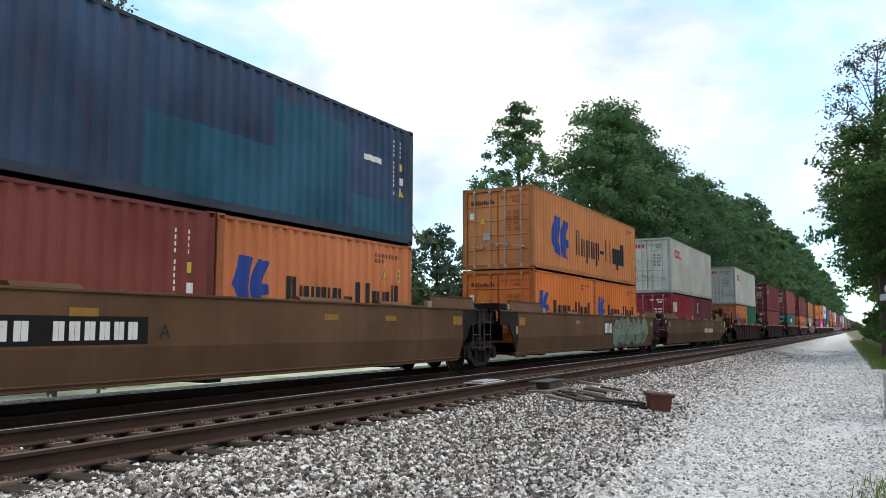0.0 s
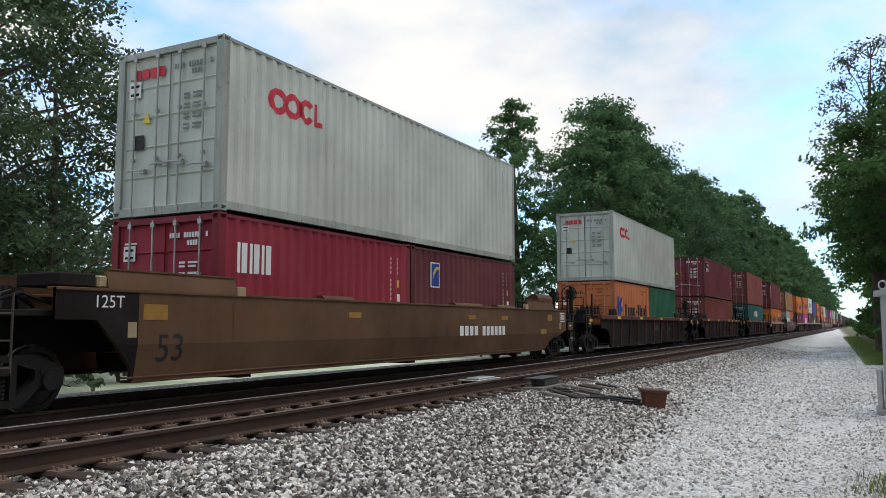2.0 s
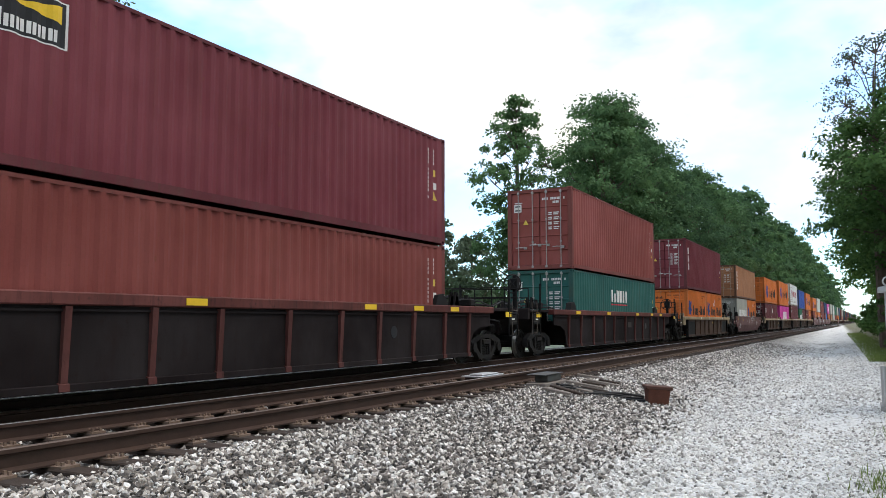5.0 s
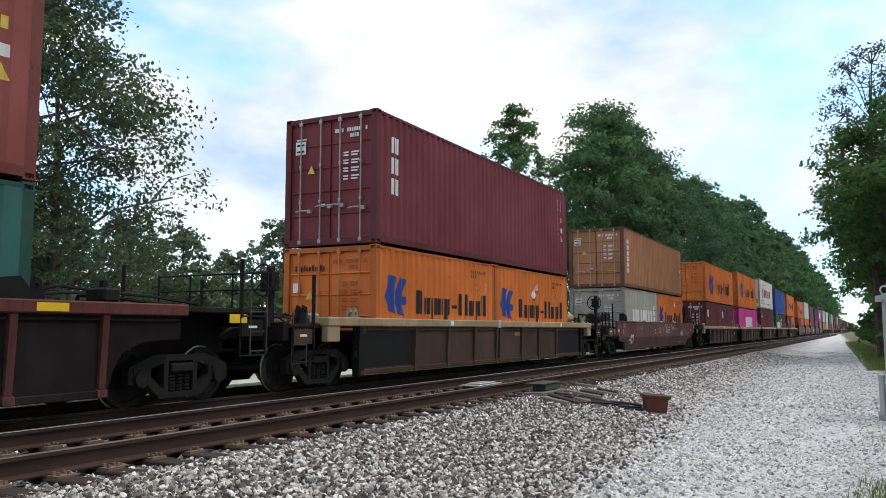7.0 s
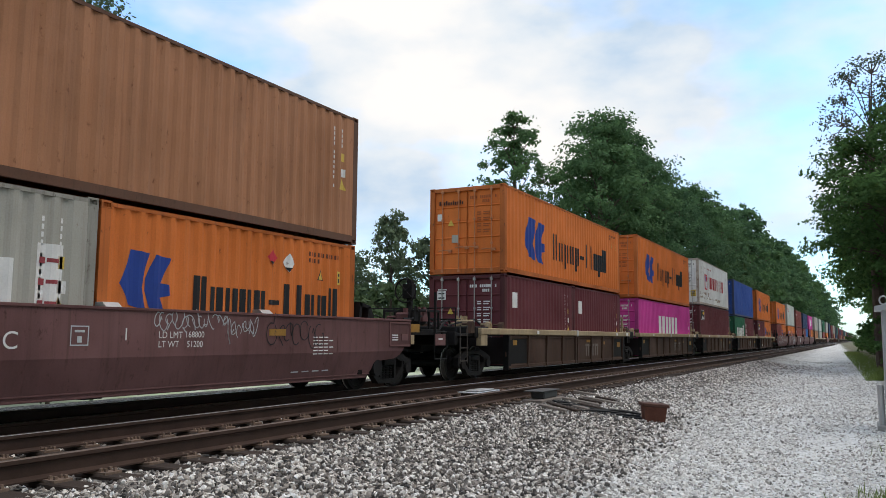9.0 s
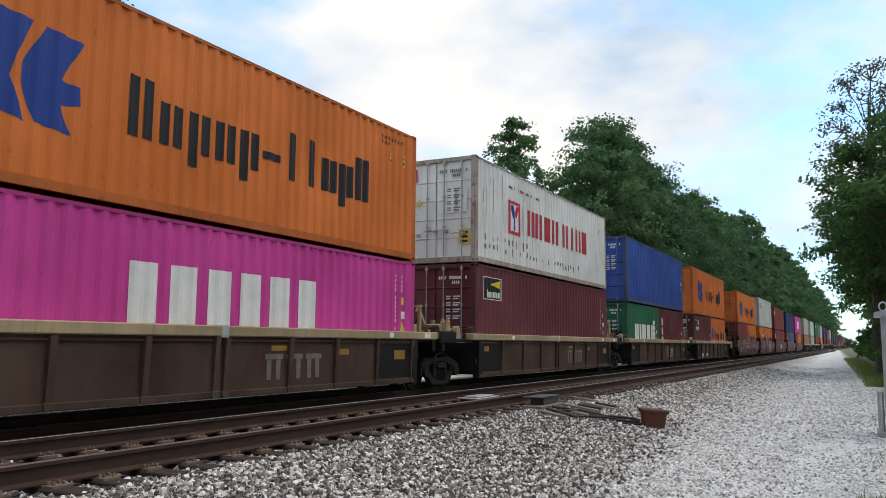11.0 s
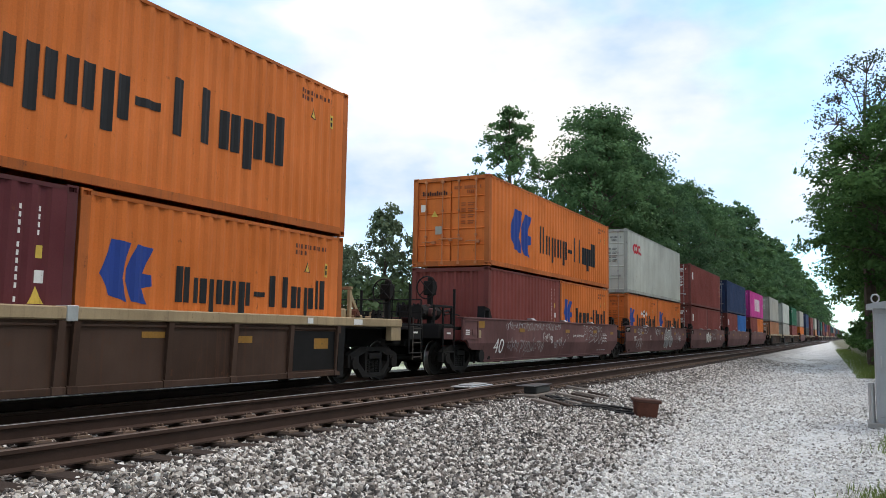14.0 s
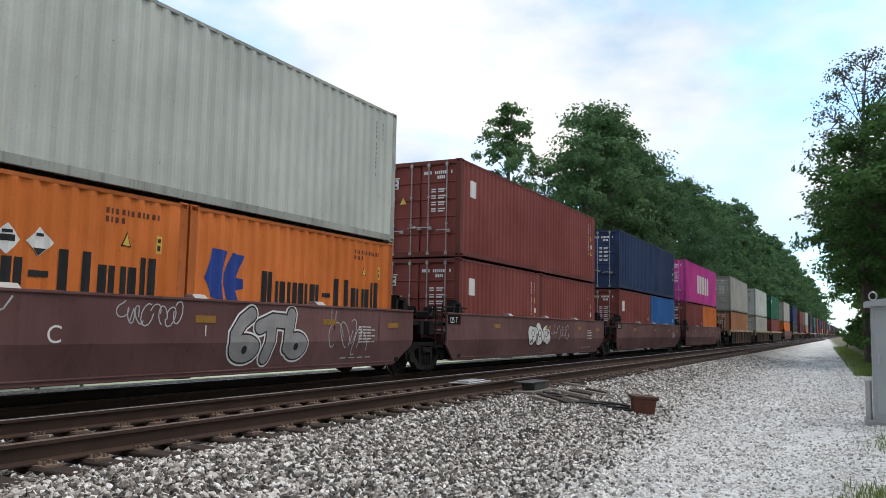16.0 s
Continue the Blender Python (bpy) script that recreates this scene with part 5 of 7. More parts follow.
def bubble_letters(car, y0, z0, w, h, r):
    """Three fat sprayed letters: pale halo, dark outline, silver fill."""
    n = 20
    def bowl(cy, cz, ry, rz, grow):
        return [(cy + (ry + grow) * math.cos(2 * math.pi * k / n), cz + (rz + grow) * math.sin(2 * math.pi * k / n)) for k in range(n)]
    strokes = [((0.26, 0.95), (0.16, 0.8), (0.08, 0.55), (0.08, 0.32)), ((0.36, 0.7), (0.52, 0.84), (0.68, 0.82)), ((0.51, 0.8), (0.5, 0.45), (0.46, 0.1)), ((0.76, 0.97), (0.73, 0.6), (0.72, 0.3))]
    bowls = [(0.2, 0.28, 0.17, 0.27), (0.84, 0.32, 0.15, 0.28)]
    for grow, material, x, label in ((0.06, WHITE, 0.034, "pale sprayed halo"), (0.028, BLACK, 0.0375, "black sprayed outline"), (0.0, SILVER, 0.041, "silver sprayed letter")):
        for i, p in enumerate(strokes):
            car_bars(car, [thick_line([(y0 + a * w, z0 + b * h) for a, b in p], r + grow)], material, label, HALF + x + 0.0005 * i, "graffiti")
        for i, (a, b, c, d) in enumerate(bowls):
            car_bars(car, [bowl(y0 + a * w, z0 + b * h, c * w, d * h, grow)], material, label, HALF + x + 0.0005 * (4 + i), "graffiti")
    for a, b, c, d in bowls:
        car_bars(car, [bowl(y0 + a * w, z0 + (b - 0.02) * h, 0.03 * w, 0.08 * h, 0.0)], BLACK, "black letter eye", HALF + 0.045, "graffiti")


def tag_scribble(car, y0, y1, z0, z1, material, seed, loops=7, pen=0.009):
    """A scrawled signature: looping strokes drawn with a narrow pen."""
    rng = random.Random(seed)
    lines, w = [], (y1 - y0) / loops
    for i in range(loops):
        cy, cz, ry, rz = y0 + w * (i + 0.5), (z0 + z1) / 2 + rng.uniform(-0.15, 0.15) * (z1 - z0), w * rng.uniform(0.35, 0.75), (z1 - z0) * rng.uniform(0.22, 0.48)
        p0, turn, skew = rng.uniform(0, 6.3), rng.choice((-1, 1)) * rng.uniform(2.5, 6.0), rng.uniform(-0.5, 0.5)
        pts = [Vector((cy + ry * math.cos(p0 + turn * k / 9) + skew * rz * math.sin(p0 + turn * k / 9), cz + rz * math.sin(p0 + turn * k / 9))) for k in range(10)]
        if rng.random() < 0.7:
            pts.append(pts[-1] + Vector((rng.uniform(-0.5, 0.9) * w, rng.uniform(-0.5, 0.5) * (z1 - z0))))
        for a, b in zip(pts, pts[1:]):
            d = (b - a).normalized()
            q = Vector((-d.y, d.x)) * pen
            lines.append([tuple(a - q), tuple(b - q), tuple(b + q), tuple(a + q)])
    car_bars(car, lines, material, "scrawled spray tag", HALF + 0.036, "graffiti")


def outlined(car, strokes, y0, z0, w, h, material, pen=0.009):
    """Sprayed outline drawing from open lines on a unit square."""
    lines = []
    for path in strokes:
        pts = [Vector((y0 + a * w, z0 + b * h)) for a, b in path]
        for a, b in zip(pts, pts[1:]):
            d = (b - a).normalized()
            q, e = Vector((-d.y, d.x)) * pen, d * pen
            lines.append([tuple(a - q - e), tuple(b - q + e), tuple(b + q + e), tuple(a + q - e)])
    car_bars(car, lines, material, "sprayed outline letters", HALF + 0.036, "graffiti")

# ---- the train ----
STD, HIGH, L40, L20, BASE = 2.591, 2.896, 12.192, 6.058, 0.22
MOVING = []  # thing, place along the line at 0 s, height


def load(y, up, low):
    """Stacks one upper container on one long or two short lower ones."""
    tall = 0
    for i, (L, H, colour, design, label, doors) in enumerate(low):
        c = container(L, H, colour, design, label, doors, y < 345)
        MOVING.append((c, y + i * 6.1, BASE))
        tall = H
    L, H, colour, design, label, doors = up
    MOVING.append((container(L, H, colour, design, label, doors, y < 345), y, BASE + tall + 0.026))


def long40(colour, design, label, H=STD, doors=True):
    return (L40, H, colour, design, label, doors)


def short20(colour, design, label, doors=True):
    return (L20, STD, colour, design, label, doors)


HL40 = "orange steel container with blue emblem and black wordmark, double-stacked"
HL20 = "short orange steel container with blue emblem sunk in the well car"
TAN, DARK = "tan-brown smooth-sided well car with worn paint", "sooty ribbed well car with red-oxide top chord and yellow plates"
BUFF, PLUM = "grimy brown ribbed well car with buff top chord", "faded maroon smooth-sided well car with sprayed graffiti"

STACKS = [
    (3.21, "tan", long40("slate", "plain", "streaked dark blue steel container, patched paint"), [short20("brick", "plain", "short red-brown steel container"), short20("fadedorange", "hl20", "short faded orange container with blue emblem")]),
    (22.77, "tan", long40("sunorange", "hl40", "sun-faded orange steel container with blue emblem, double-stacked"), [short20("orange", "hl20", HL20), short20("orange", "hl20", HL20)]),
    (41.98, "tan", long40("grey", "oocl", "pale grey-green container with red ringed emblem", HIGH), [short20("red", "cai", "short crimson steel container with white wordmark"), short20("wine", "badge20", "short maroon container with small blue badge")]),
    (64.73, "dark", long40("grey", "oocl", "pale grey-green container with red ringed emblem", HIGH), [short20("fadedorange", "hl20", "short faded orange container with blue emblem"), short20("green", "plain", "short dark green steel container")]),
    (86.13, "dark", long40("maroon", "beacon", "maroon steel container with black badge"), [long40("brick", "plain", "red-brown steel container in the well")]),
    (107.86, "dark", long40("fadedbrick", "plain", "faded red-brown high container", HIGH), [long40("teal", "capital", "teal green container with white wordmark")]),
    (127.85, "buff_single", long40("maroon", "tex", "dark maroon container with upright white wordmark", HIGH), [short20("orange", "hl20", HL20), short20("orange", "hl20", HL20)]),
    (147.44, "plum_single", long40("rustbrown", "triton", "rust-brown container with upright white wordmark"), [short20("stone", "uasc_grey", "short grey container with white wordmark"), short20("orange", "hl20", HL20)]),
    (167.18, "buff", long40("orange", "hl40", HL40), [short20("wine", "badge", "short maroon steel container"), short20("wine", "badge", "short maroon steel container")]),
    (182.37, "buff", long40("orange", "hl40", HL40, HIGH), [long40("pink", "one", "magenta pink container with white wordmark")]),
    (197.79, "buff", long40("whitegrey", "ym", "rust-streaked white container with red wordmark", HIGH), [long40("wine", "beacon", "maroon steel container with black badge", HIGH)]),
    (213.12, "buff", long40("blue", "plain", "bright blue steel container, scuffed", HIGH), [short20("green", "uasc", "short green container with white wordmark"), short20("wine", "tex", "short maroon container with upright wordmark")]),
    (228.51, "buff", long40("orange", "hl40", HL40, HIGH), [short20("wine", "beacon", "short maroon container with black badge"), short20("orange", "hl20", HL20)]),
    (247.77, "plum", long40("orange", "hl40", HL40), [short20("brick", "plain", "short red-brown container, blind end leading", False), short20("orange", "hl20", HL20)]),
    (263.01, "plum", long40("grey", "oocl", "pale grey-green container with red ringed emblem", HIGH), [short20("orange", "hl20", HL20), short20("orange", "hl20", HL20)]),
    (278.55, "plum", long40("brick", "badge", "faded red-brown container with scuffed side"), [short20("brick", "badge", "short red-brown steel container"), short20("brick", "plain", "short red-brown steel container")]),
    (294.4, "plum", long40("navy", "plain", "dark navy blue steel container"), [short20("brick", "badge", "short red-brown steel container"), short20("royal", "plain", "short royal blue steel container")]),
    (310.1, "plum", long40("pink", "one", "magenta pink container with white wordmark"), [short20("brick", "plain", "short red-brown steel container"), short20("orange", "plain", "short plain orange container")]),
    (330.2, "buff_single", long40("stone", "plain", "plain grey steel container", HIGH), [long40("rustbrown", "plain", "weathered rust-brown steel container")]),
    (349.5, "buff_single", long40("grey", "plain", "pale grey steel container", HIGH), [long40("stone", "plain", "plain grey steel container")]),
    (367.5, "buff_single", long40("green", "badge", "bright green steel container", HIGH), [long40("brick", "plain", "faded red-brown steel container")]),
    (388.0, "plum_single", long40("stone", "plain", "plain grey steel container", HIGH), [long40("orange", "plain", "plain orange steel container")]),
]
more = random.Random(12)
y_far = 408.0
for _up in "navy brick stone black teal brick navy maroon brick black teal navy stone brick black navy teal maroon brick black navy teal maroon brick black navy".split():
    STACKS.append((y_far, "buff_single" if len(STACKS) % 3 else "dark_far", long40(_up, "plain", "far %s steel container" % {"stone": "grey", "brick": "red-brown"}.get(_up, _up), HIGH if more.random() < 0.6 else STD),
                   [long40(more.choice(("brick", "wine", "rustbrown", "navy", "black")), "plain", "lower steel container of a far stack")]))
    y_far += 20.3


DARK_RIBS = (-0.98, 0.32, 1.76, 3.14, 4.45, 6.1, 7.65, 9.0, 10.4, 11.86, 13.15)
BUFF_RIBS = (-0.05, 1.38, 2.95, 4.42, 5.78, 6.0, 7.58, 8.95, 10.38, 11.8)
SINGLE_RIBS = (-0.75, 1.38, 2.95, 4.42, 5.78, 6.0, 7.58, 8.95, 10.5, 12.95)
TAN_CUT = [(0, 1.08), (0.62, 1.08), (1.22, 0.42), (1.26, 0.22)]
PLUM_CUT = [(0, 0.78), (0.26, 0.78), (0.42, 0.62), (0.62, 0.54), (1.32, 0.5), (1.42, 0.36), (1.58, 0.18)]


def dress(i, make, *args):
    """Adds deck gear to the cars that pass near."""
    if i < 18:
        make(*args)


def make_car(i, style):
    if style == "tan":
        last = i == 2
        b = 16.2 if last else 15.1
        rear = [(0, 0.82), (0.25, 0.78), (0.7, 0.65), (1.3, 0.58), (1.8, 0.3), (1.9, 0.22)] if last else [(0, 1.08), (0.3, 1.08), (0.72, 0.5), (0.82, 0.22)]
        car = smooth_car("tan", -2.97, b, [-3.55] + ([15.85] if last else []), TAN, TAN_CUT, rear, 1.48, 0.22, reflect=((3.4, 1.2), (8.7, 1.2), (10.8, 1.2)),
                         hoods=((2.6, 1.0), (8.0, 1.6), (10.6, 1.2)), wings=((-2.2, 2.45), (12.75, 2.25)), seams=(0.22, 12.3),
                         lean=0.085, dark_ends=((-3.0, -1.68),) if last else ((-3.0, -1.68), (14.38, 15.2)))
        end_deck(car, -0.3, -4.0, 1.2, DARK_STEEL, -1, False)
        end_deck(car, 12.45, 17.2 if last else 15.5, 1.2, DARK_STEEL, 1, last)
        for y0, y1, z0, z1 in ((-1.6, -1.16, 1.08, 1.3), (13.85, 14.3, 1.08, 1.28)) if not last else ((-1.6, -1.16, 1.08, 1.3), (14.42, 14.82, 1.13, 1.33), (13.79, 14.3, 0.72, 0.88)):
            car_bars(car, [rect(y0, y1, z0, z1)], FADED_YELLOW, "faded orange patch", HALF + 0.036)
        car_bars(car, [rect(-1.86, -1.71, 0.84, 1.05)], CHORD["brown"], "pale square label", HALF + 0.04)
        part("valve_cover", boxes((0.5, 1.34, -2.9, -2.35, 1.5, 1.68), bevel=0.02), SIDE["dark"], car, "dark valve cover")
        part("valve_lid", boxes((0.75, 1.36, -2.33, -1.98, 1.5, 1.66), bevel=0.02), CHORD["brown"], car, "buff valve lid")
        deck_clutter(car, -3.9, -2.6, 1.2, i)
        if last:
            coupler(car, 17.2, 1)
            bm = bmesh.new()
            tube(bm, [(0.85, 14.55, 1.8), (0.85, 14.62, 1.8), (0.85, 15.78, 1.8), (0.85, 15.86, 1.8)], 0.2, 14)
            for y in (14.8, 15.6):
                box(bm, 0.7, 1.0, y, y + 0.06, 1.2, 1.65)
            part("air_tank", bm, SIDE["tan"], car, "round brown air reservoir")
            deck_clutter(car, 16.3, 17.1, 1.2, 31)
            brake_wheel(car, 16.95, 1.2)
            side_step(car, 16.4, 1.12, SIDE["tan"], 1)
            car_bars(car, [rect(15.58, 16.02, 1.1, 1.13), rect(15.58, 16.02, 1.37, 1.4), rect(15.58, 15.61, 1.13, 1.37), rect(15.99, 16.02, 1.13, 1.37)] + [rect(15.65 + 0.08 * q, 15.7 + 0.08 * q, 1.16, 1.34) for q in range(4)], WHITE, "white boxed bars", HALF + 0.036)
            car_bars(car, [rect(15.5, 15.69, 0.87, 1.07)], CHORD["brown"], "pale square label", HALF + 0.036)
        return car
    if style in ("dark", "dark_far"):
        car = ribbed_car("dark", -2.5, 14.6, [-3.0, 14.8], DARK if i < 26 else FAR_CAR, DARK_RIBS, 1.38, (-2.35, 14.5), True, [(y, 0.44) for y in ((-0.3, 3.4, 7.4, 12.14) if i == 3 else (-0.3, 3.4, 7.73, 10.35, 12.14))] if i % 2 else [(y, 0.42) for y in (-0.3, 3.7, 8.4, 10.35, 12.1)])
        for a, b, out in ((-0.15, -4.3, -1), (12.3, 16.5, 1)):
            end_deck(car, a, b, 1.36, SIDE["dark"], out)
            coupler(car, b, out)
            dress(i, deck_clutter, car, min(a, b) + 0.3, max(a, b) - 0.3, 1.4, i * 2 + out)
            dress(i, side_step, car, b - 0.75 if out > 0 else b + 0.15, 1.2, DARK_STEEL, out)
        dress(i, brake_wheel, car, -3.9, 1.36)
        add_hose(car, 16.4, 0.9, 1)
        for s in (-1, 1):
            x = s * 1.2
            for y in (-0.2, 11.9):
                bm = bmesh.new()
                prism(bm, [(y - 0.3, 1.39), (y + 0.3, 1.39), (y + 0.26, 1.5), (y + 0.1, 1.66), (y - 0.2, 1.62)], 0, x - 0.1, x + 0.1)
                part("corner_stop", bm, DARK_STEEL, car, "dark container stop")
            for y in (-3.9, 15.5):
                part("end_plate", boxes((*sorted((x * 1.145, x * 1.15)), y, y + 0.4, 1.12, 1.26)), YELLOW, car, "yellow reflective plate")
            # black disc laid flat on the side; the hole's darkness is only colour
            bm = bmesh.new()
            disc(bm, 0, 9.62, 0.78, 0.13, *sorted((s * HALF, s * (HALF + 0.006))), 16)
            part("drain_plate", bm, BLACK, car, "flat black disc in place of a hole")
        return car
    if style == "buff_single":
        car = ribbed_car("brown", -1.95, 14.17, [-1.75, 13.95], BUFF if i < 26 else FAR_CAR, SINGLE_RIBS, 1.25, (-0.8, 13.0), None, ((3.0, 0.16), (10.8, 0.16)), ((7.1, 0.84, 0.42, 0.1),))
        for a, b, out in ((-0.3, -3.0, -1), (12.5, 15.6, 1)):
            end_deck(car, a, b, 1.12, DARK_STEEL, out, False)
            coupler(car, b, out)
            dress(i, deck_clutter, car, min(a, b) + 0.2, max(a, b) - 0.2, 1.12, i * 3 + out, CHORD["brown"])
            dress(i, side_step, car, b - 0.7 if out > 0 else b + 0.1, 1.05, SIDE["brown"], out)
        dress(i, brake_wheel, car, -2.7, 1.12)
        bm = bmesh.new()
        tube(bm, [(0.9, 12.6, 1.44), (0.9, 13.3, 1.44)], 0.15, 12)
        tube(bm, [(0.9, 13.28, 1.44), (0.9, 13.4, 1.44)], 0.13, 12)
        part("air_tank", bm, CHORD["brown"], car, "buff air reservoir")
        return car
    if style == "buff":
        first, last = i == 8, i == 12
        car = ribbed_car("brown", -2.0 if first else -0.55, 14.2 if last else 12.95, [-1.7] + ([13.6] if last else []), BUFF, BUFF_RIBS, 1.24, (-0.1, 11.9), None,
                         ((10.8, 0.16), (12.3, 0.3), (2.0, 0.16)), ((11.1, 0.64, 0.44, 0.19), (9.04, 0.76, 0.36, 0.11), (7.1, 0.84, 0.42, 0.09), (0.25, 0.78, 0.3, 0.14)))
        end_deck(car, -0.4, -3.2 if first else -1.95, 1.1, DARK_STEEL, -1, first, first)
        end_deck(car, 12.0, 15.3 if last else 13.0, 1.1, DARK_STEEL, 1, last, last)
        if first:
            coupler(car, -3.2, -1)
        if last:
            coupler(car, 15.3, 1)
            deck_clutter(car, 13.1, 15.0, 1.1, 77, CHORD["brown"])
            brake_wheel(car, 14.8, 1.1)
            side_step(car, 14.6, 1.1, DARK_STEEL, 1)
        # the shared bearing between two units
        part("bearing_cover", boxes((-1.3, 1.33, -2.15, -1.3, 0.98, 1.28), bevel=0.03), DARK_STEEL, car, "black bearing cover")
        add_hose(car, -1.5, 1.3, -1)
        for x in (-1.2, 1.2):
            for y, m_ in ((-2.25, SIDE["brown"]), (-1.15, CHORD["brown"]), (12.6, JUNCTION), (-0.3, SIDE["brown"])):
                bm = bmesh.new()
                prism(bm, [(y - 0.12, 1.1), (y + 0.12, 1.1), (y + 0.1, 1.34), (y + 0.03, 1.42), (y - 0.05, 1.38)], 0, x - 0.04, x + 0.1)
                tube(bm, [(x - 0.2, y, 1.34), (x + 0.12, y, 1.34)], 0.03, 6)
                part("corner_stop", bm, m_, car, "worn container stop")
        deck_clutter(car, -2.3, -0.4, 1.26, i * 5, CHORD["brown"])
        deck_clutter(car, 12.1, 12.9, 1.12, i * 5 + 2, CHORD["brown"])
        for k in range(4):
            bm = bmesh.new()
            tube(bm, [(-0.9 + 0.5 * k, -2.3, 1.3), (-0.8 + 0.5 * k, -1.7, 1.55 - 0.05 * k), (-0.6 + 0.45 * k, -1.0, 1.48), (-0.5 + 0.4 * k, -0.4, 1.3)], 0.022, 5)
            part("brake_hose", bm, RUBBER, car, "black rubber brake hose")
        stand = part("brake_stand", boxes((0.84, 1.26, 12.42, 12.5, 1.8, 1.86), bevel=0.008), CHORD["brown"], car, "buff steel brake stand")
        for x in (0.86, 1.17):
            part("stand_post", boxes((x, x + 0.07, 12.42, 12.5, 1.1, 1.8), bevel=0.008), CHORD["brown"], stand)
        bm = bmesh.new()
        prism(bm, [(12.5, 1.72), (12.5, 1.6), (12.86, 1.12), (12.96, 1.12)], 0, 1.17, 1.23)
        part("stand_strut", bm, CHORD["brown"], stand)
        part("equipment_case", boxes((0.9, 1.3, 12.52, 12.82, 1.11, 1.3), bevel=0.02), CHORD["brown"], car, "buff equipment case")
        part("brake_box", boxes((0.75, 1.2, 12.03, 12.38, 1.12, 1.42), bevel=0.03), CHORD["brown"], car, "buff brake valve box")
        return car
    last, single, first = i == 17, style == "plum_single", i == 13 or style == "plum_single"
    a, b = -1.94 if first else -0.98, 14.13 if single else 12.85
    tail = [(0, 0.6), (0.5, 0.26), (0.62, 0.18)]
    car = smooth_car("maroon", a, b, [-1.5] + ([13.7] if last or single else []), PLUM, PLUM_CUT if first else tail, PLUM_CUT if single else tail, 1.36, 0.18,
                     reflect=((1.9, 1.06), (9.4, 1.06)) if single else ((1.9, 1.06), (6.13, 1.06), (9.4, 1.06), (11.75, 1.02)), hoods=((3.0, 0.26), (6.1, 0.26), (9.2, 0.26)), seams=(0.93, 11.4) if not first else (-1.02, 0.95, 11.4))
    end_deck(car, -0.3, -3.0 if first else a - 0.65, 1.12, DARK_STEEL, -1, False, False)
    end_deck(car, 12.45, 15.9 if single else 15.4 if last else b + 0.6, 1.12, DARK_STEEL, 1, False, False)
    for y, out, use in ((-3.0, -1, first), (15.9 if single else 15.4, 1, single or last)):
        if not use:
            continue
        coupler(car, y, out)
        side_step(car, y if out < 0 else y - 0.62, 1.09, SIDE["maroon"], out)
        brake_wheel(car, y - out * 0.6, 1.3)
        c = y - out * 0.45
        rack = part("reservoir_rack", boxes((0.1, 1.2, c - 0.5, c + 0.45, 1.12, 1.18), bevel=0.008), DARK_STEEL, car, "dark steel reservoir rack")
        for x in (0.15, 1.1):
            part("rack_rail", boxes((x, x + 0.05, c - 0.5, c + 0.5, 1.58, 1.64), bevel=0.008), DARK_STEEL, rack)
            for q in (c - 0.5, c - 0.02, c + 0.45):
                part("rack_post", boxes((x, x + 0.05, q, q + 0.05, 1.18, 1.58), bevel=0.008), DARK_STEEL, rack)
        bm = bmesh.new()
        tube(bm, [(0.65, c - 0.46, 1.46), (0.65, c - 0.4, 1.46), (0.65, c + 0.4, 1.46), (0.65, c + 0.46, 1.46)], 0.19, 12)
        part("air_tank", bm, BOGIE, car, "grimy dark air reservoir")
        deck_clutter(car, min(y, y - out * 1.6), max(y, y - out * 1.6), 1.36, i + 40, SIDE["maroon"])
        rim = -1.9 if out < 0 else b - 0.9
        for s in (-1, 1):
            x = s * (HALF + 0.03)
            part("plate_frame", boxes(*[(*sorted((x, x + s * 0.02)), *d) for d in ((rim, rim + 0.86, 1.28, 1.31), (rim, rim + 0.86, 0.8, 0.83), (rim, rim + 0.03, 0.83, 1.28), (rim + 0.83, rim + 0.86, 0.83, 1.28), (rim + 0.5, rim + 0.75, 0.92, 1.06))]), SIDE["maroon"], car, "raised plate frame")
            bm = bmesh.new()
            disc(bm, 0, a + 1.25 if out < 0 else b - 1.25, 0.36, 0.17, *sorted((x - s * 0.16, x - s * 0.04)), 12)
            part("jacking_pad", bm, DARK_STEEL, car, "rounded black jacking pad")
        car_bars(car, [rect(rim + 0.12, rim + 0.36, 1.02 - 0.05 * q, 1.045 - 0.05 * q) for q in range(3)], WHITE, "small white data lines", HALF + 0.036)
        car_bars(car, [rect(rim + 0.9, rim + 1.05, 0.84, 1.04)], CHORD["brown"], "pale square label", HALF + 0.04)
        car_bars(car, [rect(rim + 0.9, rim + 1.28, 1.1, 1.28)], FADED_YELLOW, "faded orange patch", HALF + 0.04)
    for s in (-1, 1):
        for y in (-0.25, 12.45):
            bm = bmesh.new()
            x = s * 1.2
            prism(bm, [(y - 0.22, 1.37), (y - 0.14, 1.37), (y - 0.1, 1.68), (y - 0.2, 1.68)], 0, x - 0.1, x + 0.1)
            prism(bm, [(y - 0.2, 1.62), (y + 0.18, 1.56), (y + 0.2, 1.62), (y - 0.2, 1.69)], 0, x - 0.1, x + 0.1)
            prism(bm, [(y + 0.1, 1.37), (y + 0.34, 1.37), (y + 0.2, 1.6), (y + 0.12, 1.6)], 0, x - 0.1, x + 0.1)
            part("corner_stop", bm, DARK_STEEL, car, "dark container stop")
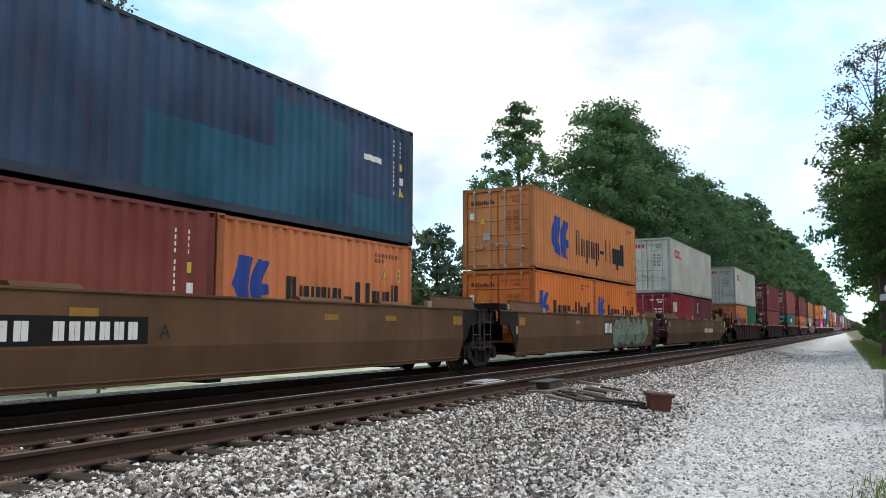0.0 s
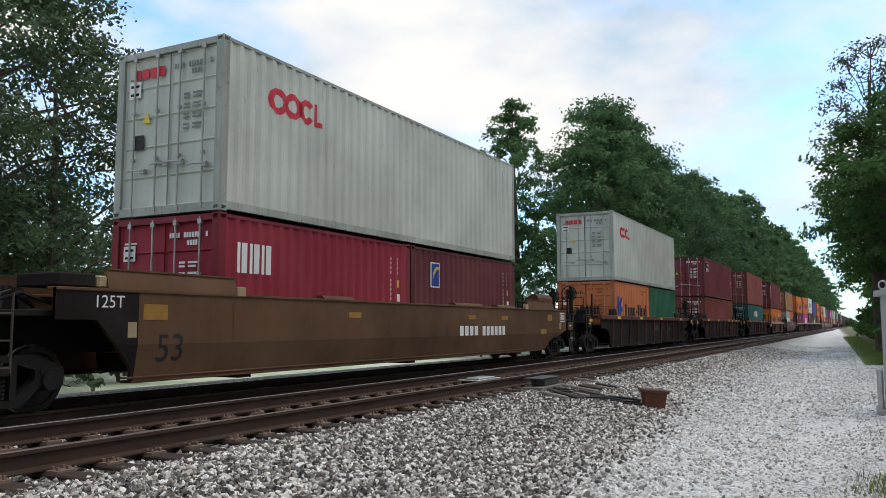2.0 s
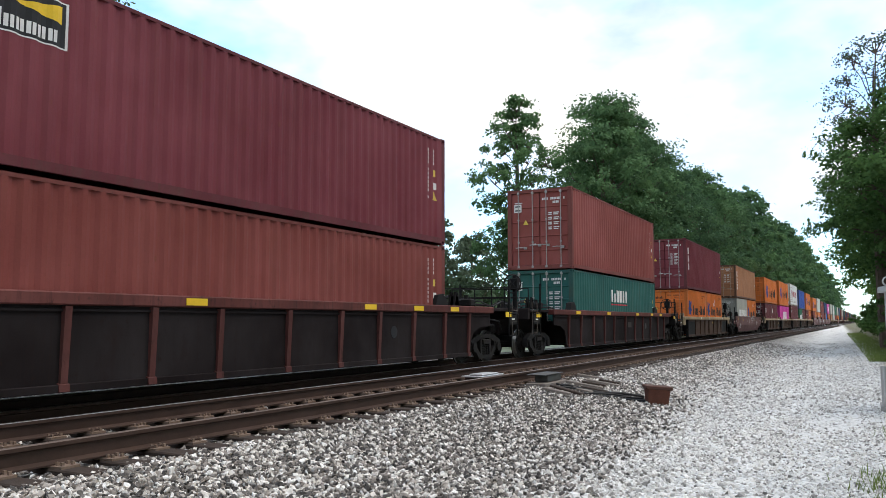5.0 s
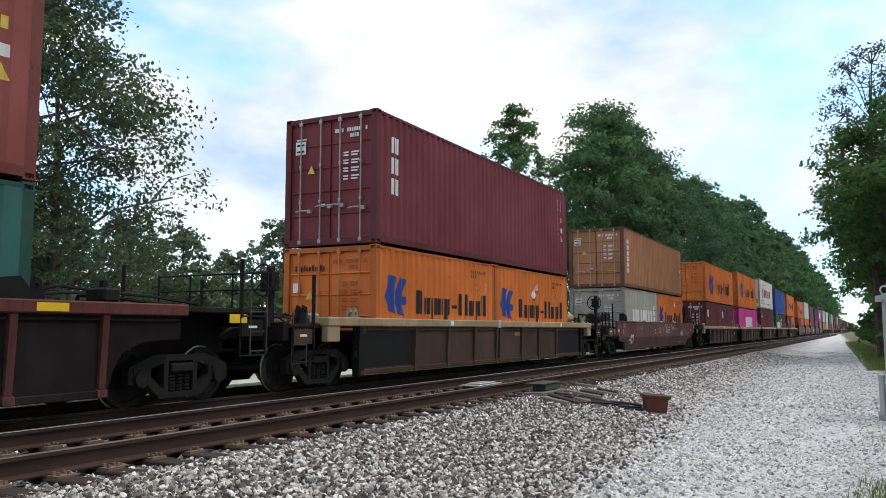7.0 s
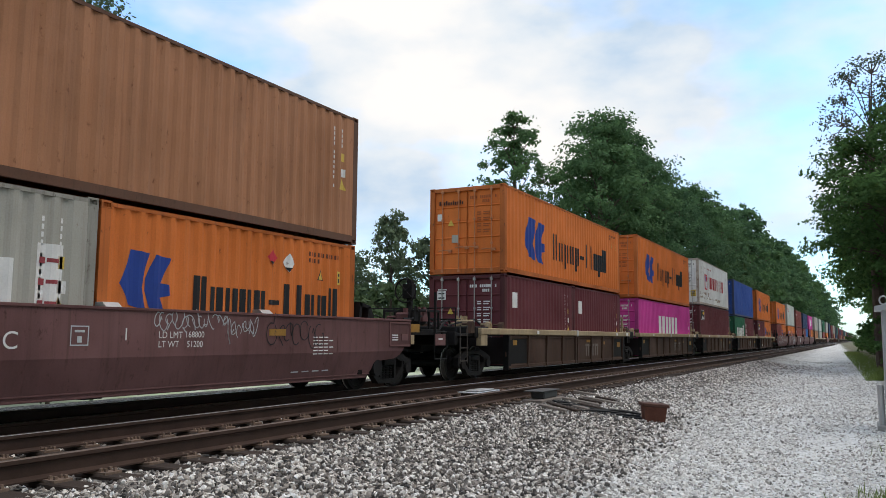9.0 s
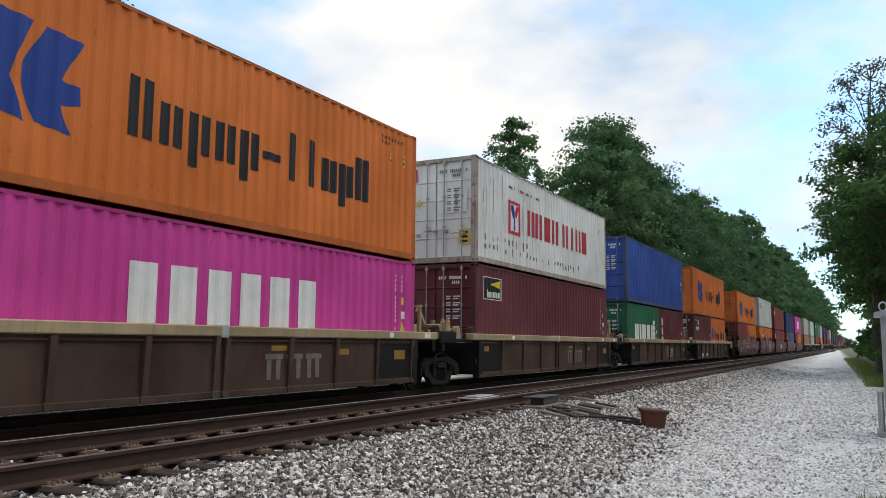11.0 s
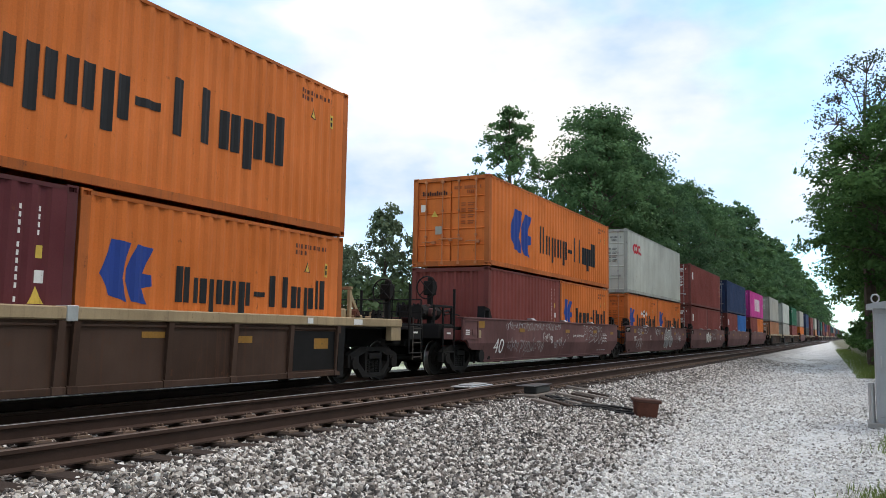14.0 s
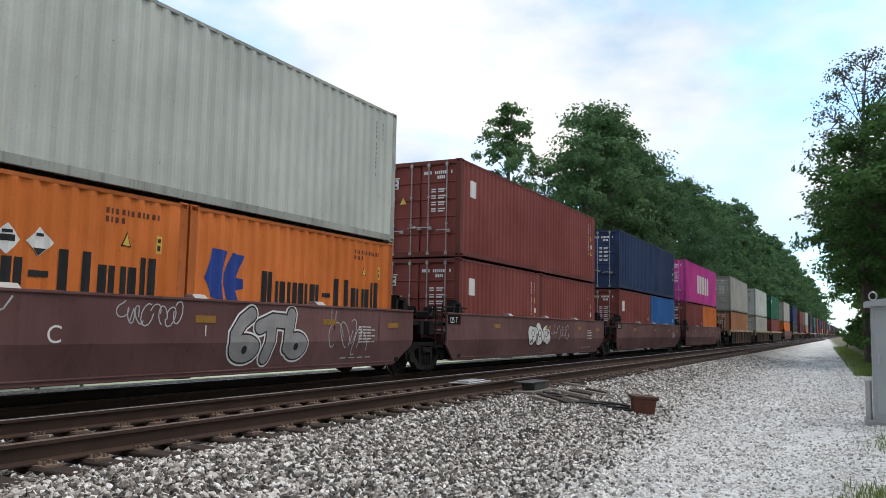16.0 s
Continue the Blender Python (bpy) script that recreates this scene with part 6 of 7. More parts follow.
        if not first and i < 18:
            bm = bmesh.new()
            x = s * 1.36
            for y in (-1.55, -1.2):
                tube(bm, [(x, y, 0.5), (x, y, 1.55)], 0.018, 5)
            for z in (0.55, 0.85, 1.15, 1.45):
                tube(bm, [(x, -1.55, z), (x, -1.2, z)], 0.016, 5)
            tube(bm, [(x, -1.2, 1.5), (x - s * 0.1, -0.3, 1.52), (x - s * 0.1, 0.4, 1.5)], 0.02, 5)
            part("ladder", bm, DARK_STEEL, car, "dark steel ladder")
            part("stencil_plate", boxes((*sorted((s * (HALF + 0.03), s * (HALF + 0.038))), -0.95, -0.25, 1.08, 1.31)), SIDE["dark"], car, "dark stencilled plate")
            deck_clutter(car, -1.4, -0.4, 1.2, i + 60) if s > 0 else None
    return car


CARS = []
for _i, (_y, _style, _up, _low) in enumerate(STACKS):
    _car = make_car(_i, _style)
    CARS.append(_car)
    MOVING.append((_car, _y, 0.0))
    load(_y, _up, _low)

# hazard diamonds on some lower containers
H20 = STD
PINK_LABEL = surface("faded_pink_label", (0.7, 0.4, 0.45), 0.6, 0, 0.2, 4, 40, 0.05)
_c = next(c for c, y, z in MOVING if abs(y - 263.01) < 0.01 and z == BASE and c.name.startswith("shipping"))
for _j in range(3):
    _y, _z = 2.72 + 0.44 * _j, 1.75
    part("hazard_diamond", decal([((_y - 0.19, _z), (_y, _z - 0.19), (_y + 0.19, _z), (_y, _z + 0.19))], L20, 0.008), WHITE, _c, "white hazard diamond")
    part("diamond_field", decal([((_y - 0.1, _z - 0.08), (_y, _z - 0.175), (_y + 0.1, _z - 0.08))] if _j == 2 else [((_y - 0.1, _z - 0.03), (_y + 0.1, _z - 0.03), (_y + 0.1, _z + 0.05), (_y - 0.1, _z + 0.05))], L20, 0.012), BLACK, _c, "black diamond print")
    part("diamond_field", decal([rect(_y - 0.06, _y + 0.06, _z + 0.07, _z + 0.11)], L20, 0.012), BLACK, _c)
for _stack, _k, _marks in ((127.85, 1, ((2.95, H20 - 0.74, 0.21, WHITE), (3.22, H20 - 0.52, 0.16, PINK_LABEL))), (147.44, 1, ((3.55, H20 - 0.46, 0.14, RED), (4.0, H20 - 0.52, 0.17, WHITE)))):
    _c = [c for c, y, z in MOVING if abs(y - _stack - 6.1 * _k) < 0.01 and z == BASE and c.name.startswith("shipping")][0]
    for _y, _z, _r, _m in _marks:
        part("hazard_diamond", decal([((_y - _r, _z), (_y, _z - _r), (_y + _r, _z), (_y, _z + _r))], L20, 0.008), _m, _c, "hazard diamond")
        part("diamond_field", decal([((_y - 0.5 * _r, _z - 0.5 * _r), (_y, _z - _r * 0.95), (_y + 0.5 * _r, _z - 0.5 * _r))], L20, 0.012), BLACK, _c, "black lower corner")

# repainted patches on the dark blue container at the head
_c = next(c for c, y, z in MOVING if abs(y - 3.21) < 0.01 and z > 2)
REPAINT = paint("teal_repair_paint", (0.009, 0.085, 0.14), 0.5, fade=0.3)
for _a, _b, _z0, _z1 in ((4.6, 7.4, 0.17, 1.3), (7.4, 9.7, 0.17, 2.2), (9.8, 12.0, 0.17, 0.85)):
    part("repainted_patch", decal([rect(_a, _b, _z0, _z1)], L40, 0.003), REPAINT, _c, "teal repainted patch")
part("word_bar", decal([rect(10.2, 10.9, 1.62, 1.74)], L40, 0.006), WHITE, _c)

# markings that set single cars apart
car_bars(CARS[0], word_bars(2.1, 2.9, 0.84, 1.08, "ttt", 0.3) + word_bars(3.15, 4.5, 0.84, 1.08, "tttttt", 0.3), WHITE, "white number bars", HALF + 0.038)
car_bars(CARS[0], [rect(1.9, 4.65, 0.78, 1.15)], DARK_STEEL, "dark repainted field", HALF + 0.033)
car_text(CARS[0], "A", 4.85, 0.85, 0.3, BLACK)
car_bars(CARS[1], [rect(6.6, 7.8, 0.72, 1.28)], BLACK, "black field", HALF + 0.033)
car_bars(CARS[1], word_bars(6.7, 7.7, 0.82, 1.18, "ttt"), WHITE, "white block marks", HALF + 0.037)
graffiti(CARS[1], 7.9, 13.2, 0.28, 1.42, TEAL_SPRAY, 3, 6)
car_bars(CARS[2], word_bars(8.18, 9.3, 0.74, 0.98, "tttt", 0.3) + word_bars(9.5, 11.06, 0.73, 0.97, "tttttt", 0.3), WHITE, "white number bars", HALF + 0.036)
car_text(CARS[2], "B", 7.45, 0.75, 0.3, BLACK)
car_text(CARS[2], "125T", -2.42, 1.24, 0.235, None, HALF + 0.042)
car_text(CARS[2], "53", -1.36, 0.5, 0.55, BLACK)
for _k in (7, 13):
    car_text(CARS[_k], "40", 0.05, 0.42, 0.57, None, HALF + 0.034, 1.25)
car_text(CARS[7], "LD LMT", 7.02, 0.96, 0.135)
car_text(CARS[7], "168800", 7.52, 0.97, 0.13)
car_text(CARS[7], "LT WT", 7.02, 0.83, 0.13)
car_text(CARS[7], "51200", 7.56, 0.83, 0.13)
car_text(CARS[7], "1", 6.4, 0.93, 0.24)
car_text(CARS[7], "C", 4.7, 0.83, 0.3)
car_text(CARS[13], "B", 4.62, 0.66, 0.36)
car_text(CARS[13], "1", 6.32, 0.8, 0.24)
car_text(CARS[13], "LD LMT 120,700 PER UNIT", 6.92, 0.86, 0.115)
outlined(CARS[13], [[(0.0, 1.0), (0.13, 1.0), (0.15, 0.6), (0.3, 0.62), (0.3, 0.95), (0.42, 0.95), (0.4, 0.1), (0.28, 0.1), (0.28, 0.4), (0.05, 0.42), (0.0, 1.0)]], 8.2, 0.72, 0.95, 0.56, GLAZE, 0.007)
outlined(CARS[13], [[(0.0, 0.85), (0.4, 1.0), (0.75, 0.85), (0.7, 0.6), (0.3, 0.4), (0.8, 0.42), (0.85, 0.2), (0.1, 0.0), (0.05, 0.25), (0.45, 0.62), (0.4, 0.78), (0.05, 0.65), (0.0, 0.85)]], 8.8, 0.66, 0.7, 0.6, GLAZE, 0.007)
outlined(CARS[13], [[(0.05, 1.0), (0.8, 0.95), (0.95, 0.25), (0.2, 0.0), (0.05, 1.0)], [(0.35, 0.7), (0.6, 0.7), (0.6, 0.4), (0.38, 0.36), (0.35, 0.7)]], 9.4, 0.66, 0.66, 0.6, GLAZE, 0.007)
outlined(CARS[13], [[(0.0, 1.0), (0.2, 1.0), (0.25, 0.7), (0.6, 0.98), (0.85, 0.9), (0.5, 0.55), (1.0, 0.1), (0.8, 0.0), (0.4, 0.35), (0.3, 0.02), (0.1, 0.05), (0.0, 1.0)]], 10.05, 0.6, 0.6, 0.66, GLAZE, 0.007)
car_text(CARS[14], "C", 3.64, 0.72, 0.32)
car_text(CARS[14], "1", 6.3, 0.8, 0.24)
for _k in (14, 15, 16):
    car_text(CARS[_k], "125 T", -0.9, 1.12, 0.2, None, HALF + 0.044)
car_bars(CARS[14], [rect(0.42, 0.89, 0.89, 0.91), rect(0.42, 0.89, 0.72, 0.74)] + [rect(0.47, 0.84, 0.77 + 0.035 * q, 0.785 + 0.035 * q) for q in range(3)], WHITE, "boxed white data lines", HALF + 0.036)
car_bars(CARS[14], [rect(0.44, 0.85, 1.06, 1.23)], FADED_YELLOW, "faded yellow patch", HALF + 0.034)
bubble_letters(CARS[14], 6.85, 0.36, 2.1, 0.84, 0.115)
graffiti(CARS[15], 4.6, 6.4, 0.4, 1.25, WHITE, 4, 3, None, True)
outlined(CARS[14], [[(0.0, 1.0), (0.35, 0.98)], [(0.18, 1.0), (0.14, 0.2)], [(0.0, 0.2), (0.3, 0.15)], [(0.7, 1.0), (0.42, 1.0), (0.4, 0.1)], [(0.42, 0.6), (0.6, 0.58)], [(1.0, 0.85), (0.9, 0.4), (0.65, 0.05)]], 2.16, 1.0, 1.0, 0.32, GLAZE, 0.012)
tag_scribble(CARS[14], 4.7, 5.85, 0.9, 1.3, GLAZE, 2, 8)
outlined(CARS[14], [[(0.16, 1.0), (0.0, 0.45), (0.24, 0.42)], [(0.2, 0.7), (0.17, 0.0)], [(0.3, 0.8), (0.4, 1.0), (0.48, 0.8), (0.3, 0.1), (0.52, 0.12)], [(0.62, 0.95), (0.55, 0.5), (0.6, 0.1), (0.72, 0.3), (0.72, 0.85), (0.62, 0.95)],
                     [(0.82, 1.0), (0.8, 0.0)], [(1.0, 0.9), (0.82, 0.5), (1.0, 0.2)]], 1.1, 0.95, 0.9, 0.3, GLAZE, 0.011)
tag_scribble(CARS[14], 0.98, 2.0, 0.35, 0.88, GLAZE, 15, 7, 0.011)
tag_scribble(CARS[14], 9.6, 10.9, 0.4, 1.2, GLAZE, 9, 6)
tag_scribble(CARS[13], 5.0, 6.1, 0.5, 0.85, GLAZE, 7, 8, 0.007)
tag_scribble(CARS[13], 0.9, 5.6, 1.06, 1.3, GLAZE, 21, 34, 0.006)
tag_scribble(CARS[13], 1.0, 4.0, 0.42, 0.78, GLAZE, 22, 22, 0.006)
tag_scribble(CARS[13], 3.95, 4.55, 0.72, 0.98, WHITE, 23, 5, 0.009)
tag_scribble(CARS[15], 6.6, 8.4, 0.7, 1.2, GLAZE, 24, 6)
tag_scribble(CARS[7], 6.94, 8.4, 1.08, 1.36, GLAZE, 10, 14, 0.007)
tag_scribble(CARS[7], 8.3, 9.1, 0.88, 1.33, GLAZE, 11, 8, 0.007)
car_bars(CARS[7], [rect(5.6, 5.87, 1.1, 1.115), rect(5.6, 5.87, 0.86, 0.875), rect(5.6, 5.615, 0.875, 1.1), rect(5.855, 5.87, 0.875, 1.1), rect(5.7, 5.77, 0.9, 0.98), rect(5.66, 5.81, 1.03, 1.06)], GLAZE, "small boxed mark", HALF + 0.036)
tag_scribble(CARS[7], 9.35, 10.9, 0.8, 1.28, BLACK, 12, 7)
for _k in (7, 13, 14, 15, 16):
    car_bars(CARS[_k], [rect(10.62 + 0.16 * w, 10.75 + 0.16 * w, 0.97 - 0.06 * q, 0.99 - 0.06 * q) for q in range(6) for w in range(3 + q % 2)], WHITE, "small white data lines", HALF + 0.035)
    car_bars(CARS[_k], [rect(10.1 + 0.3 * q, 10.3 + 0.3 * q, 0.36, 0.38) for q in range(4)], GLAZE, "faint pale data lines", HALF + 0.036)
for _k in (8, 9, 10, 11):  # three faded pale marks, each of upright blocks under a bar
    for _y in (6.95, 7.5, 8.05):
        car_bars(CARS[_k], [rect(_y, _y + 0.46, 0.7, 0.79), rect(_y + 0.04, _y + 0.16, 0.36, 0.695), rect(_y + 0.28, _y + 0.4, 0.36, 0.695)], BOX_FRAME["stone"] if _k == 11 else FAINT_MARK, "faded block marks", HALF + 0.008)
car_bars(CARS[3], [rect(6.45, 7.2, 0.72, 0.98)], PALE_GRIME, "pale worn patch", HALF + 0.006)
car_bars(CARS[5], [rect(6.6, 7.15, 0.74, 0.96)], PALE_GRIME, "pale worn patch", HALF + 0.006)
car_bars(CARS[12], word_bars(1.55, 2.3, 0.28, 0.46, "tttt", 0.3) + word_bars(2.9, 3.8, 0.28, 0.46, "tttttt", 0.3), WHITE, "faded number bars", HALF + 0.008)

# ---- trees and plants ----
def leaf_quads(centres, out, size, rng, loose=0.6):
    """Leaf shapes of four corners at the centres, facing roughly outwards and up from their clump."""
    n = len(centres)
    face = out + np.array((0, 0, 0.45)) + rng.normal(size=(n, 3)) * loose
    face /= np.linalg.norm(face, axis=1, keepdims=True)
    a = np.cross(face, rng.normal(size=(n, 3)))
    a /= np.linalg.norm(a, axis=1, keepdims=True)
    b = np.cross(face, a)
    s = size * rng.uniform(0.6, 1.35, (n, 1))
    v = np.stack([centres - a * s, centres + b * s * 0.6, centres + a * s, centres - b * s * 0.6], 1)
    return v.reshape(-1, 3), np.arange(4 * n).reshape(n, 4)


def tree_meshes(seed, height, radius, bare, lobes, clumps, leaves, leaf, airy=0.0, lean=(0, 0), slim=1.0):
    """A trunk with limbs, and a crown of leaf clumps gathered in uneven lobes."""
    rng = np.random.default_rng(seed)
    ctr = []
    for i in range(lobes):
        u = (i + rng.random()) / lobes
        z = height * (bare + (1 - bare) * (0.08 + 0.84 * u))
        reach = radius * (math.sin(math.pi * min(1, 0.16 + 0.82 * u)) ** 0.7) * rng.uniform(0.35, 0.95)
        t = i * 2.4 + rng.uniform(-0.6, 0.6)
        ctr.append((reach * math.cos(t) + lean[0] * u, reach * math.sin(t) + lean[1] * u, z, radius * rng.uniform(0.24, 0.42) * (1.15 - 0.5 * u) * slim))
    spots, limbs, outs = [], [], []
    per = max(1, clumps // lobes)
    for x, y, z, r in ctr:
        d = rng.normal(size=(per, 3))
        d /= np.linalg.norm(d, axis=1, keepdims=True)
        d[:, 2] = np.abs(d[:, 2]) * 0.9 - 0.25
        k = rng.uniform(0.62 - 0.2 * airy, 1.06, (per, 1))
        stray = rng.random(per) < 0.16
        k[stray] *= 1.24
        d[stray, 2] += 0.3
        c = np.array((x, y, z)) + d * k * r * np.array((1.15, 1.15, 0.85))
        spots.append(c)
        outs.append(d)
        limbs.append((x, y, z))
    spots = np.concatenate(spots)
    spread = radius * (0.048 + 0.02 * airy)
    cen = np.repeat(spots, leaves, 0) + rng.normal(size=(len(spots) * leaves, 3)) * spread * np.array((1, 1, 0.7))
    v, f = leaf_quads(cen, np.repeat(np.concatenate(outs), leaves, 0), leaf, rng, 0.6 + 0.3 * airy)
    crown = array_mesh("crown", v, f)
    bm = bmesh.new()
    top = height * 0.86
    bend = [Vector((0.25 * radius * 0.2 * math.sin(2 * q + seed), 0.2 * radius * 0.2 * math.cos(3 * q + seed), top * q)) for q in (0, 0.2, 0.4, 0.6, 0.8, 1.0)]
    tr = 0.022 * height
    tube(bm, [(0, 0, -0.6), *bend[1:]], tr, 8, 0.04)
    for x, y, z in limbs:
        q = max(0.12, min(0.85, (z - 0.35 * math.hypot(x, y) - 0.06 * height) / top))
        s = Vector((bend[0].lerp(bend[5], q).x, bend[0].lerp(bend[5], q).y, top * q))
        e = Vector((x, y, z))
        m = s.lerp(e, 0.5) + Vector((0, 0, 0.12 * (e - s).length))
        tube(bm, [s, m, e], tr * 0.34 * (1.1 - q), 5, 0.02)
        for _ in range(3 if leaf < 0.125 else 1):
            g = e + Vector(np.clip(rng.normal(size=3), -1.2, 1.2)) * radius * 0.15
            tube(bm, [m.lerp(e, 0.6), m.lerp(g, 0.7) + Vector((0, 0, 0.1)), g], tr * 0.12, 4, 0.012)
    return bm, crown


def make_tree(label, seed, height, radius, bare, lobes, clumps, leaves, leaf, material, **more):
    ob = thing("tree", label, "tree", "trees along the line")
    bm, crown = tree_meshes(seed, height, radius, bare, lobes, clumps, leaves, leaf, **more)
    part("trunk", bm, BARK, ob, "grey-brown bark")
    part("crown", crown, material, ob, "green leaf crown")
    return ob


def put(ob, x, y, turn, size=1.0, tall=1.0):
    ob.matrix_basis = Matrix.Translation((x, y, ground_z(x, y) - 0.05)) @ Matrix.Rotation(turn, 4, "Z") @ Matrix.Diagonal((size, size, size * tall, 1))
    return ob


def again(ob, x, y, turn, size=1.0, tall=1.0):
    c = copy_thing(ob, Matrix())
    return put(c, x, y, turn, size, tall)


def build_trees():
    rng = random.Random(4)
    words = ("leafy broad green tree in a dense row behind the train", "tall leafy green tree in a dense row behind the train", "full green tree with an uneven crown behind the train")
    oak = make_tree(words[0], 11, 18, 5.6, 0.1, 40, 900, 34, 0.128, LEAF)
    elm = make_tree(words[1], 12, 20, 5.2, 0.1, 40, 900, 34, 0.128, LEAF)
    ash = make_tree(words[2], 13, 19, 5.4, 0.1, 38, 880, 34, 0.128, LEAF)
    far = [make_tree(w, 51 + k, 19, 5.4, 0.06, 30, 440, 14, 0.27, LEAF) for k, w in enumerate(words)]
    slim = make_tree("slender dark green tree standing above its neighbours", 14, 17, 3.1, 0.2, 24, 420, 32, 0.115, LEAF, airy=0.5, slim=1.25)
    # wall of trees along the far side of the line
    put(slim, -21.4, 51.5, 0.4, 1.12, 0.98)
    put(oak, -17.2, 58.5, 0.3, 1.12, 0.98)
    put(elm, -20.3, 66, 2.0, 0.9, 1.05)
    put(ash, -17.4, 66, 1.2, 1.1, 0.98)
    again(ash, -21.2, 50.6, 3.2, 0.38, 1.4)
    again(elm, -18.3, 73, 1.0, 1.08, 0.95)
    again(oak, -17.4, 80, 2.5, 1.0, 1.0)
    again(ash, -18.0, 88, 4.0, 1.02, 1.0)
    again(elm, -17.2, 96, 5.0, 1.05, 1.0)
    y, i = 104.0, 0
    while y < 560:
        grow = 1.12 + 0.34 * min(1, (y - 104) / 110)
        if i < 3:
            put(far[i], -17.6, y, i, grow, 0.98)
        else:
            again(far[i % 3], -17.0 - rng.uniform(0, 2.5), y, rng.uniform(0, 6.3), grow * rng.uniform(0.92, 1.08), rng.uniform(0.9, 1.04))
        y += (8 if y < 160 else 11 if y < 300 else 22) * rng.uniform(0.85, 1.15)
        i += 1
    # far row across the field: degrees left of the line, distance, height, half width
    row = make_tree("distant rounded green tree across the field", 21, 14.0, 4.2, 0.03, 30, 560, 14, 0.2, LEAF_FIELD, slim=1.35)
    first = True
    for left, far_, high, wide in ((28.4, 66, 10.8, 3.2), (31.4, 64, 12.4, 2.9), (34.6, 68, 9.4, 3.3), (39.2, 66, 11.3, 3.3), (42.6, 70, 9.0, 3.0), (46, 58, 9.6, 3.0), (49.5, 66, 11.5, 3.6), (53, 62, 11, 3.6),
                                   (57, 66, 12.5, 4.0), (61, 64, 12, 4.0), (66, 66, 13, 4.2), (72, 64, 13, 4.2), (25.8, 74, 10.5, 3.4), (36.8, 76, 9.6, 3.6)):
        x, yy = -far_ * math.sin(radians(left)), far_ * math.cos(radians(left))
        args = (x, yy, rng.uniform(0, 6.3), wide / 4.2, high / 14.0 * 4.2 / wide)
        put(row, *args) if first else again(row, *args)
        first = False
    # near trees behind the train
    big = make_tree("large airy dark green tree with drooping boughs", 31, 18.5, 6.5, 0.1, 66, 1450, 48, 0.085, LEAF_DARK, airy=0.1, slim=0.76, lean=(0.7, 0.35))
    put(big, -25.6, 14.0, 0.6)
    mid = make_tree("smaller airy tree with dark small leaves", 32, 8.6, 3.3, 0.12, 26, 360, 34, 0.058, LEAF_DARK, airy=0.5)
    put(mid, -24.0, 17.2, 1.0, 1.35)
    again(mid, -27.5, 13.5, 2.2, 1.1)
    again(mid, -26.0, 22.5, 4.0, 0.72)
    again(mid, -22.0, 11.0, 3.0, 0.8)
    again(mid, -27.0, 18.5, 5.0, 0.95)
    again(mid, -29.5, 15.5, 0.4, 1.0)
    # edge of the line on the camera's side
    lush = make_tree("lush green tree overhanging the service track", 41, 14.5, 5.0, 0.22, 40, 960, 34, 0.118, LEAF_RIGHT)
    plain = make_tree("lush green tree beside the service track, row extended out of view", 45, 14.5, 5.0, 0.1, 30, 460, 20, 0.2, LEAF_RIGHT)
    put(lush, 2.9, 44, 0.2, 1.0, 0.9)
    again(lush, 3.0, 51, 2.0, 1.0, 0.86)
    again(lush, 3.3, 60, 4.0, 1.05, 0.84)
    put(plain, 5.0, 70, 1.0, 1.08, 0.9)
    # last six stand out of view, added to hold skylight off the train
    for x, yy, s in ((5.5, 81, 1.1), (5.8, 93, 1.12), (6.1, 107, 1.12), (6.4, 124, 1.15), (6.8, 146, 1.15), (7.1, 172, 1.15), (7.4, 205, 1.15), (6.8, 36, 0.95), (8, 28, 1.0), (9.5, 18, 1.1), (9.5, 8, 1.1), (9, -2, 1.1), (9.5, -12, 1.15), (9, -23, 1.1)):
        again(plain, x, yy, rng.uniform(0, 6.3), s, rng.uniform(0.92, 1.05))
    thin = make_tree("thin-leaved tall tree showing bare twigs", 42, 19, 3.6, 0.45, 30, 300, 16, 0.085, LEAF_THIN, airy=0.8)
    put(thin, 0.9, 47, 0.9, 0.9)
    bush = make_tree("low green roadside bush", 43, 2.6, 1.5, 0.02, 12, 150, 22, 0.075, LEAF_RIGHT)
    put(bush, 1.9, 33, 0)
    tagged(bush, category="bush", group="roadside bushes")
    for k in range(20):
        yy = 36 + k * 4.5
        again(bush, 2.3 - 0.018 * yy + rng.uniform(0, 0.9), yy, rng.uniform(0, 6.3), rng.uniform(0.8, 1.4))
    hedge = make_tree("dark green bush below the trees behind the train", 44, 3.6, 2.4, 0.02, 14, 130, 13, 0.15, LEAF_DARK)
    tagged(hedge, category="bush", group="bushes behind the train")
    put(hedge, -16.4, 62, 0)
    for k in range(26):
        again(hedge, -15.2 - rng.uniform(0, 1.2), 66 + k * 6, rng.uniform(0, 6.3), rng.uniform(0.9, 1.5))
    for x, yy in ((-23.5, 20), (-26, 25), (-30, 30), (-28, 18), (-33, 36), (-25, 29), (-21.5, 46), (-24, 42), (-36, 44), (-29, 47), (-42, 40), (-48, 30), (-33, 24), (-20.5, 15), (-30, 52), (-33, 50), (-36, 48), (-39, 46), (-42, 44), (-45, 41), (-27, 54)):
        again(hedge, x, yy, rng.uniform(0, 6.3), rng.uniform(0.85, 1.25) + (0.45 if math.hypot(x, yy) > 55 else 0))


build_trees()


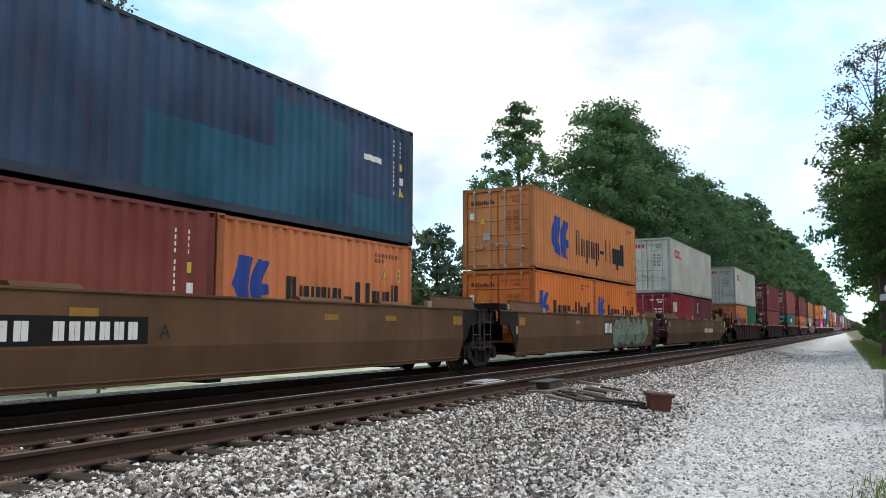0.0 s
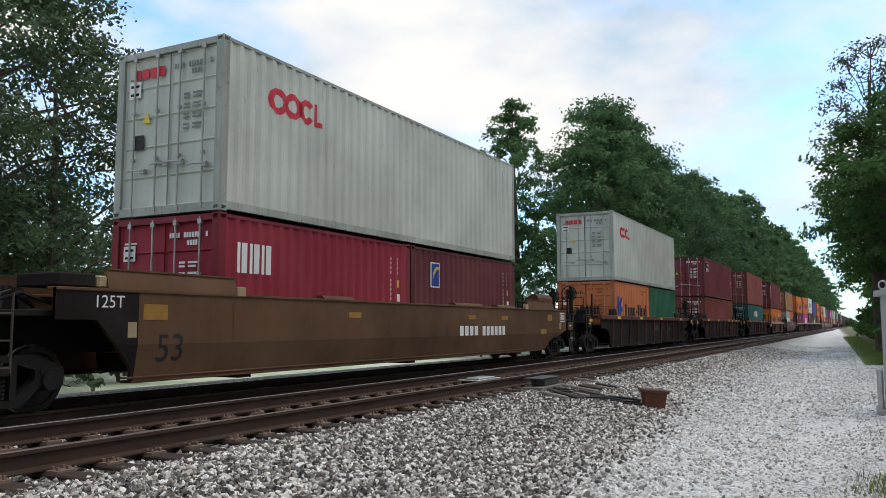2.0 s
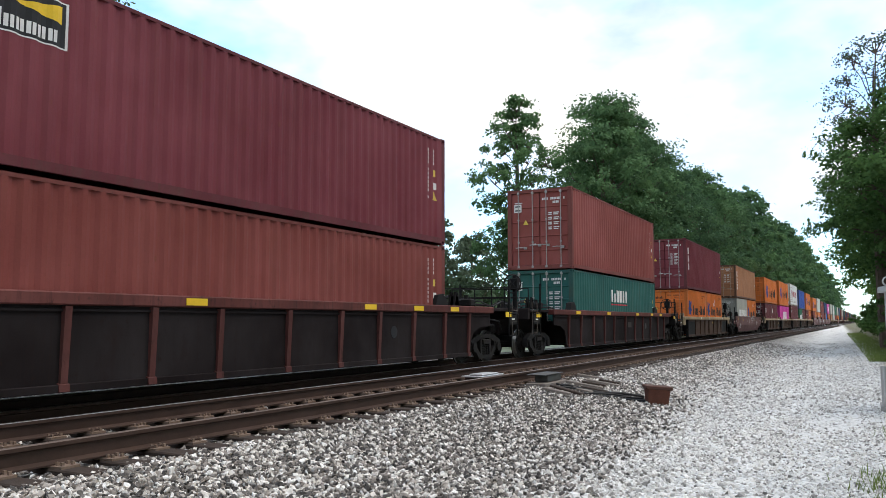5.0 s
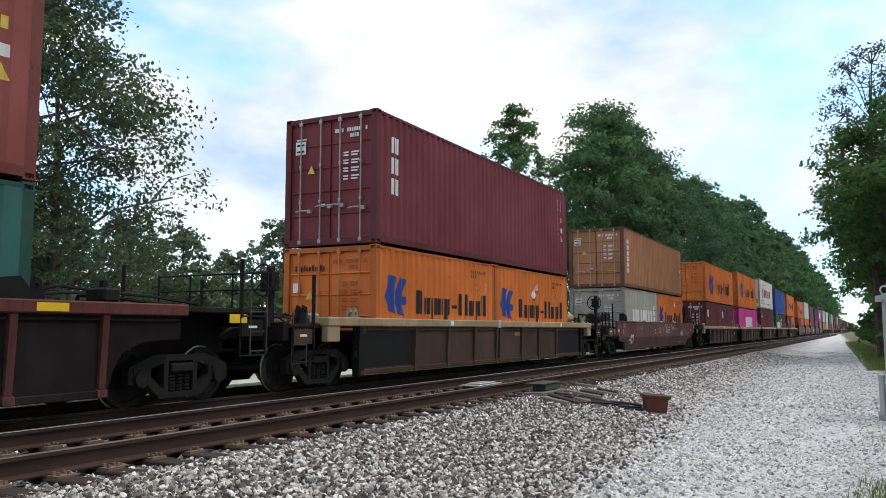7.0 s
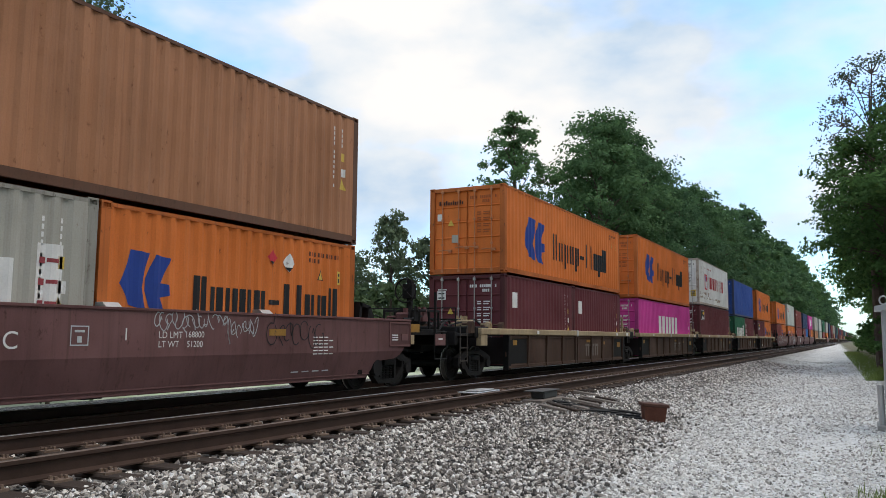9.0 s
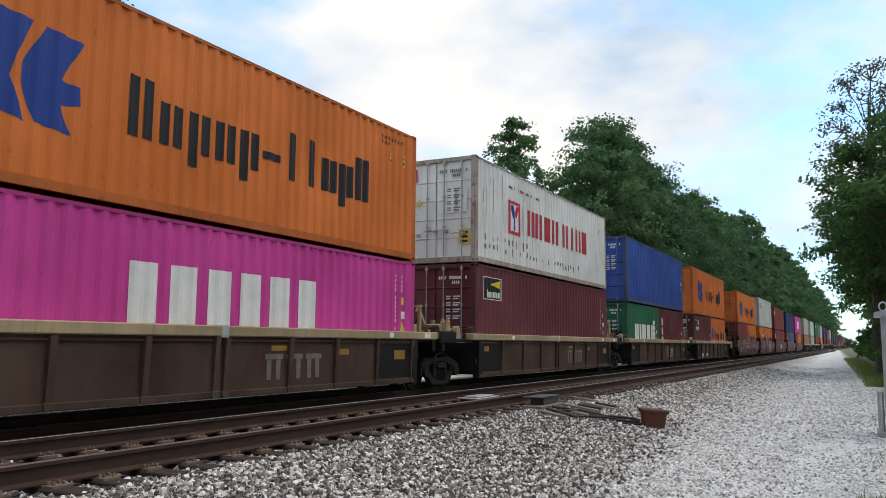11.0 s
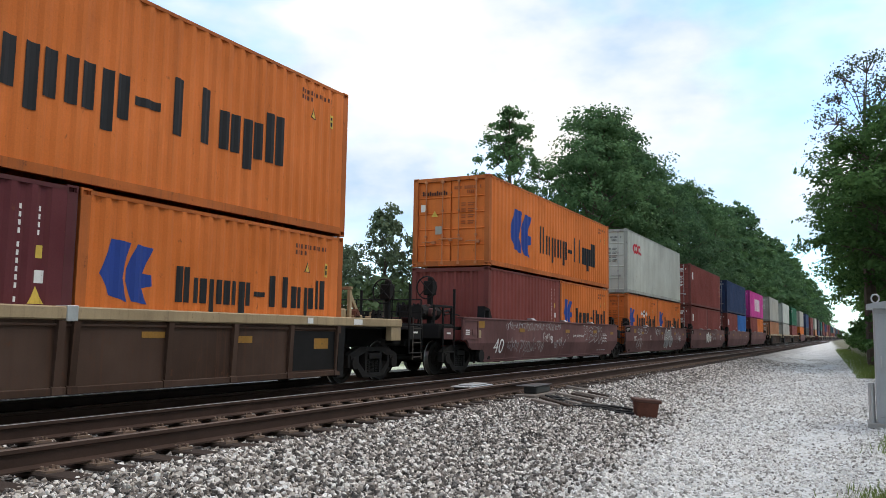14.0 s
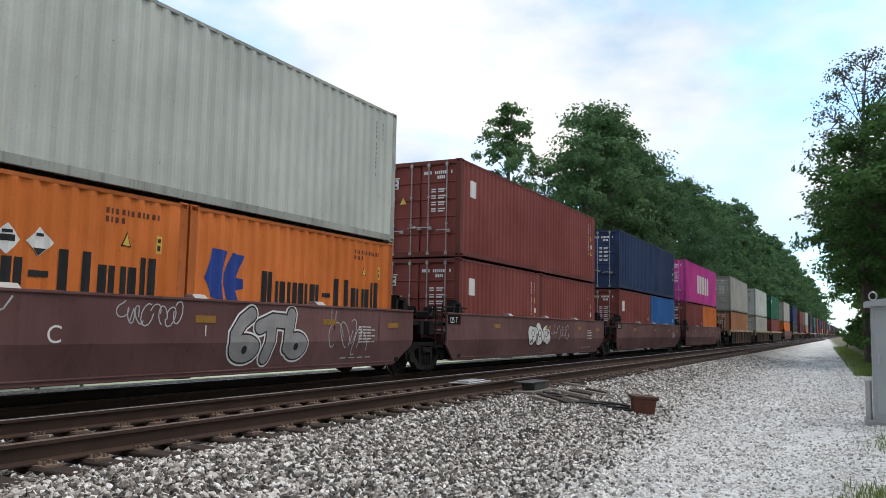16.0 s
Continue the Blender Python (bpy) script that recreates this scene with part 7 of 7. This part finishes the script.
def build_grass():
    """Tufts along the edge of the service track."""
    rng = np.random.default_rng(9)
    n = 15000
    y = 33 + 75 * rng.random(n) ** 1.6
    x = rng.normal(1.75, 0.5, n)
    keep = x > 1.0
    x = x - 0.03 * y
    near = rng.normal((0.2, 8.4), (0.16, 0.35), (500, 2))
    near2 = rng.normal((0.6, 12.5), (0.2, 0.6), (500, 2))
    p = np.concatenate([np.stack([x, y], 1)[keep], near, near2])
    z = np.array([ground_z(a, b) for a, b in p])
    h = rng.uniform(0.05, 0.26, len(p))
    h[-1000:] *= 0.5
    t = rng.uniform(0, 2 * np.pi, len(p))
    d = np.stack([np.cos(t), np.sin(t)], 1)
    base, tip = np.c_[p, z - 0.01], np.c_[p + d * h[:, None] * 0.5, z + h]
    side = np.c_[-d[:, 1], d[:, 0], np.zeros(len(p))] * 0.008
    v = np.stack([base - side, base + side, tip], 1).reshape(-1, 3)
    ob = part("grass", array_mesh("grass", v, np.arange(len(v)).reshape(-1, 3)), GRASS)
    tagged(ob, "rough green grass along the edge of the gravel", "grass", kind="stuff")


build_grass()

# ---- lineside things ----
def build_junction_box():
    z = ground_z(-3.45, 14.8)
    ob = thing("junction_box", "rusty red-brown steel junction box on the ballast", "junction box")
    ob.location, ob.rotation_euler = (-3.45, 14.8, z), (0, radians(4), radians(24))
    bm = bmesh.new()
    prism(bm, [(-0.16, -0.08), (0.16, -0.08), (0.2, 0.28), (-0.2, 0.28)], 1, -0.19, 0.19)
    part("body", bm, JUNCTION, ob)
    part("lid", boxes((-0.24, 0.24, -0.22, 0.22, 0.28, 0.34), bevel=0.012), BOX_LID, ob, "overhanging grimy lid")


def build_cables():
    for k, (dx, dy) in enumerate(((0, 0), (0.04, 0.1), (-0.05, 0.22), (-0.15, 0.35), (0.02, -0.16))):
        pts = []
        for i in range(12):
            u = i / 11
            x = -5.3 + 1.65 * u + dx
            y = 14.4 + 0.4 * u + 0.28 * math.sin(3.0 * u + 1.3 * k) + dy
            pts.append((x, y, ground_z(x, y) + 0.045 + 0.03 * math.sin(6 * u + k)))
        bm = bmesh.new()
        tube(bm, pts, 0.02 + 0.005 * (k % 2), 6)
        ob = part("cable", bm, RUBBER)
        tagged(ob, "black cable lying across the ballast to the box", "cable", "cables by the rails")


def build_detector():
    """Trackside sensor: brackets and covers by the near rail, with planks and clutter round it."""
    slate_ = surface("grey_sensor_steel", (0.085, 0.083, 0.082), 0.55, 0.4, 0.2, 4, 50, 0.15)
    plank = surface("weathered_plank", (0.2, 0.17, 0.15), 0.85, 0, 0.25, 4, 40, 0.3)
    ob = thing("wheel_sensor", "grey steel wheel sensor box clamped beside the rail", "trackside sensor")
    ob.location = (-5.62, 15.0, -0.2)
    part("cover", boxes((-0.14, 0.14, -0.35, 0.4, 0.03, 0.17), bevel=0.02), slate_, ob, "grey steel cover")
    part("top_plate", boxes((-0.2, 0.18, -0.6, 0.42, 0.172, 0.19), bevel=0.006), slate_, ob, "worn overhanging plate")
    part("base_plate", boxes((-0.16, 0.24, -0.75, 0.55, -0.03, 0.03), bevel=0.008), plank, ob, "weathered base plank")
    ob2 = thing("gauge_plate", "bright worn steel plate between the rails", "trackside plate")
    ob2.location = (-6.95, 14.9, -0.1)
    part("plate", boxes((-0.22, 0.22, -0.6, 0.5, 0.0, 0.025), bevel=0.008), surface("bright_worn_plate", (0.72, 0.72, 0.72), 0.3, 0.8, 0.15, 5, 60, 0.1), ob2)
    part("lug", boxes((-0.1, 0.2, -0.5, 0.25, 0.025, 0.06), bevel=0.012), GALV, ob2)
    for y in (-0.5, 0.4):
        part("bracket", boxes((-0.2, 0.2, y, y + 0.08, -0.12, 0.0), bevel=0.006), RAIL_RUST, ob2, "rusty bracket")
    rng = random.Random(3)
    for k in range(9):
        w = rng.uniform(0.2, 0.46)
        pl = part("timber_offcut", boxes((-w, w, -0.07, 0.07, 0, 0.06), bevel=0.012), TIE if k % 2 else plank)
        x, y = -5.15 + rng.uniform(-0.3, 0.45), 13.9 + 0.4 * k
        pl.location, pl.rotation_euler = (x, y, ground_z(x, y) + 0.02), (0, radians(9), radians(rng.uniform(-20, 25)))
        tagged(pl, "weathered timber offcut lying on the ballast", "timber", "timber offcuts")


def build_cabinet():
    z = ground_z(0.8, 15.4) - 0.02
    ob = thing("signal_cabinet", "grey steel signal cabinet on legs beside the gravel track", "cabinet")
    ob.location = (0.28, 15.1, z)
    part("body", boxes((0, 0.95, 0, 0.75, 0.06, 2.0), bevel=0.012), CABINET, ob)
    bm = bmesh.new()
    prism(bm, [(-0.1, 1.98), (1.05, 1.98), (1.05, 2.05), (0.48, 2.16), (-0.1, 2.05)], 1, -0.1, 0.85)
    part("lid", bm, CABINET, ob, "overhanging pitched lid")
    for x in (0.04, 0.9):
        bm = bmesh.new()
        tube(bm, [(x + 0.06 * math.cos(a), 0.3, 2.16 + 0.07 * math.sin(a)) for a in np.linspace(0, 2 * math.pi, 13)], 0.014, 5)
        part("lifting_eye", bm, GALV, ob, "round lifting eye")
    part("door", boxes((0.05, 0.9, -0.02, 0.0, 0.2, 1.9), bevel=0.006), CABINET, ob)
    part("latch", boxes((0.07, 0.1, -0.06, -0.02, 1.0, 1.2), bevel=0.008), GALV, ob, "steel latch")
    for y, r, h in ((0.12, 0.05, 0.75), (0.3, 0.04, 0.6)):
        bm = bmesh.new()
        tube(bm, [(-0.07, y, -0.05), (-0.07, y, h)], r, 10)
        part("conduit", bm, GALV, ob, "galvanised conduit stub")
    part("foot", boxes((-0.14, 1.0, -0.04, 0.8, 0.0, 0.1), bevel=0.01), surface("concrete_foot", (0.35, 0.34, 0.32), 0.9, 0, 0.15, 3, 40, 0.3), ob, "concrete foot")


build_junction_box()
build_cables()
build_detector()
build_cabinet()

# ---- the moving train ----
SPEED = 16.257


def motions():
    """Everything on the far track rolls towards the camera at one speed; the wheels turn."""
    for ob, y, z in MOVING:
        walk(ob, [(t, pose(TRACK_FAR, y - SPEED * t, z)) for t in (0, 4, 8, 12, 16)])
    step = 1 / 30
    turn = math.degrees(SPEED * step / 0.42)
    first = WHEELS[0]
    walk(first, [(k * step, pose(0, 0, 0, (turn * k + 180) % 360 - 180)) for k in range(481)])
    for w in WHEELS[1:]:
        w.rotation_mode = "QUATERNION"
        keys = w.animation_data_create()
        keys.action = first.animation_data.action
        keys.action_slot = first.animation_data.action_slot


motions()
